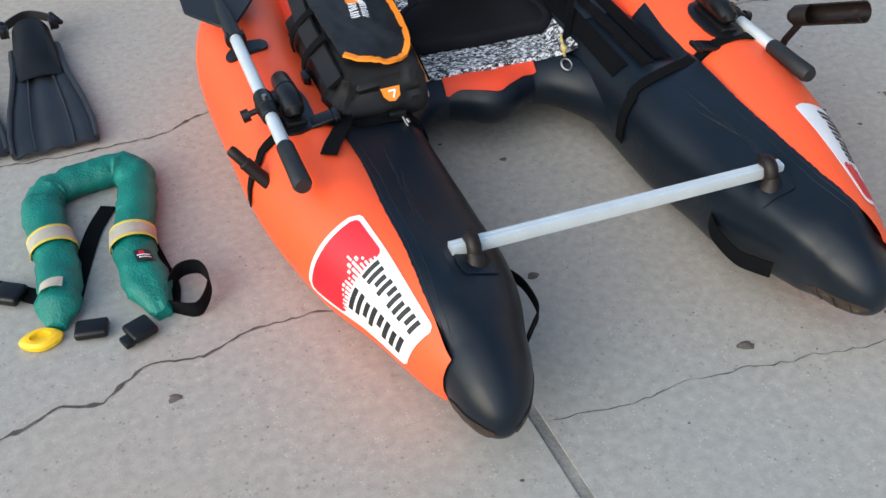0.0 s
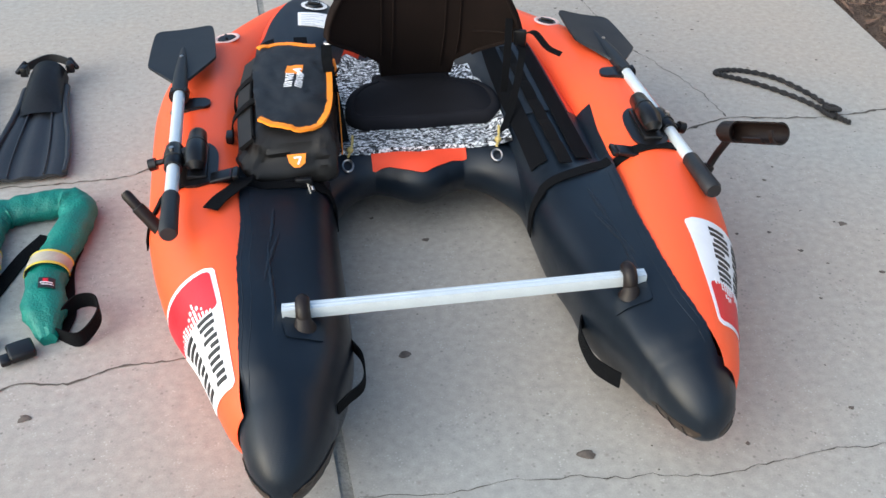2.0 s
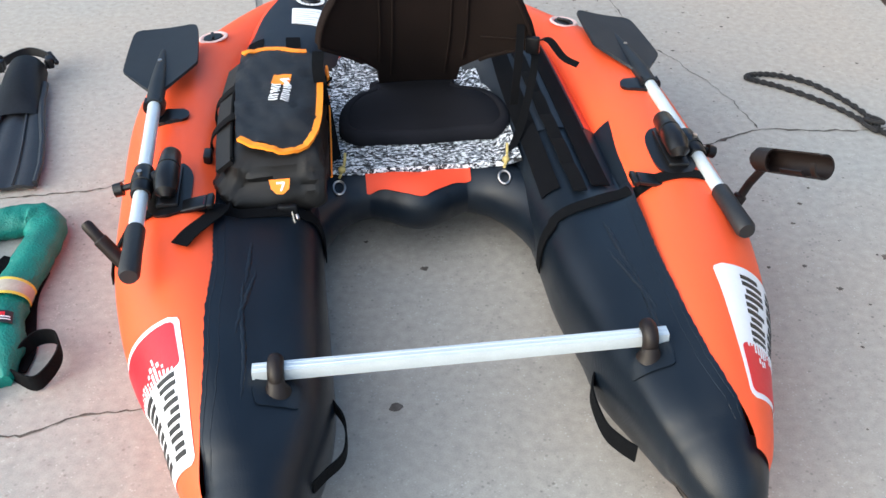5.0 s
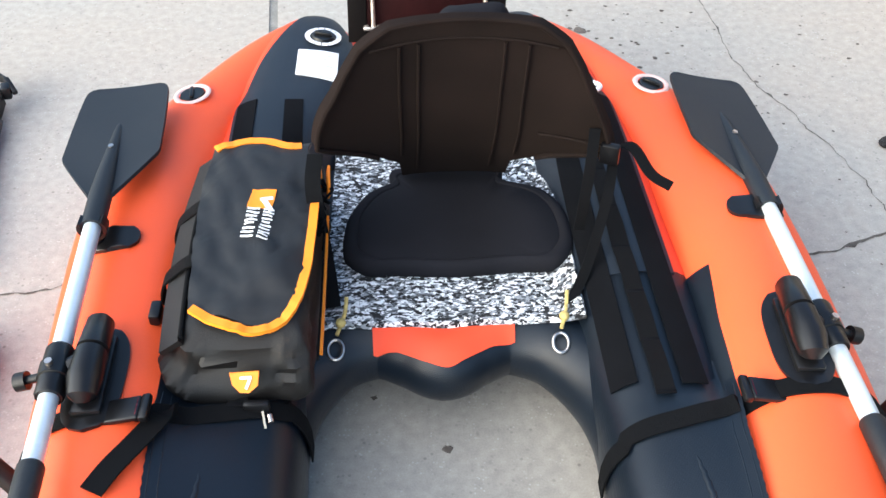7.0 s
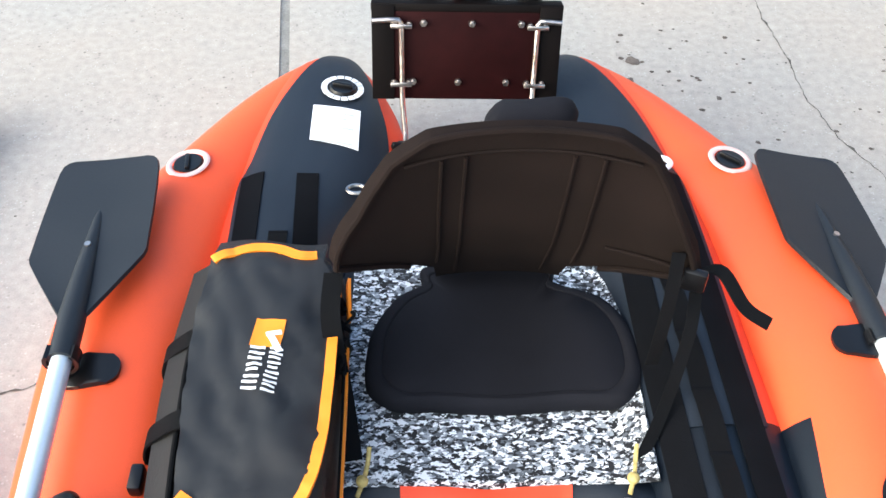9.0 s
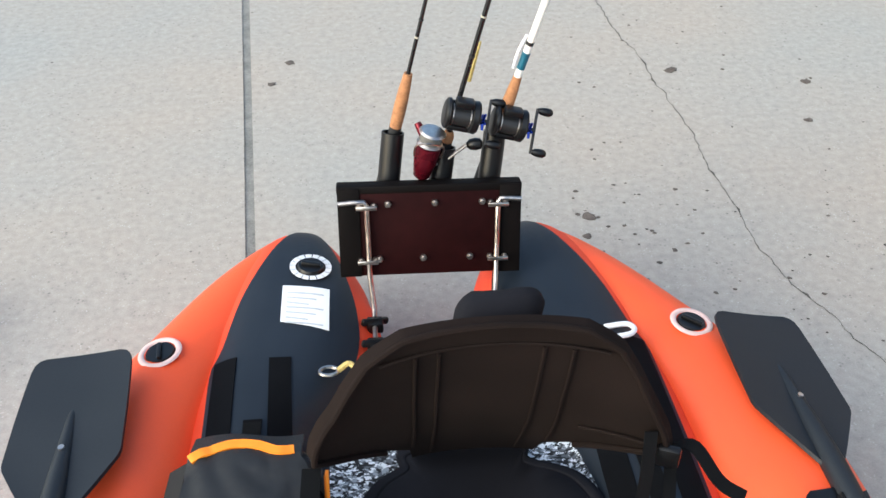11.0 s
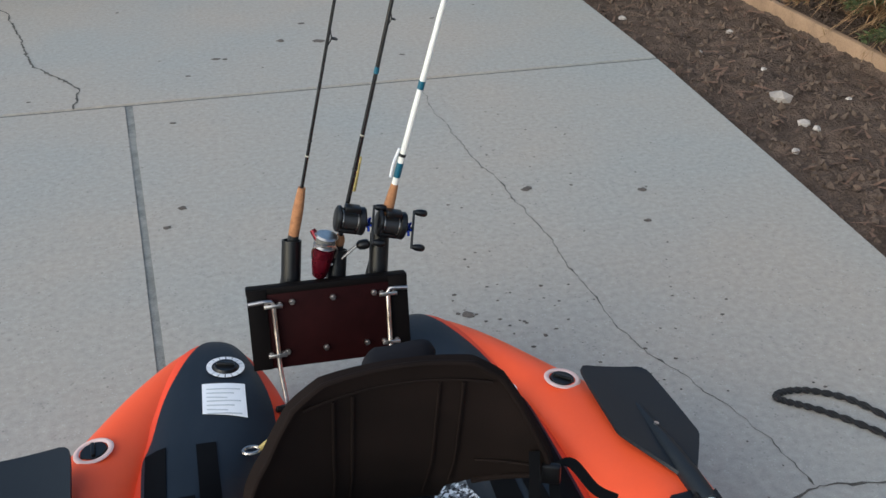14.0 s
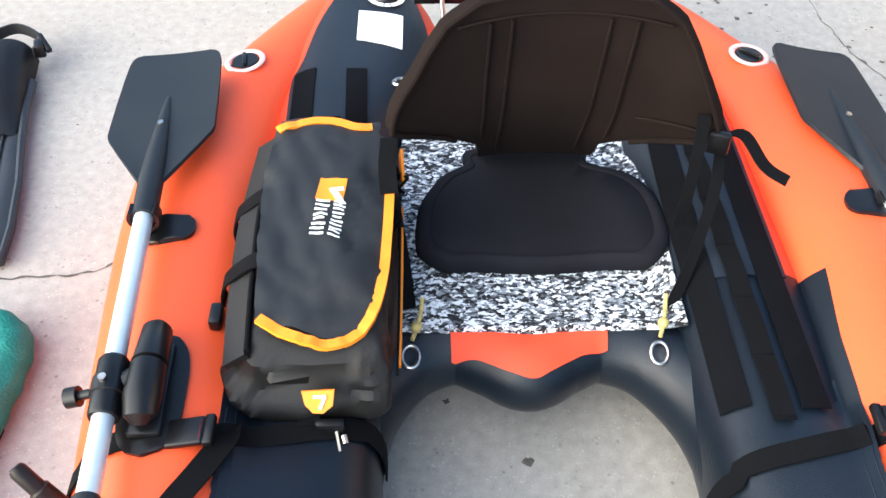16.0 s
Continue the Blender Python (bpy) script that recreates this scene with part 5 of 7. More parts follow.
# footrest mounts
for x, cy_ in ((-0.227, .003), (0.331, .021)):
    dy = cy_ - .022
    rows = []
    for a in range(15):
        u = -1 + 2 * a / 14
        w = .031 * min(1, (1.0001 - abs(u) ** 6) ** .25 + .02)
        rows.append(laid([(x + .034 * u, cy_ + w * v) for v in np.linspace(-1, 1, 11)], 0.0012))
    mt = part("bar_mount", sheet(bmesh.new(), rows, 0.0018, (0, 0, 1)), "black", boat, "black mount patch with a hook for the footrest")
    z = top_z(x, cy_)
    bm = bmesh.new()
    tube(bm, spline([(x, cy_, z - .002), (x, cy_ + .001, z + .012), (x, .027 + dy, .230), (x, .0275 + dy, .244), (x, .034 + dy, .258), (x, .046 + dy, .2615), (x, .058 + dy, .256), (x, .064 + dy, .244)], 22), [.021, .018, .0155, .014] + [.0125] * 14 + [.011, .010, .008, .005], 14)
    part("hook", bm, "brownplastic", mt, "dark brown plastic hook")
bar = thing("footrest_bar", "square-edged pale aluminium footrest bar across the legs", "footrest")
bm = bmesh.new()
a, b = Vector((-0.262, 0.030, 0.243)), Vector((0.363, 0.048, 0.241))
rings = []
for p in (a, b):
    rings.append([bm.verts.new(p + Vector((0, 0.0110 * math.cos(t) * q, 0.0110 * math.sin(t) * q))) for k in range(24) for t in [2 * math.pi * k / 24] for q in [1 / max(abs(math.cos(t)), abs(math.sin(t))) ** 0.75]])
grid_faces(bm, rings, True, True)
part("bar", bm, "alu", bar)
bm = bmesh.new()
for k in (-0.004, 0.004):
    tube(bm, [a + Vector((0.002, k, 0.0110)), b + Vector((-0.002, k, 0.0110))], 0.0009, 6)
part("groove", bm, "alu", bar)

# tie-down straps
for s in (-1, 1):
    st = thing("tie_down_strap", "black webbing strap with a side-release buckle over the chambers", "strap", "tie-down straps")
    o = hulls[s][0]
    ys = (.425, .432, .437, .445, .462, .480) if s < 0 else (.435, .445, .447, .443, .430, .422)
    yb = ys[2]
    xs = (.56, .50, .43, .385, .30, .225)
    p2 = [(X0 + s * float(np.interp(u, range(6), xs)), float(np.interp(u, range(6), ys))) for u in np.linspace(0, 5, 46)]
    over = laid(p2, 0.004)
    out = [o.point(o.at_y(ys[0]), a, 0.003) for a in range(0, 41, 10)]
    down = [hulls[s][1].point(hulls[s][1].at_y(ys[5] - .003), a, .0055) for a in (140, 150, 162, 174, 186)]
    pts = out + [p for p in over if abs(p.x - X0) < abs(out[-1].x - X0) - 0.005 and abs(p.x - X0) > abs(down[0].x - X0) + .004] + down
    part("webbing", ribbon(bmesh.new(), pts, 0.028, 0.0025, (0, 1, 0)), "web", st)
    bx = X0 + s * .415
    bz = top_z(bx, yb) + 0.0085
    bm = bmesh.new()
    rbox(bm, (0.052, 0.036, 0.009), pose(bx, yb, bz, 0, s * 12, 0), 0.003, 3)
    bk = part("buckle", bm, "plastic", st, "black plastic buckle")
    bm = bmesh.new()
    rbox(bm, (0.012, 0.040, 0.011), pose(bx - s * .031, yb, bz - 0.001 + .006, 0, s * 12, 0), 0.003)
    part("latch", bm, "plastic", bk)
    bm = bmesh.new()
    rbox(bm, (0.010, 0.041, 0.010), pose(bx + s * .029, yb, bz - .005, 0, s * 12, 0), 0.003)
    part("web_bar", bm, "plastic", bk)
    bm = bmesh.new()
    rbox(bm, (0.005, 0.03, 0.010), pose(bx - s * .022, yb, bz + 0.0042, 0, s * 12, 0), 0.002)
    part("red_tab", bm, "redmetal", bk)
    if s < 0:
        end = [p + Vector((0, 0, h)) for p, h in zip(laid([(-.318, .452), (-.334, .440), (-.346, .414), (-.360, .382), (-.377, .350), (-.393, .318)], .006), (0, .004, .003, .006, .004, .002))]
        part("loose_end", ribbon(bmesh.new(), spline(end, 30), 0.031, 0.0022, [(0.3 + 0.6 * min(1, k / 8), .95 - 1.35 * min(1, k / 8), 0) for k in range(30)]), "web", st, "loose strap end")


# ---- oars and oarlocks ----


def oar(side, blade_at, handle_at, roll=0):
    a, b = Vector(blade_at), Vector(handle_at)
    d = (b - a).normalized()
    t = thing("oar", "aluminium oar with a broad dark blade on the side chamber", "oar", "oars")
    x = d.cross(Vector((0, 0, 1))).normalized() * -1
    z = x.cross(d) * 1
    if z.z < 0:
        z = -z
    fr = Matrix((( *x, 0), (*(-d), 0), (*z, 0), (0, 0, 0, 1))).transposed()
    fr = Matrix.Translation(a) @ fr @ pose(0, 0, 0, 0, roll, 0)
    # blade: y from the neck at -0.115 to the tip at 0.19
    half = [(-.125, .012), (-.118, .02), (-.09, .037), (-.05, .061), (-.022, .077), (-.012, .0795), (.06, .078), (.12, .0755), (.158, .073), (.172, .070), (.18, .064), (.184, .054)]
    rows = []
    for y, w in half:
        rows.append([fr @ Vector((w * u, y, -0.006 + 0.003 * u * u - 0.012 * (y + .1))) for u in np.linspace(-1, 1, 13)])
    bl = part("blade", sheet(bmesh.new(), rows, 0.006, tuple(z)), "blade", t, "dark grey plastic blade")
    bm = bmesh.new()
    tube(bm, [fr @ Vector((0, y, zz)) for y, zz in ((-.19, .0), (-.12, .0), (-.06, -.002), (.0, -.004), (.06, -.006), (.10, -.009))], [.0175, .0175, .015, .011, .007, .002], 14)
    part("spine", bm, "blade", bl)
    bm = bmesh.new()
    cyl(bm, fr @ Vector((0, 0, 0.0)), fr @ Vector((0, 0, 0.009)), 0.0045, segs=10)
    part("screw", bm, "steel", bl, "bright steel screw")
    L = (b - a).length
    bm = bmesh.new()
    cyl(bm, fr @ Vector((0, -.14, 0)), fr @ Vector((0, -L + .115, 0)), 0.0128, segs=24)
    part("shaft", bm, "alu", t, "pale aluminium tube")
    bm = bmesh.new()
    tube(bm, [fr @ Vector((0, -L + y, 0)) for y in (.128, .124, .06, .008, .0)], [.0145, .0165, .0165, .0175, .014], 20)
    part("grip", bm, "rubber", t, "black rubber grip")
    # sliding collar with screw and knob
    cy = -L + (.266 if side < 0 else .283)
    bm = bmesh.new()
    tube(bm, [fr @ Vector((0, cy + y, 0)) for y in (-.04, -.036, -.012, -.011, .011, .012, .036, .04)], [.017, .0188, .0188, .021, .021, .0188, .0188, .017], 20)
    co = part("collar", bm, "plastic", t, "black plastic collar")
    bm = bmesh.new()
    cyl(bm, fr @ Vector((0, cy, .02)), fr @ Vector((0, cy, .0265)), .005, segs=12)
    part("screw", bm, "steel", co)
    bm = bmesh.new()
    cyl(bm, fr @ Vector((-.02 * -side, cy - .004, 0)), fr @ Vector((.045 * side, cy - .004, -.004)), .006, segs=10)
    cyl(bm, fr @ Vector((.035 * side, cy - .004, -.003)), fr @ Vector((.05 * side, cy - .004, -.005)), .0125, segs=14)
    part("knob", bm, "plastic", co)
    return fr, cy


def lock(side, fr, cy, tilt):
    """Oarlock on its oval base, reaching out to the oar's collar; and the rear oar clip."""
    o = hulls[side][0]
    c = fr @ Vector((-side * 0.043, cy + (.008 if side < 0 else -.014), -0.02))
    rows = []
    for k in range(29):
        v = -1 + 2 * k / 28
        w = 0.036 * (1 - abs(v) ** 3.5) ** 0.5 + 0.002
        rows.append(laid([(c.x + w * u + tilt * v * 0.085, c.y + v * 0.086) for u in np.linspace(-1, 1, 9)], 0.001))
    base = part("oarlock", sheet(bmesh.new(), rows, 0.005, (0, 0, 1)), "plastic", boat, "black plastic oarlock on an oval base")
    zt = top_z(c.x, c.y) + 0.004
    bm = bmesh.new()
    rbox(bm, (0.04, 0.13, 0.012), pose(c.x, c.y, zt + 0.004, 0, 0, -degrees_of(tilt)), 0.005)
    part("raised_base", bm, "plastic", base)
    bm = bmesh.new()
    pts = [Vector((c.x + tilt * v, c.y + v, zt + h)) for v, h in ((.078, .022), (.07, .026), (.02, .03), (.018, .026), (.012, .03), (-.03, .032), (-.052, .026), (-.058, .02))]
    tube(bm, pts, [.012, .0185, .021, .018, .0215, .0225, .019, .01], 18)
    part("barrel", bm, "plastic", base)
    bm = bmesh.new()
    tube(bm, [Vector((c.x, c.y + .012, zt + .03)), fr @ Vector((0, cy, -0.002))], [.013, .011], 12)
    part("arm", bm, "plastic", base)
    # clip near the blade
    q = fr @ Vector((-side * 0.02, -.185, 0))
    rows = []
    for k in range(11):
        v = -1 + 2 * k / 10
        w = 0.04 * (1 - abs(v) ** 3) ** 0.5 + 0.004
        rows.append(laid([(q.x + w * u, q.y + v * 0.026) for u in np.linspace(-1, 1, 9)], 0.001))
    cl = part("oar_clip", sheet(bmesh.new(), rows, 0.006, (0, 0, 1)), "plastic", boat, "black oar clip on a rounded patch")
    g = fr @ Vector((0, -.185, 0))
    bm = bmesh.new()
    ribbon(bm, [g + Vector((0.0195 * math.cos(radians(t)), 0, 0.0195 * math.sin(radians(t)))) for t in range(-220, 41, 20)], 0.02, 0.005, (0, 1, 0))
    part("jaw", bm, "plastic", cl)
    bm = bmesh.new()
    cyl(bm, (g.x, g.y, top_z(g.x, g.y)), (g.x, g.y, g.z - 0.018), 0.011)
    part("stem", bm, "plastic", cl)


def degrees_of(slope):
    return math.degrees(math.atan(slope))


for side, a, b in ((-1, (-0.495, 0.950, 0.299), (-0.458, 0.219, 0.288)), (1, (0.539, 0.986, 0.270), (0.564, 0.262, 0.266))):
    fr, cy = oar(side, a, b, -4 if side < 0 else 13)
    lock(side, fr, cy, 0.03 * side)

# ---- side rod holders ----
h = thing("side_rod_holder", "short dark brown rod-holder tube clamped to the side chamber", "rod holder", "side rod holders")
bm = bmesh.new()
tube(bm, [(-0.558, .392, .276), (-0.555, .390, .273), (-0.542, .383, .256), (-0.538, .381, .251), (-0.537, .3805, .249), (-0.514, .37, .220), (-.498, .363, .200)], [.0085, .0105, .0105, .0105, .013, .013, .013], 16)
part("tube", bm, "brownplastic", h)
bm = bmesh.new()
cyl(bm, (-0.5587, .3925, .2772), (-0.554, .389, .272), .0072, segs=14)
part("bore", bm, "ink", h)
bm = bmesh.new()
rbox(bm, (.03, .03, .012), pose(-.493, .361, .198, 0, -52, 0), .004)
part("foot", bm, "brownplastic", h, "small dark mounting foot")
h = thing("side_rod_holder", "dark brown slotted rod cradle on an angled arm beside the chamber", "rod holder", "side rod holders")
a, b = Vector((.655, .452, .288)), Vector((.703, .314, .353))
d = (b - a).normalized()
sd = d.cross(Vector((0, 0, 1))).normalized()
u2 = sd.cross(d)
bm = bmesh.new()
for k0, k1, f0, f1 in ((0, 1.4, 0, 360), (1.4, 2.7, 45, 235), (2.7, 4.7, 45, 285), (4.7, 5.6, 45, 245), (5.6, 6, 20, 330)):
    rows = []
    for k in np.linspace(k0, k1, 4):
        p = a + (b - a) * (k / 6)
        rows.append([p + 0.0195 * (math.cos(radians(t)) * sd + math.sin(radians(t)) * u2) for t in np.linspace(f0 + 60, f1 + 60, 28)])
    sheet(bm, rows, 0.003)
part("cradle", bm, "brownplastic", h)
bm = bmesh.new()
bmesh.ops.create_icosphere(bm, subdivisions=2, radius=0.0188, matrix=Matrix.Translation(a - d * 0.002))
part("knuckle", bm, "brownplastic", h)
bm = bmesh.new()
tube(bm, [a + d * 0.012 - u2 * 0.012, Vector((.650, .463, .228)), Vector((.638, .460, .205)), Vector((.637, .460, .203)), Vector((.617, .456, .165))], [.008, .008, .008, .0125, .0125], 12)
part("arm", bm, "brownplastic", h)
o = hulls[1][0]
part("band", ribbon(bmesh.new(), [o.point(o.at_y(.456), a, .003) for a in range(-10, 24, 8)], .03, .003, (0, 1, 0)), "web", h)

# ---- mat and seat ----
bm = bmesh.new()
rows = []
for k in range(11):
    y = .648 + .50 * k / 10
    rows.append([Vector((-.147 + (.247 + .147) * j / 10, y + .004 * math.sin(j), min(max(top_z(-.147 + .394 * j / 10, y), .165), .19) + 0.002)) for j in range(11)])
tagged(part("camo_mat", sheet(bm, rows, 0.012, (0, 0, 1)), "velcro"), "black, grey and white camouflage foam mat on the seat floor", "mat")
bpy.data.objects["camo_mat"].data.materials[0] = camo_mat()
seat = thing("kayak_seat", "padded dark fabric kayak seat with a tall curved backrest", "seat")


def pillow(bm, outline, levels):
    """Rings of one outline, shrunk and raised level by level."""
    c = np.mean(outline, axis=0)
    rings = []
    for f, z in levels:
        rings.append([bm.verts.new((c[0] + (x - c[0]) * f, c[1] + (y - c[1]) * f, z(x, y, f) if callable(z) else z)) for x, y in outline])
    grid_faces(bm, rings, True, True)
    return bm


cush = [(-.123, .82), (-.115, .88), (-.085, .935), (-.045, .965), (-.035, 1.0), (.135, 1.0), (.145, .965), (.21, .935), (.242, .885), (.25, .82), (.24, .782), (.212, .758), (.15, .757), (.06, .750), (-.03, .756), (-.085, .758), (-.118, .784)]
cl = spline(cush + [cush[0]], 86)[:-1]
bm = bmesh.new()
pillow(bm, cl, [(0.97, .178), (1.0, .186), (1.0, .200), (0.975, .208), (0.93, .2115), (0.885, .2105), (0.872, .2080), (0.86, .2095), (0.6, .211), (0.3, .209), (0.05, .207)])
part("cushion", bm, "cushion", seat, "flat black neoprene seat cushion")

# backrest: u across from -1 to 1, v up from 0 to 1
def back(u, v, off=0.0):
    w = float(np.interp(v, [0, .12, .24, .36, .5, .65, .8, .92, 1.0], [.088, .092, .150, .230, .216, .194, .170, .146, .106]))
    if u < 0:
        w *= 1 - .06 * max(0, 1 - abs(v - .36) / .25)
    z0, y0 = .215, .985
    top = .368 * (1 - 0.02 * u * u)
    z = z0 + top * v
    y = y0 - .135 * v - .02 * math.sin(math.pi * v)
    wrap = .105 * (w / .23) ** 2 * abs(u) ** 2.2 * (1 - .55 * v)
    x = .062 + .008 * v + u * w
    if v > .12:
        z += (.012 if u > 0 else .028) * abs(u) ** 2 * max(0, 1 - abs(v - .4) / .3)
    n = Vector((-0.4 * u, -0.93, -0.3)).normalized()
    return Vector((x, y - wrap, z)) + n * off


rows = [[back(u, v, .006 * math.cos(u * 1.4)) for u in np.linspace(-1, 1, 33)] for v in np.linspace(0, 1, 34)]
bk = part("backrest", sheet(bmesh.new(), rows, -0.017, (0, -1, 0)), "seat", seat, "dark brown quilted backrest")
def half_width(v):
    return (back(1, v).x - back(-1, v).x) / 2


for dx, v0 in ((-.092, .2), (-.064, .08), (.060, .08), (.094, .2)):
    bm = bmesh.new()
    tube(bm, [back(dx / half_width(v), v, .0068) for v in np.linspace(v0, .9, 26)], 0.0026, 6)
    part("seam", bm, "seat", bk)
bm = bmesh.new()
edge = [back(-1, v, .004) for v in np.linspace(.2, 1, 30)] + [back(u, 1, .004) for u in np.linspace(-1, 1, 20)][1:-1] + [back(1, v, .004) for v in np.linspace(1, .2, 30)]
tube(bm, edge, 0.0045, 8)
part("binding", bm, "seat", bk, "dark edge binding")
bm = bmesh.new()
tube(bm, [back(u, .9 + .02 * (1 - u * u), .0068) for u in np.linspace(-.9, .9, 26)], 0.0024, 6)
part("seam", bm, "seat", bk)
bm = bmesh.new()
tube(bm, [back(u, .36 + .04 * abs(u), .0065) for u in np.linspace(.55, 1, 12)], 0.003, 6)
part("seam", bm, "seat", bk)
# pocket hanging behind the top
bm = bmesh.new()
rbox(bm, (.115, .06, .20), pose(.082, .948, .462, 18, 0, 4), 0.028, 4)
for v in bm.verts:
    v.co += v.normal * .010 * noise.noise(v.co * 22)
part("back_pocket", bm, "cushion", seat, "soft black pocket behind the backrest")
# side straps
wing = back(1, .36)
bm = bmesh.new()
ribbon(bm, spline([wing + Vector((.005, 0, -.02)), (.285, .78, .31), (.255, .72, .235), (.226, .675, .195)], 20), .016, .002, (1, .15, 0))
part("side_strap", bm, "web", seat, "taut black strap to the ring")
bm = bmesh.new()
ribbon(bm, spline([wing + Vector((-.03, -.004, .05)), wing + Vector((-.036, -.03, .0)), wing + Vector((-.042, -.045, -.06)), wing + Vector((-.046, -.05, -.11))], 14), .017, .002, (1, .1, 0))
part("hanging_strap", bm, "web", seat, "loose hanging strap end")
bm = bmesh.new()
ribbon(bm, spline([wing + Vector((.0, .01, .0)), wing + Vector((.03, .0, .012)), wing + Vector((.055, -.04, -.01)), (.378, .775, .335)], 18), .02, .002, (.8, .6, 0))
part("strap_tail", bm, "web", seat, "strap tail sticking out over the orange")
bm = bmesh.new()
rbox(bm, (.03, .012, .04), Matrix.Translation(wing + Vector((-.004, -.008, .005))) @ pose(0, 0, 0, 10, 0, -20), .004)
part("strap_slider", bm, "plastic", seat)
wl_ = back(-1, .36)
bm = bmesh.new()
ribbon(bm, spline([wl_ + Vector((-.003, 0, -.01)), (-.155, .78, .34), (-.14, .72, .25), (-.132, .675, .2)], 18), .024, .002, (1, .15, 0))
part("side_strap", bm, "web", seat)

# ---- gear bag ----
bag = thing("gear_bag", "black roll-sided gear bag with bright orange piping on its lid", "bag")
bx0, bx1, by0, by1 = -.364, -.142, .478, .938
bm = bmesh.new()


def bag_ring(z, left, right, front, rear, n=180, e=.24):
    """One level of the bag, by how far its four sides draw in, with folds that run down the cloth."""
    ring = []
    for k in range(n):
        a = 2 * math.pi * k / n
        c, q = math.cos(a), math.sin(a)
        u, v = math.copysign(abs(c) ** e, c), math.copysign(abs(q) ** e, q)
        x = (bx0 + left) * (1 - u) / 2 + (bx1 - right) * (1 + u) / 2
        y = (by0 + front) * (1 - v) / 2 + (by1 - rear) * (1 + v) / 2
        low = min(1, max(0, (.318 - z) / .03))
        fold = .5 - abs(noise.noise(Vector((x * 13 + z * 19, y * 13 - z * 11, z * 7))))
        fine = .4 - abs(noise.noise(Vector((x * 31 - z * 26, y * 29 + z * 34, z * 21 + 3))))
        w = (.020 * fold + .011 * fine - .012) * low + .003 * noise.noise(Vector((x * 30, y * 30, z * 30)))
        ring.append(bm.verts.new((x + w * u, y + w * v, z + .25 * w)))
    return ring


rings = [bag_ring(*r) for r in ((.204, .016, .012, .022, .02), (.209, .004, .004, .010, .008), (.216, .0, .0, .004, .002), (.224, .0, .0, .002, 0), (.233, .0, .0, .003, 0), (.242, .002, .0, .006, 0),
                                (.251, .005, .0, .010, .001), (.260, .009, .0, .014, .002), (.269, .014, .0, .018, .003), (.278, .019, .001, .022, .004), (.287, .025, .003, .026, .006), (.296, .032, .006, .031, .008),
                                (.304, .040, .010, .046, .012), (.310, .05, .016, .058, .02), (.314, .07, .03, .075, .04), (.315, .10, .08, .16, .2))]
grid_faces(bm, rings, True, True)
part("body", bm, "bag", bag, "creased black nylon body, scuffed brown at a corner")


def lid_z(x, y):
    u, v = (x + .235) / .10, (y - .705) / .20
    return (.318 + .011 * (1 - u * u) * (1 - .5 * v * v) + .006 * noise.noise(Vector((x * 20, y * 12, 2))) + .009 * (0.35 - abs(noise.noise(Vector((x * 26 + y * 10, y * 16, 5)))))
            + .004 * (.3 - abs(noise.noise(Vector((x * 60 - y * 40, y * 45, 8))))) - .03 * max(0, -v - .5) * (1 + .5 * u) - .008 * u + .010 * max(0, v))


lidA = spline([(-.306, .553), (-.316, .68), (-.320, .80), (-.312, .893)], 34)
lidB = spline([(-.205, .529), (-.172, .558), (-.157, .63), (-.154, .75), (-.158, .85), (-.178, .900)], 34)
rows = [[Vector((p[0], p[1], lid_z(p[0], p[1]))) for p in r] for r in between(lidA, lidB, 34, 22)]
part("lid", sheet(bmesh.new(), rows, 0.006, (0, 0, 1)), "baglid", bag, "dark nylon lid with soft folds")


def lid_line(pts, n):
    p = spline(pts, n)
    z = [lid_z(x, y) for x, y in p]
    return [Vector((p[k][0], p[k][1], max(z[max(0, k - 2):k + 3]) + .0045)) for k in range(n)]


def piped(name, pts, wide, label=""):
    """Flat piping that lies on the lid and turns with its line."""
    k = len(pts)
    turn = [tuple(Vector((0, 0, 1)).cross(pts[min(j + 2, k - 1)] - pts[max(j - 2, 0)]).normalized()) for j in range(k)]
    return part(name, ribbon(bmesh.new(), pts, wide, .006, turn), "piping", bag, label)


piped("piping", lid_line([(-.302, .553), (-.285, .543), (-.252, .528), (-.218, .525), (-.190, .538), (-.169, .570), (-.158, .625), (-.154, .70), (-.153, .78)], 70), .0125, "bright orange piping")
piped("piping", lid_line([(-.311, .884), (-.290, .897), (-.258, .907), (-.226, .903), (-.202, .893), (-.180, .895)], 36), .0135, "bright orange piping")
bm = bmesh.new()
rows = [[Vector((x, y, .318 + .006 * math.sin(40 * x) - .5 * max(0, y - .915))) for x in np.linspace(-.316, -.172, 14)] for y in (.896, .915, .935, .948)]
part("rear_flap", sheet(bm, rows, .005, (0, 0, 1)), "baglid", bag, "dark flap behind the piping")
bm = bmesh.new()
ribbon(bm, spline([(-.139, .545, .245), (-.138, .60, .258), (-.1375, .70, .278), (-.138, .78, .288)], 24), .0085, .004, (0, 0, 1))
part("side_piping", bm, "piping", bag, "thin orange zip line")
bm = bmesh.new()
ribbon(bm, spline([(-.1405, .52, .262), (-.1395, .62, .279), (-.1395, .76, .300)], 24), .004, .003, (0, 0, 1))
part("zip", bm, "web", bag, "black zip")
for xx, y0, y1 in ((-.150, .838, .872), (-.137, .815, .880)):
    bm = bmesh.new()
    ribbon(bm, spline([(xx, y0, .300), (xx - .002, (y0 + y1) / 2, .307), (xx - .004, y1, .304)], 8), .011, .004, (0.3, 0, 1))
    part("zip_pull", bm, "piping", bag, "orange zip pull")
rng = random.Random(12)
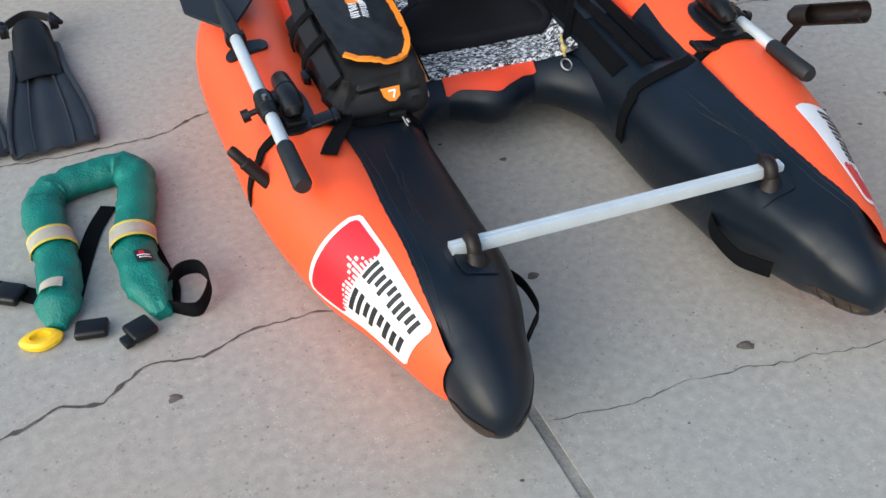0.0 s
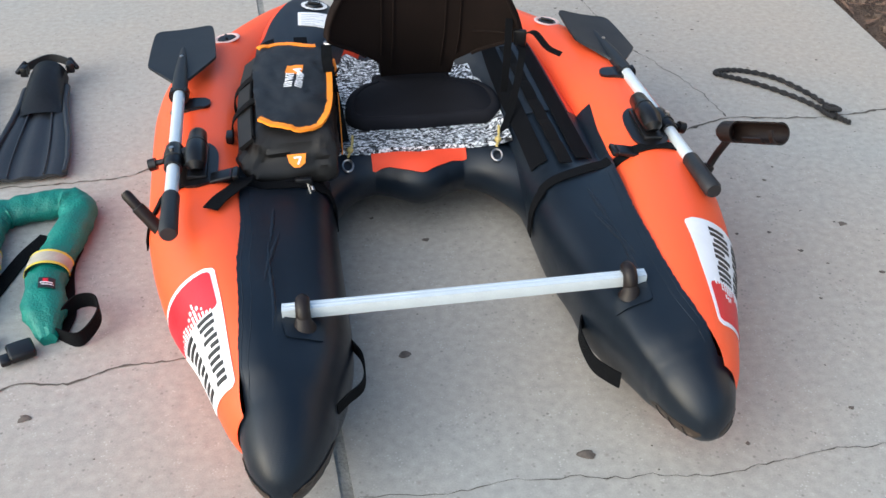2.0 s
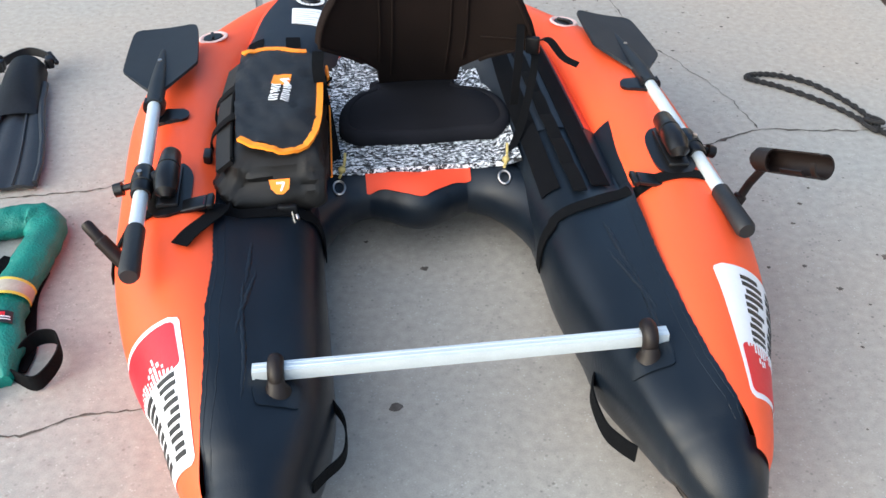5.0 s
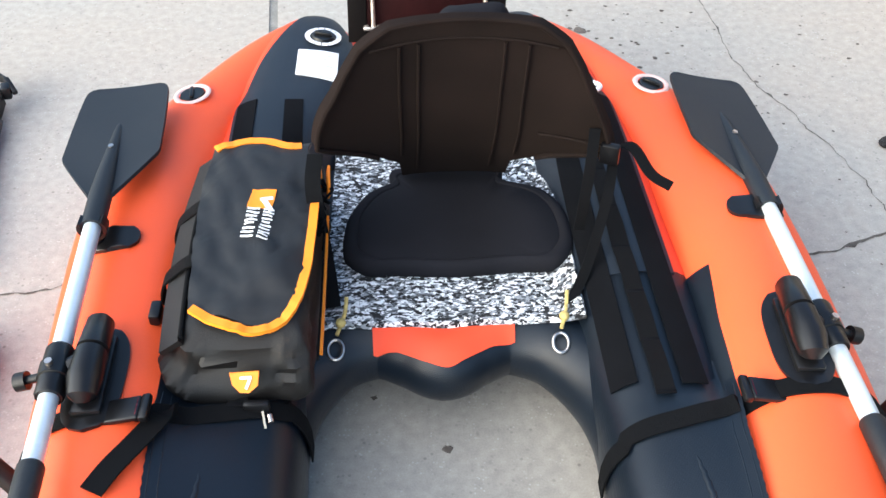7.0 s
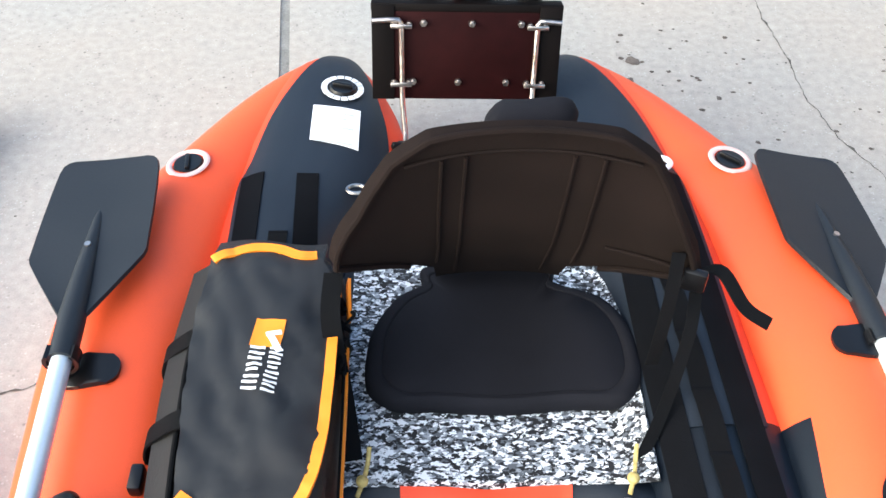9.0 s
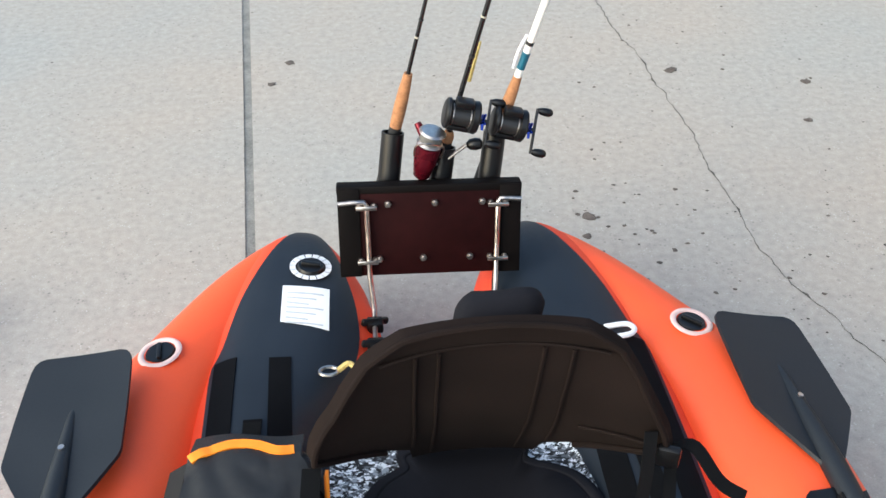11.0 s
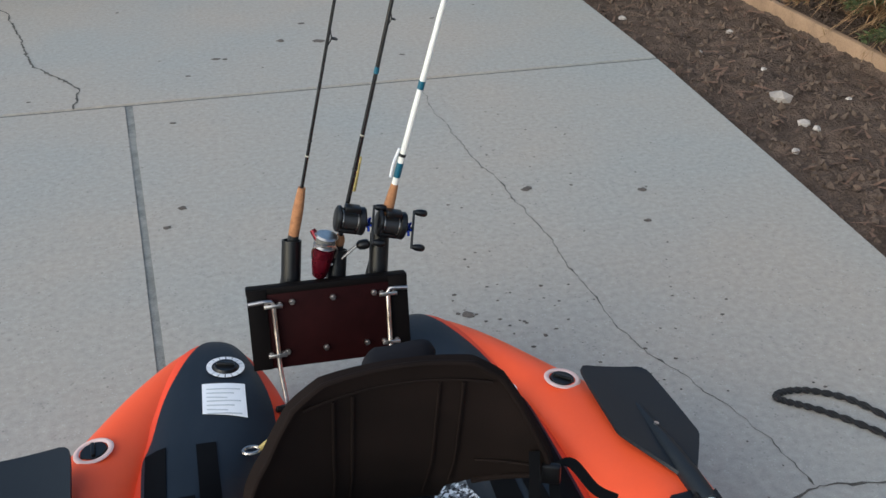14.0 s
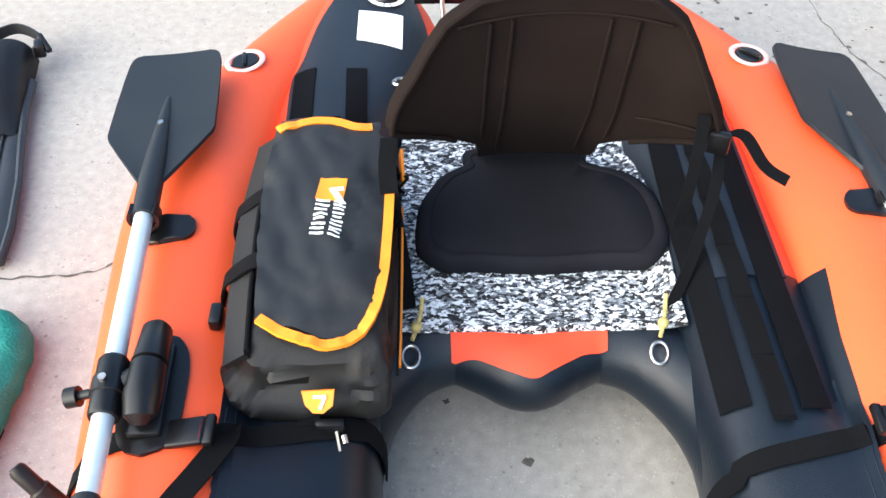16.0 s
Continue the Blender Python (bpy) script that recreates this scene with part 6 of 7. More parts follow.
for k in range(6):
    bm = bmesh.new()
    c = Vector((-.143 + .006 * math.sin(k * 2), .745 + .018 * k, .30))
    tube(bm, spline([c + Vector((rng.uniform(-.008, .008), rng.uniform(-.02, .02), rng.uniform(-.012, .014))) for _ in range(6)], 20), .0024, 6)
    part("cord_loop", bm, "web", bag, "tangled black cord end")


def lid_patch(name, cx, cy, w, l, off, material, parent, turn=-0.10):
    rows = []
    for a in np.linspace(-.5, .5, 6):
        r = []
        for b in np.linspace(-.5, .5, 6):
            x, y = cx + a * w - turn * b * l, cy + b * l + turn * a * w
            r.append(Vector((x, y, lid_z(x, y) + .006 + off)))
        rows.append(r)
    return part(name, sheet(bmesh.new(), rows, .001, (0, 0, 1)), material, parent)


lg = lid_patch("emblem", -.229, .766, .036, .042, .0005, "piping", bag)
lg["label"] = "orange emblem with a pale mark and white print bars"
lid_patch("mark", -.222, .765, .018, .006, .0018, "white", lg, .25)
lid_patch("mark", -.220, .751, .007, .026, .0018, "white", lg, .55)
for cx, first, step, count, w, l in ((-.2165, .7385, .0128, 5, .0150, .0098), (-.2385, .7390, .0160, 4, .0180, .0122)):
    for k in range(count):
        y = first - step * k
        x = cx - .10 * (first - y)
        for dy, ww in ((-.36, 1.0), (.36, 1.0 - .12 * (k % 3))):
            lid_patch("print_bar", x, y + dy * l, w * ww, l * .26, .0008, "white", lg)
# rubber tag on the front face
bm = bmesh.new()
tg = pose(-.231, .479, .273, 50, 0, 3) @ Matrix.Scale(0.74, 4)
slab(bm, [(-.026, .016), (-.022, -.006), (-.010, -.020), (.006, -.022), (.022, -.010), (.026, .016)], 0, .006, .001)
bmesh.ops.transform(bm, matrix=tg, verts=bm.verts[:])
t_ = part("tag", bm, "piping", bag, "orange rubber tag with a white mark")
bm = bmesh.new()
rbox(bm, (.02, .005, .002), tg @ pose(.002, .006, .007), 0)
rbox(bm, (.005, .022, .002), tg @ pose(.006, -.004, .0075, 0, 0, -25), 0)
part("mark", bm, "white", t_)
# flat rolled edge along the outer shoulder, with its straps
bm = bmesh.new()
ribbon(bm, spline([(-.330, .520, .293), (-.336, .62, .299), (-.339, .75, .302), (-.331, .905, .300)], 40), .036, .009, (.8, 0, .6))
part("side_roll", bm, "bag", bag, "flat rolled fabric edge")
bm = bmesh.new()
tube(bm, spline([(-.316, .525, .308), (-.322, .64, .314), (-.325, .76, .317), (-.318, .898, .316)], 30), .0035, 8)
part("edge_seam", bm, "web", bag)
for y in (.655, .775):
    bm = bmesh.new()
    ribbon(bm, spline([(-.308, y, .325), (-.322, y, .322), (-.344, y, .305), (-.362, y, .285), (-.369, y, .262), (-.368, y, .238)], 18), .026, .003, (0, 1, 0))
    part("compression_strap", bm, "web", bag, "black compression strap")
bm = bmesh.new()
rbox(bm, (.016, .034, .02), pose(-.372, .615, .262), .004)
part("side_buckle", bm, "plastic", bag)
bm = bmesh.new()
rbox(bm, (.035, .012, .024), pose(-.222, .474, .222), .004)
fb = part("front_buckle", bm, "plastic", bag)
bm = bmesh.new()
cyl(bm, (-.206, .467, .215), (-.203, .458, .211), .004)
part("rivet", bm, "steel", fb)
bm = bmesh.new()
ribbon(bm, spline([(-.214, .468, .222), (-.211, .455, .214), (-.209, .447, .212)], 8), .003, .002, (1, 0, 0))
part("pull_cord", bm, "reflect", fb, "pale cord end")

# ---- rod rack ----
rack = thing("rod_rack", "dark maroon board with three black rod tubes on bent steel rods", "rod rack")
RM = Matrix.Translation((.027, 1.337, .342)) @ pose(0, 0, 0, -16, 1.2, 0)   # board plane, x across, z up it
bm = bmesh.new()
rbox(bm, (.302, .026, .158), RM @ pose(0, .013, 0), .004)
part("board", bm, "maroon", rack, "maroon painted board")
for dx in (-.133, .133):
    bm = bmesh.new()
    rbox(bm, (.036, .004, .156), RM @ pose(dx, -.001, 0), .001)
    part("end_strip", bm, "board_black", rack)
bm = bmesh.new()
rbox(bm, (.304, .03, .014), RM @ pose(0, .014, .0735), .003)
part("top_edge", bm, "board_black", rack)


def bolt(x, z, parent):
    bm = bmesh.new()
    cyl(bm, RM @ Vector((x, 0, z)), RM @ Vector((x, -.006, z)), .0058, segs=6)
    cyl(bm, RM @ Vector((x, -.006, z)), RM @ Vector((x, -.011, z)), .003, segs=8)
    part("bolt", bm, "steel", parent)


for x, z in ((-.069, .05), (.008, .05), (.086, .05), (-.085, -.047), (-.012, -.047), (.066, -.047)):
    bolt(x, z, rack)
for s in (-1, 1):
    bm = bmesh.new()
    x = s * .108 + .004
    pts = [(s * .15, -.008, .054), (s * .125, -.008, .056), (x + s * .004, -.008, .056), (x, -.008, .05), (x - s * .001, -.008, .0), (x - s * .002, -.008, -.078)]
    path = [RM @ Vector(p) for p in pts]
    end = path[-1]
    gx = end.x - s * .004
    deck = max(top_z(gx, 1.22), .2) + .016
    path += [Vector((gx, 1.285, deck + .004)), Vector((gx, 1.262, deck)), Vector((gx, 1.20, deck)), Vector((gx - .001, 1.15, deck))]
    tube(bm, path, .0045, 10)
    sr = part("steel_rod", bm, "steel", rack, "bent steel rod")
    for z in (.047, -.049):
        for dx in (-.012, .012):
            bolt(x + dx, z, rack)
        bm = bmesh.new()
        rbox(bm, (.034, .004, .007), RM @ pose(x, -.013, z), .001)
        part("clamp", bm, "steel", sr)
    for y in (1.255, 1.205):
        bm = bmesh.new()
        rbox(bm, (.028, .022, .022), pose(gx, y, deck - .004), .004)
        rbox(bm, (.05, .009, .012), pose(gx, y, deck + .004, 0, 18, 25), .003)
        part("wing_clamp", bm, "plastic", sr, "black wing-nut clamp")
tubes = []
for k, (x, zt) in enumerate(((-.071, .155), (.014, .128), (.098, .152))):
    bm = bmesh.new()
    lean = .015
    a, b = RM @ Vector((x - .01, .05, -.07)), RM @ Vector((x + lean, .052, zt))
    d = (b - a).normalized()
    tube(bm, [a, b], .0188, 24, caps=False)
    tube(bm, [a, b], .016, 24, caps=False)
    s1 = d.cross(Vector((0, 1, 0))).normalized()
    s2 = s1.cross(d)
    ring = [[bm.verts.new(b + r * (math.cos(t) * s1 + math.sin(t) * s2)) for t in [2 * math.pi * j / 24 for j in range(24)]] for r in (.016, .0188)]
    grid_faces(bm, ring, True)
    part("rod_tube", bm, "plastic", rack, "black rod tube")
    tubes.append(b)

# ---- fishing rods ----


def rod(label, top, tip, blank, r0, marks, guides, butt_len=.12, cork=.10):
    """A rod whose butt sits in the rack tube; tip: a far point of the blank."""
    t = thing("fishing_rod", label, "fishing rod", "rods in the rack")
    a, b = Vector(top), Vector(tip)
    d = (b - a).normalized()
    root = a - d * .17
    bm = bmesh.new()
    cyl(bm, root, a + d * .012, .0105, segs=14)
    part("butt", bm, "rubber", t)
    bm = bmesh.new()
    n = 7
    pts, rs = [], []
    for k in range(n + 1):
        u = k / n
        pts.append(a + d * (.012 + cork * u))
        rs.append(.0100 + .0018 * math.sin(u * math.pi) - .003 * u)
    tube(bm, pts, rs, 16)
    part("cork_grip", bm, "cork", t, "cork grip")
    bm = bmesh.new()
    L = 1.75
    side = Vector((0, 1, 0)).cross(d).normalized()
    f = d.cross(side)
    pts = [a + d * (.012 + cork + L * u) + f * (-0.0 * u * u) for u in np.linspace(0, 1, 24)]
    tube(bm, pts, [r0 * (1 - .82 * u) for u in np.linspace(0, 1, 24)], 12)
    part("blank", bm, blank, t, "slender tapering blank")
    for s, length, m in marks:
        bm = bmesh.new()
        rr = r0 * (1 - .82 * (s - .012 - cork) / L) + .0006
        cyl(bm, a + d * s, a + d * (s + length), rr, segs=12)
        part("thread_wrap", bm, m, t)
    for s, size in guides:
        bm = bmesh.new()
        c = a + d * s + side * (size + .006)
        tube(bm, [c + size * (math.cos(w) * side + math.sin(w) * f) for w in [2 * math.pi * j / 18 for j in range(19)]], .0014, 6)
        tube(bm, [a + d * (s - .02), c - side * size * .9], .0011, 5)
        tube(bm, [a + d * (s + .02), c - side * size * .9], .0011, 5)
        part("line_guide", bm, "ink", t)
    return t, a, d, side, f


def baitcaster(t, c, d, side, f, accent, scale=1.0, hand=1):
    """Low-profile reel: body, side plates, spool, star drag and double handle."""
    bm = bmesh.new()
    fr = Matrix((( *side, 0), (*d, 0), (*f, 0), (0, 0, 0, 1))).transposed()
    fr = Matrix.Translation(c) @ fr @ Matrix.Scale(scale, 4)
    for x0, x1, r in ((-.028, -.016, .0235), (.014, .030, .025)):
        rings = []
        for x, k in ((x0, .55), (x0 + .001, .8), (x0 + .004, .97), (x1 - .004, 1.0), (x1 - .001, .9), (x1, .6)):
            rings.append([bm.verts.new(fr @ Vector((x * (1 if hand > 0 else -1), 1.12 * k * r * math.cos(w), -.004 + k * r * math.sin(w)))) for w in [2 * math.pi * j / 28 for j in range(28)]])
        grid_faces(bm, rings, True, True)
    rbox(bm, (.04, .014, .007), fr @ pose(0, .006, .0165), .003)
    rbox(bm, (.04, .010, .010), fr @ pose(0, -.021, -.010), .004)
    body = part("reel", bm, "plastic", t, "black open-frame baitcasting reel")
    bm = bmesh.new()
    cyl(bm, fr @ Vector((-.016, .0, -.006)), fr @ Vector((.016, .0, -.006)), .0165, segs=24)
    sp = part("spool", bm, "ink", body, "dark spool wound with line")
    bm = bmesh.new()
    for x in (-.0145, .0145):
        tube(bm, [fr @ Vector((x, .0172 * math.cos(w), -.006 + .0172 * math.sin(w))) for w in [2 * math.pi * j / 24 for j in range(25)]], .0011, 6)
    part("spool_rim", bm, "steel", sp)
    bm = bmesh.new()
    rbox(bm, (.03, .012, .02), fr @ pose(0, .028, -.012), .003)
    part("line_guard", bm, "plastic", body)
    bm = bmesh.new()
    hx = .030 * hand
    for j in range(5):
        w = 2 * math.pi * j / 5
        tube(bm, [fr @ Vector((hx * 1.25, -.004, -.006)), fr @ Vector((hx * 1.3, -.004 + .014 * math.cos(w), -.006 + .014 * math.sin(w)))], [.003, .0022], 6)
    part("star_drag", bm, accent, body, "coloured star drag wheel")
    bm = bmesh.new()
    cyl(bm, fr @ Vector((hx * .9, -.004, -.006)), fr @ Vector((hx * 1.6, -.004, -.006)), .0045, segs=10)
    rbox(bm, (.003, .075, .009), fr @ pose(hx * 1.55, -.004, -.006, 38 * hand), .001)
    hd = part("crank", bm, "ink", body)
    for e in (-1, 1):
        bm = bmesh.new()
        p = Vector((hx * 1.55, -.004 + e * .034 * math.cos(radians(38)), -.006 + e * hand * .034 * math.sin(radians(38))))
        tube(bm, [fr @ (p + Vector((hand * q, 0, 0))) for q in (0, .006, .014, .022, .026)], [.003, .006, .0072, .007, .004], 12)
        part("knob", bm, "plastic", hd, "black handle knob")


def spinning(t, c, d, side, f):
    fr = Matrix((( *side, 0), (*d, 0), (*f, 0), (0, 0, 0, 1))).transposed()
    fr = Matrix.Translation(c) @ fr
    bm = bmesh.new()
    tube(bm, [fr @ Vector(p) for p in ((.012, .03, -.008), (.026, .015, -.022), (.032, -.01, -.034))], [.006, .0075, .010], 10)
    body = part("reel", bm, "redmetal", t, "dark red spinning reel")
    bm = bmesh.new()
    tube(bm, [fr @ Vector((.034, y, -.040)) for y in (-.055, -.048, -.02, .0, .012, .014)], [.006, .014, .019, .0205, .0205, .012], 20)
    part("rotor", bm, "redmetal", body)
    bm = bmesh.new()
    tube(bm, [fr @ Vector((.034, y, -.040)) for y in (.014, .016, .020, .034, .037, .04)], [.012, .022, .0175, .0175, .0225, .019], 22)
    part("spool", bm, "steel", body, "silver-edged spool wound with line")
    bm = bmesh.new()
    cyl(bm, fr @ Vector((.034, .0205, -.04)), fr @ Vector((.034, .0335, -.04)), .0185, segs=20)
    part("line", bm, "joint_dark", body, "wound line")
    bm = bmesh.new()
    tube(bm, spline([fr @ Vector(p) for p in ((.012, -.005, -.052), (.010, .02, -.060), (.03, .032, -.068), (.055, .02, -.055), (.056, -.005, -.045))], 16), .0018, 6)
    part("bail", bm, "steel", body, "steel bail wire")
    bm = bmesh.new()
    tube(bm, [fr @ Vector(p) for p in ((.036, -.03, -.03), (.062, -.03, -.028), (.066, -.026, -.028), (.098, .012, -.022))], .0032, 8)
    cr = part("crank", bm, "steel", body)
    bm = bmesh.new()
    tube(bm, [fr @ (Vector((.098, .012, -.022)) + Vector((q, q * .3, 0))) for q in (0, .005, .014, .022, .025)], [.004, .009, .0105, .009, .004], 12)
    part("knob", bm, "plastic", cr, "black handle knob")


t, a, d, s, f = rod("slim black spinning rod with a cork grip and dark red reel", tubes[0] + Vector((.002, 0, 0)), (.160, 1.405, 1.253), "blank", .0034,
                    [(.175, .003, "reflect"), (.205, .003, "ink"), (.62, .004, "reflect")], [(.40, .005), (.60, .004), (.80, .003)])
spinning(t, a + d * .0 + s * .02, d, s, f)
t, a, d, s, f = rod("black casting rod with a green-flecked blank and black reel", tubes[1], (.262, 1.395, 1.249), "blank", .0047,
                    [(.17, .005, "ink"), (.24, .003, "reflect"), (.36, .012, "teal_thread"), (.52, .003, "ink")], [(.46, .0032), (.66, .003), (.84, .0025)], cork=.02)
baitcaster(t, a + d * .075 - f * .012 + s * .006, d, s, f, "blue", 1.0, -1 if s.x < 0 else 1)
bm = bmesh.new()
tube(bm, [a + d * .12 + f * .018 + s * .01, a + d * .19 + f * .02 + s * .01], [.005, .003], 8)
part("lure", bm, "brass", t, "small tan lure hooked on the rod")
t, a, d, s, f = rod("white casting rod with blue bands, cork grip and dark reel", tubes[2] + Vector((.004, 0, 0)), (.362, 1.395, 1.246), "whiterod", .0062,
                    [(.122, .03, "teal_thread"), (.165, .006, "ink"), (.30, .016, "teal_thread"), (.53, .010, "ink"), (.545, .008, "grey_print"), (.80, .012, "teal_thread"), (1.0, .008, "ink")], [(.55, .0045), (.8, .004)], cork=.095)
baitcaster(t, a + d * .03 - f * .014 + s * .006, d, s, f, "blue", 1.0, 1 if s.x > 0 else -1)
bm = bmesh.new()
tube(bm, spline([a + d * .12 - s * .012, a + d * .15 - s * .013, a + d * .18 - s * .009], 10), .0026, 8)
part("lure", bm, "white", t, "pale lure hooked on the rod")

# ---- life vest ----
vest = thing("life_vest", "green inflatable suspender life vest lying on the concrete", "life vest", loc=(.015, -.02, 0))
VP = [(-.947, .345), (-.935, .43), (-.94, .54), (-.957, .64), (-.962, .715), (-.938, .768), (-.86, .792), (-.795, .798), (-.768, .745), (-.775, .64), (-.79, .53), (-.782, .43), (-.755, .315)]
n = 90
vp = spline([(x, y, .034) for x, y in VP], n)
bm = bmesh.new()
rings = []
for k in range(n):
    d = Vector(vp[min(k + 1, n - 1)] - vp[max(k - 1, 0)]).normalized()
    sd = Vector((d.y, -d.x, 0))
    endf = min(1, .42 + min(k, n - 1 - k) * .16)
    w = (.042 + .005 * noise.noise(Vector((k * .22, 0, 3))) + .007 * noise.noise(Vector((k * .55, 9, 3)))) * endf
    hgt = (.03 + .003 * noise.noise(Vector((k * .3, 5, 3)))) * endf
    rings.append([bm.verts.new(Vector(vp[k]) + sd * w * math.cos(a) + Vector((0, 0, hgt * math.sin(a) - (.034 - hgt))) + Vector((0, 0, .004 * noise.noise(Vector((k * .5, a * 1.6, 0))) - .040 * max(0, .14 - abs(noise.noise(Vector((k * .33 + a * .5, a * .7, 7)))))))) for a in [2 * math.pi * j / 22 for j in range(22)]])
grid_faces(bm, rings, True, True)
part("collar", bm, "vest", vest, "green nylon collar, worn and wrinkled")
for k0 in (15, 73):
    bm = bmesh.new()
    rows = []
    for k in range(k0, k0 + 4):
        d = Vector(vp[k + 1] - vp[k - 1]).normalized()
        sd = Vector((d.y, -d.x, 0))
        rows.append([Vector(vp[k]) + sd * .0455 * math.cos(radians(a)) + Vector((0, 0, .0340 * math.sin(radians(a)))) for a in range(-10, 191, 10)])
    part("reflective_band", sheet(bm, rows, .001, (0, 0, 1)), "reflect", vest, "dull silver reflective band")
    for k in (k0, k0 + 3):
        d = Vector(vp[k + 1] - vp[k - 1]).normalized()
        sd = Vector((d.y, -d.x, 0))
        bm = bmesh.new()
        ribbon(bm, [Vector(vp[k]) + sd * .0462 * math.cos(radians(a)) + Vector((0, 0, .0347 * math.sin(radians(a)))) for a in range(-10, 191, 10)], .007, .001, tuple(d))
        part("yellow_edge", bm, "bright", vest, "yellow edge of the band")
for k0, k1, mt, a0, a1, off in ((80, 82.4, "ink", 84, 138, .0318), (80.4, 81.1, "red", 98, 114, .0330), (81.2, 81.38, "white", 90, 130, .0330), (81.7, 81.85, "white", 94, 132, .0330), (5, 7, "reflect", 65, 145, .0325)):
    bm = bmesh.new()
    rows = []
    for f in np.linspace(k0, k1, 4):
        k = int(f)
        c = Vector(vp[k]).lerp(Vector(vp[k + 1]), f - k)
        d = Vector(vp[k + 1] - vp[k - 1]).normalized()
        sd = Vector((d.y, -d.x, 0))
        rows.append([c + sd * .036 * math.cos(radians(a)) + Vector((0, 0, off * math.sin(radians(a)))) for a in np.linspace(a0, a1, 8)])
    part("badge", sheet(bm, rows, .001, (0, 0, 1)), mt, vest)
bm = bmesh.new()
ribbon(bm, spline([(-1.5, .66, .004), (-1.25, .60, .004), (-1.07, .515, .006), (-.985, .45, .01), (-.955, .42, .02)], 24), .036, .003, [(0.4, 1, 0)] * 24)
part("waist_strap", bm, "web", vest, "black waist strap")
bm = bmesh.new()
ribbon(bm, spline([(-.835, .70, .004), (-.87, .62, .004), (-.90, .50, .004), (-.92, .40, .006)], 20), .034, .003, (1, .3, 0))
part("back_strap", bm, "web", vest)
bm = bmesh.new()
ribbon(bm, spline([(-.76, .64, .004), (-.765, .56, .006), (-.75, .47, .006), (-.735, .40, .006), (-.74, .345, .006)], 20), .034, .003, (1, .2, 0))
part("back_strap", bm, "web", vest)
bm = bmesh.new()
ribbon(bm, spline([(-.745, .36, .02), (-.715, .405, .03), (-.675, .40, .034), (-.662, .35, .03), (-.69, .30, .02), (-.735, .325, .012), (-.75, .345, .008)], 34), .034, .003, (0, 0, 1))
part("strap_loop", bm, "web", vest, "black strap loop standing on edge")
bm = bmesh.new()
rbox(bm, (.05, .05, .018), pose(-.80, .285, .016, 0, 0, 25), .006, 3)
rbox(bm, (.02, .03, .012), pose(-.825, .262, .014, 0, 0, 25), .004)
part("buckle", bm, "plastic", vest, "black plastic buckle")
bm = bmesh.new()
rbox(bm, (.06, .042, .018), pose(-.885, .318, .014, 0, 0, -8), .006, 3)
part("buckle", bm, "plastic", vest)
bm = bmesh.new()
rbox(bm, (.055, .05, .02), pose(-1.03, .465, .018, 0, 0, -30), .006, 3)
part("buckle", bm, "plastic", vest)
bm = bmesh.new()
pillow(bm, [(-.975 + .034 * math.cos(a) * (1 + .15 * math.cos(2 * a)), .325 + .026 * math.sin(a)) for a in [2 * math.pi * k / 24 for k in range(24)]], [(.9, .002), (1, .008), (1, .014), (.8, .02), (.5, .02), (.45, .012), (.1, .012)])
part("pull_tab", bm, "yellow", vest, "bright yellow inflator pull tab")

# ---- swim fins ----


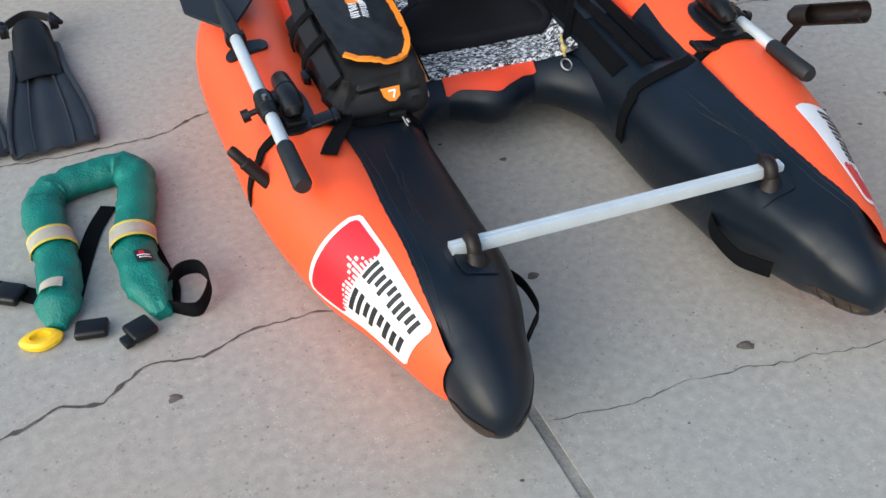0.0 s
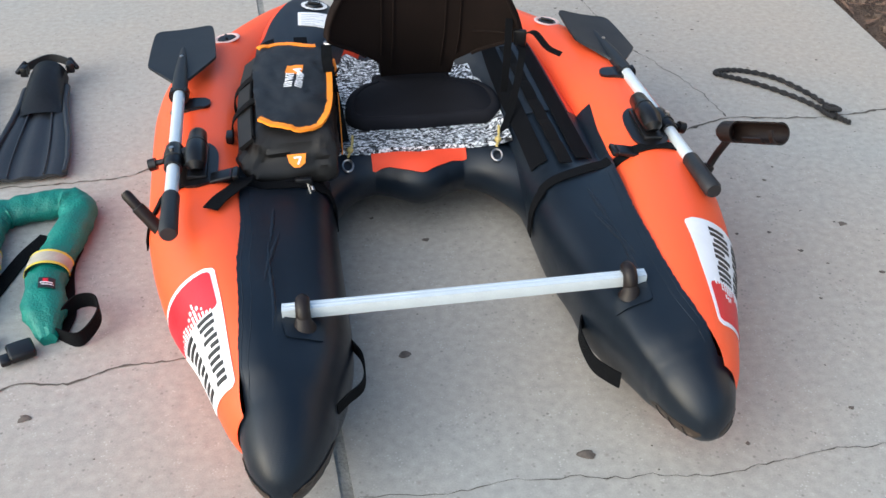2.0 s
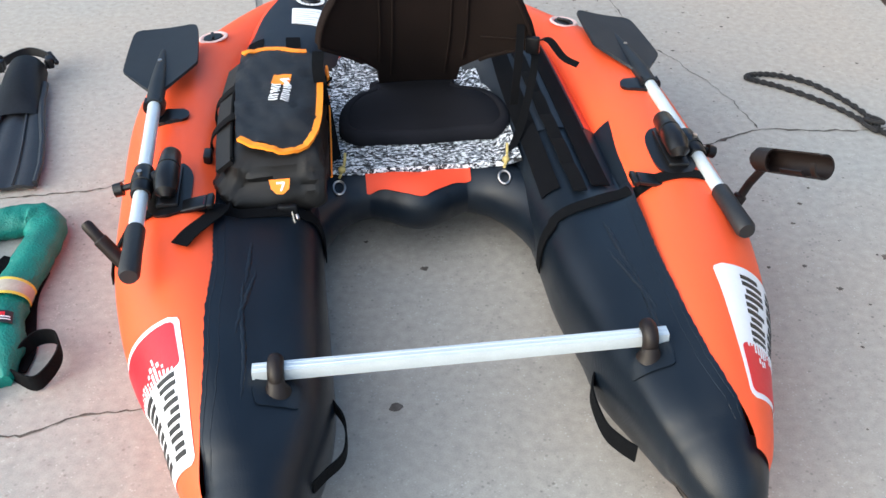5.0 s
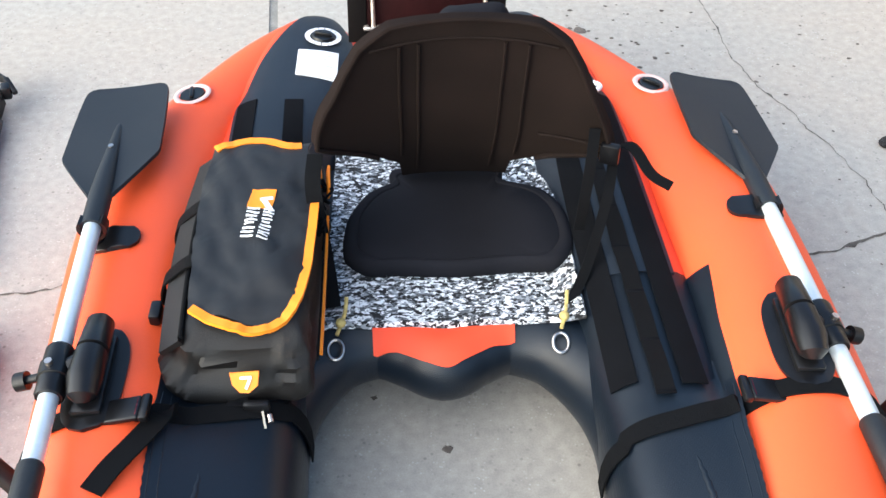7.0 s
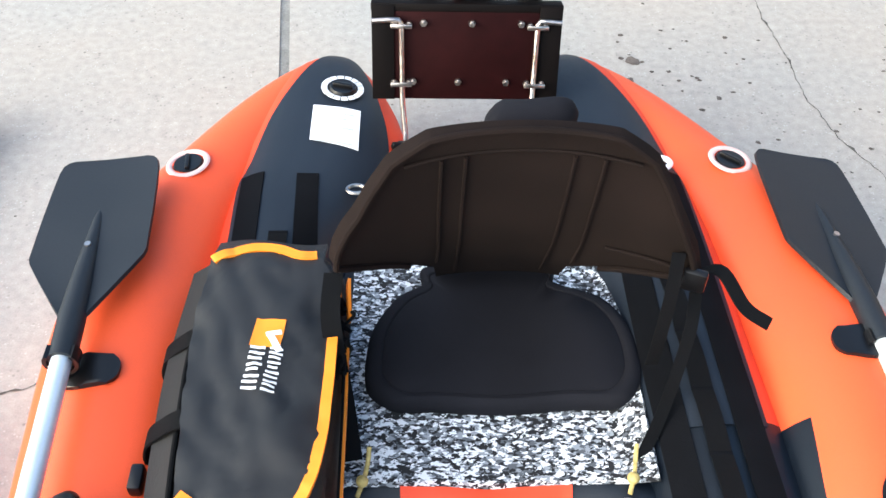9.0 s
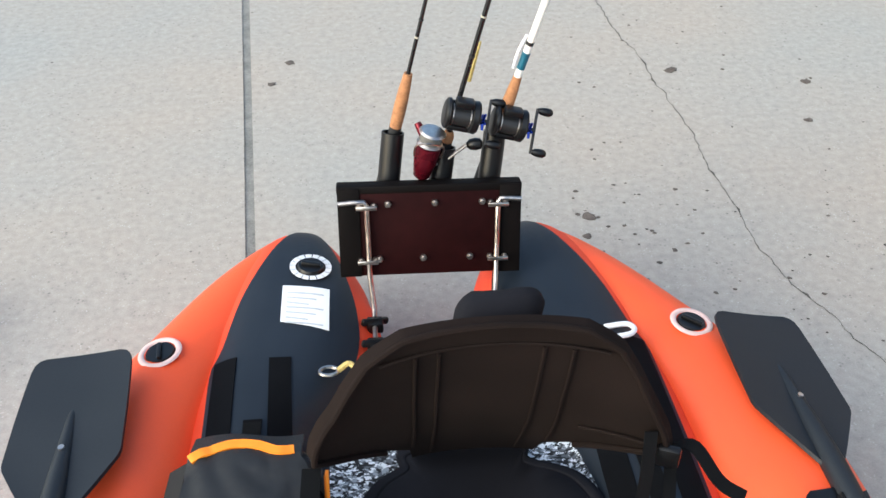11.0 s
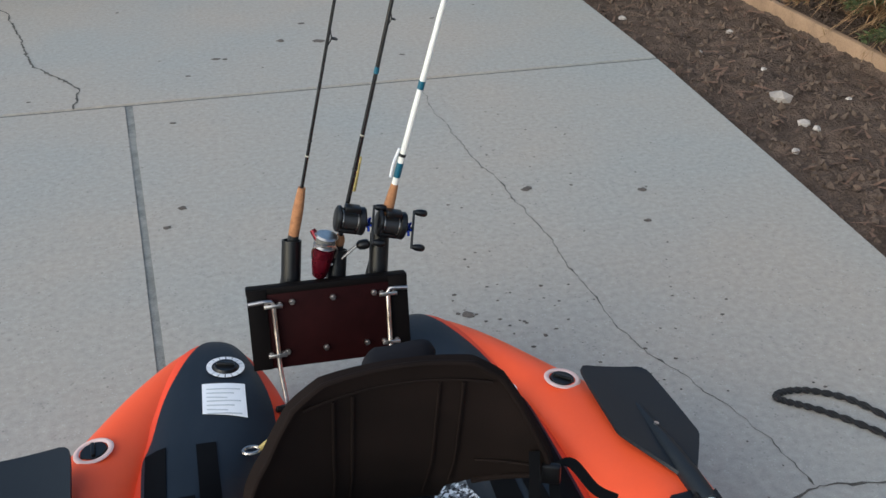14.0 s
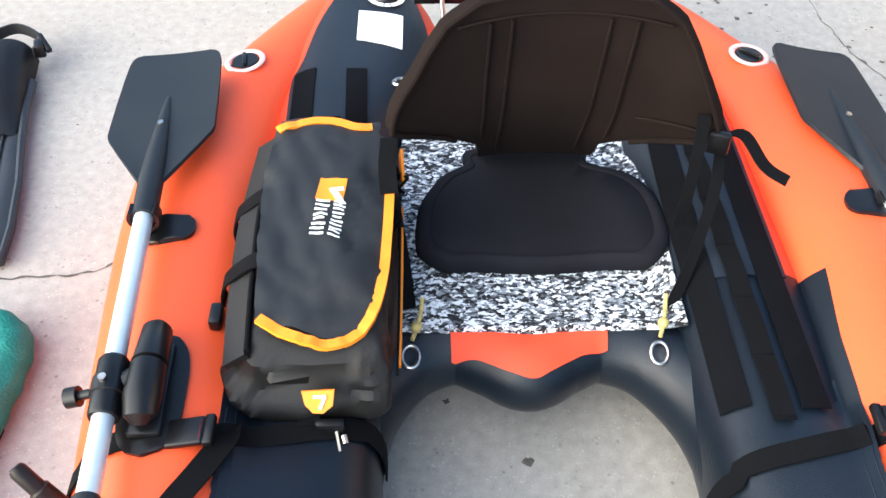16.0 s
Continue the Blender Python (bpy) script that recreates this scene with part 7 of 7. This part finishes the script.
def fin(cx, cy, turn, wide):
    t = thing("swim_fin", "worn black rubber swim fin with ribbed blade and heel strap", "swim fin", "pair of swim fins")
    m = pose(cx, cy, 0, 0, 0, turn) @ Matrix.Diagonal((1, .92, 1, 1))
    half = [(-.34, .088), (-.335, .096), (-.25, .098), (-.12, .088), (0.0, .072), (.10, .062), (.17, .060), (.2, .058)]
    rows = [[m @ Vector((w * wide * u, y, .012 + .012 * max(0, y + .1) + .003 * math.cos(u * 9))) for u in np.linspace(-1, 1, 17)] for y, w in half]
    part("blade", sheet(bmesh.new(), rows, .008, (0, 0, 1)), "fin", t)
    for u in (-.97, -.45, .45, .97):
        bm = bmesh.new()
        tube(bm, [m @ Vector((w * wide * u, y, .022 + .012 * max(0, y + .1))) for y, w in half[1:]], [.002, .002, .0025, .003, .004, .005, .006] if abs(u) < .9 else [.006, .007, .007, .008, .009, .010, .010], 8)
        part("rib", bm, "fin", t)
    bm = bmesh.new()
    rings = []
    for y, w, hh in ((.02, .062, .02), (.08, .06, .040), (.16, .056, .058), (.25, .052, .064), (.30, .05, .060)):
        rings.append([bm.verts.new(m @ Vector((w * wide * math.cos(a), y, .012 + hh * max(0, math.sin(a)) ** .8))) for a in [math.pi * k / 16 for k in range(17)]])
    grid_faces(bm, rings)
    bmesh.ops.solidify(bm, geom=bm.faces[:], thickness=.005)
    part("foot_pocket", bm, "fin", t)
    bm = bmesh.new()
    ribbon(bm, spline([m @ Vector(p) for p in ((-.055, .27, .05), (-.06, .33, .045), (0, .375, .05), (.06, .33, .045), (.055, .27, .05))], 24), .024, .004, (0, 0, 1))
    st = part("heel_strap", bm, "rubber", t)
    for s in (-1, 1):
        bm = bmesh.new()
        rbox(bm, (.02, .035, .03), m @ pose(s * .064, .29, .05, 0, 0, s * 12), .005)
        rbox(bm, (.012, .05, .012), m @ pose(s * .073, .30, .056, 20, 0, s * 30), .003)
        part("buckle", bm, "plastic", st)


fin(-.945, 1.24, 5, 1.0)
fin(-1.165, 1.245, 9, 1.0)

# ---- rope ----
bm = bmesh.new()
rp = spline([(1.215, .93), (1.185, 1.02), (1.13, 1.11), (1.06, 1.19), (1.005, 1.235), (.99, 1.255), (1.02, 1.268), (1.08, 1.255), (1.15, 1.20), (1.20, 1.10), (1.225, 1.0), (1.222, .94), (1.24, .90)], 150)
for off in (0, math.pi):
    pts = []
    for k, (x, y) in enumerate(rp):
        d = rp[min(k + 1, 149)] - rp[max(k - 1, 0)]
        d = d / np.linalg.norm(d)
        w = k * .9 + off
        pts.append((x - d[1] * .0045 * math.cos(w), y + d[0] * .0045 * math.cos(w), .0085 + .0035 * math.sin(w)))
    tube(bm, pts, .0043, 7)
tagged(part("rope", bm, "rope"), "short black twisted rope in a loop on the concrete", "rope")
bpy.data.objects["rope"].location = (.005, .045, 0)
bm = bmesh.new()
tube(bm, spline([(1.215, .99, .012), (1.20, .965, .022), (1.232, .95, .022), (1.222, .985, .018), (1.19, .975, .014), (1.21, .93, .01)], 40), .006, 7)
k_ = part("knot", bm, "rope", bpy.data.objects["rope"])
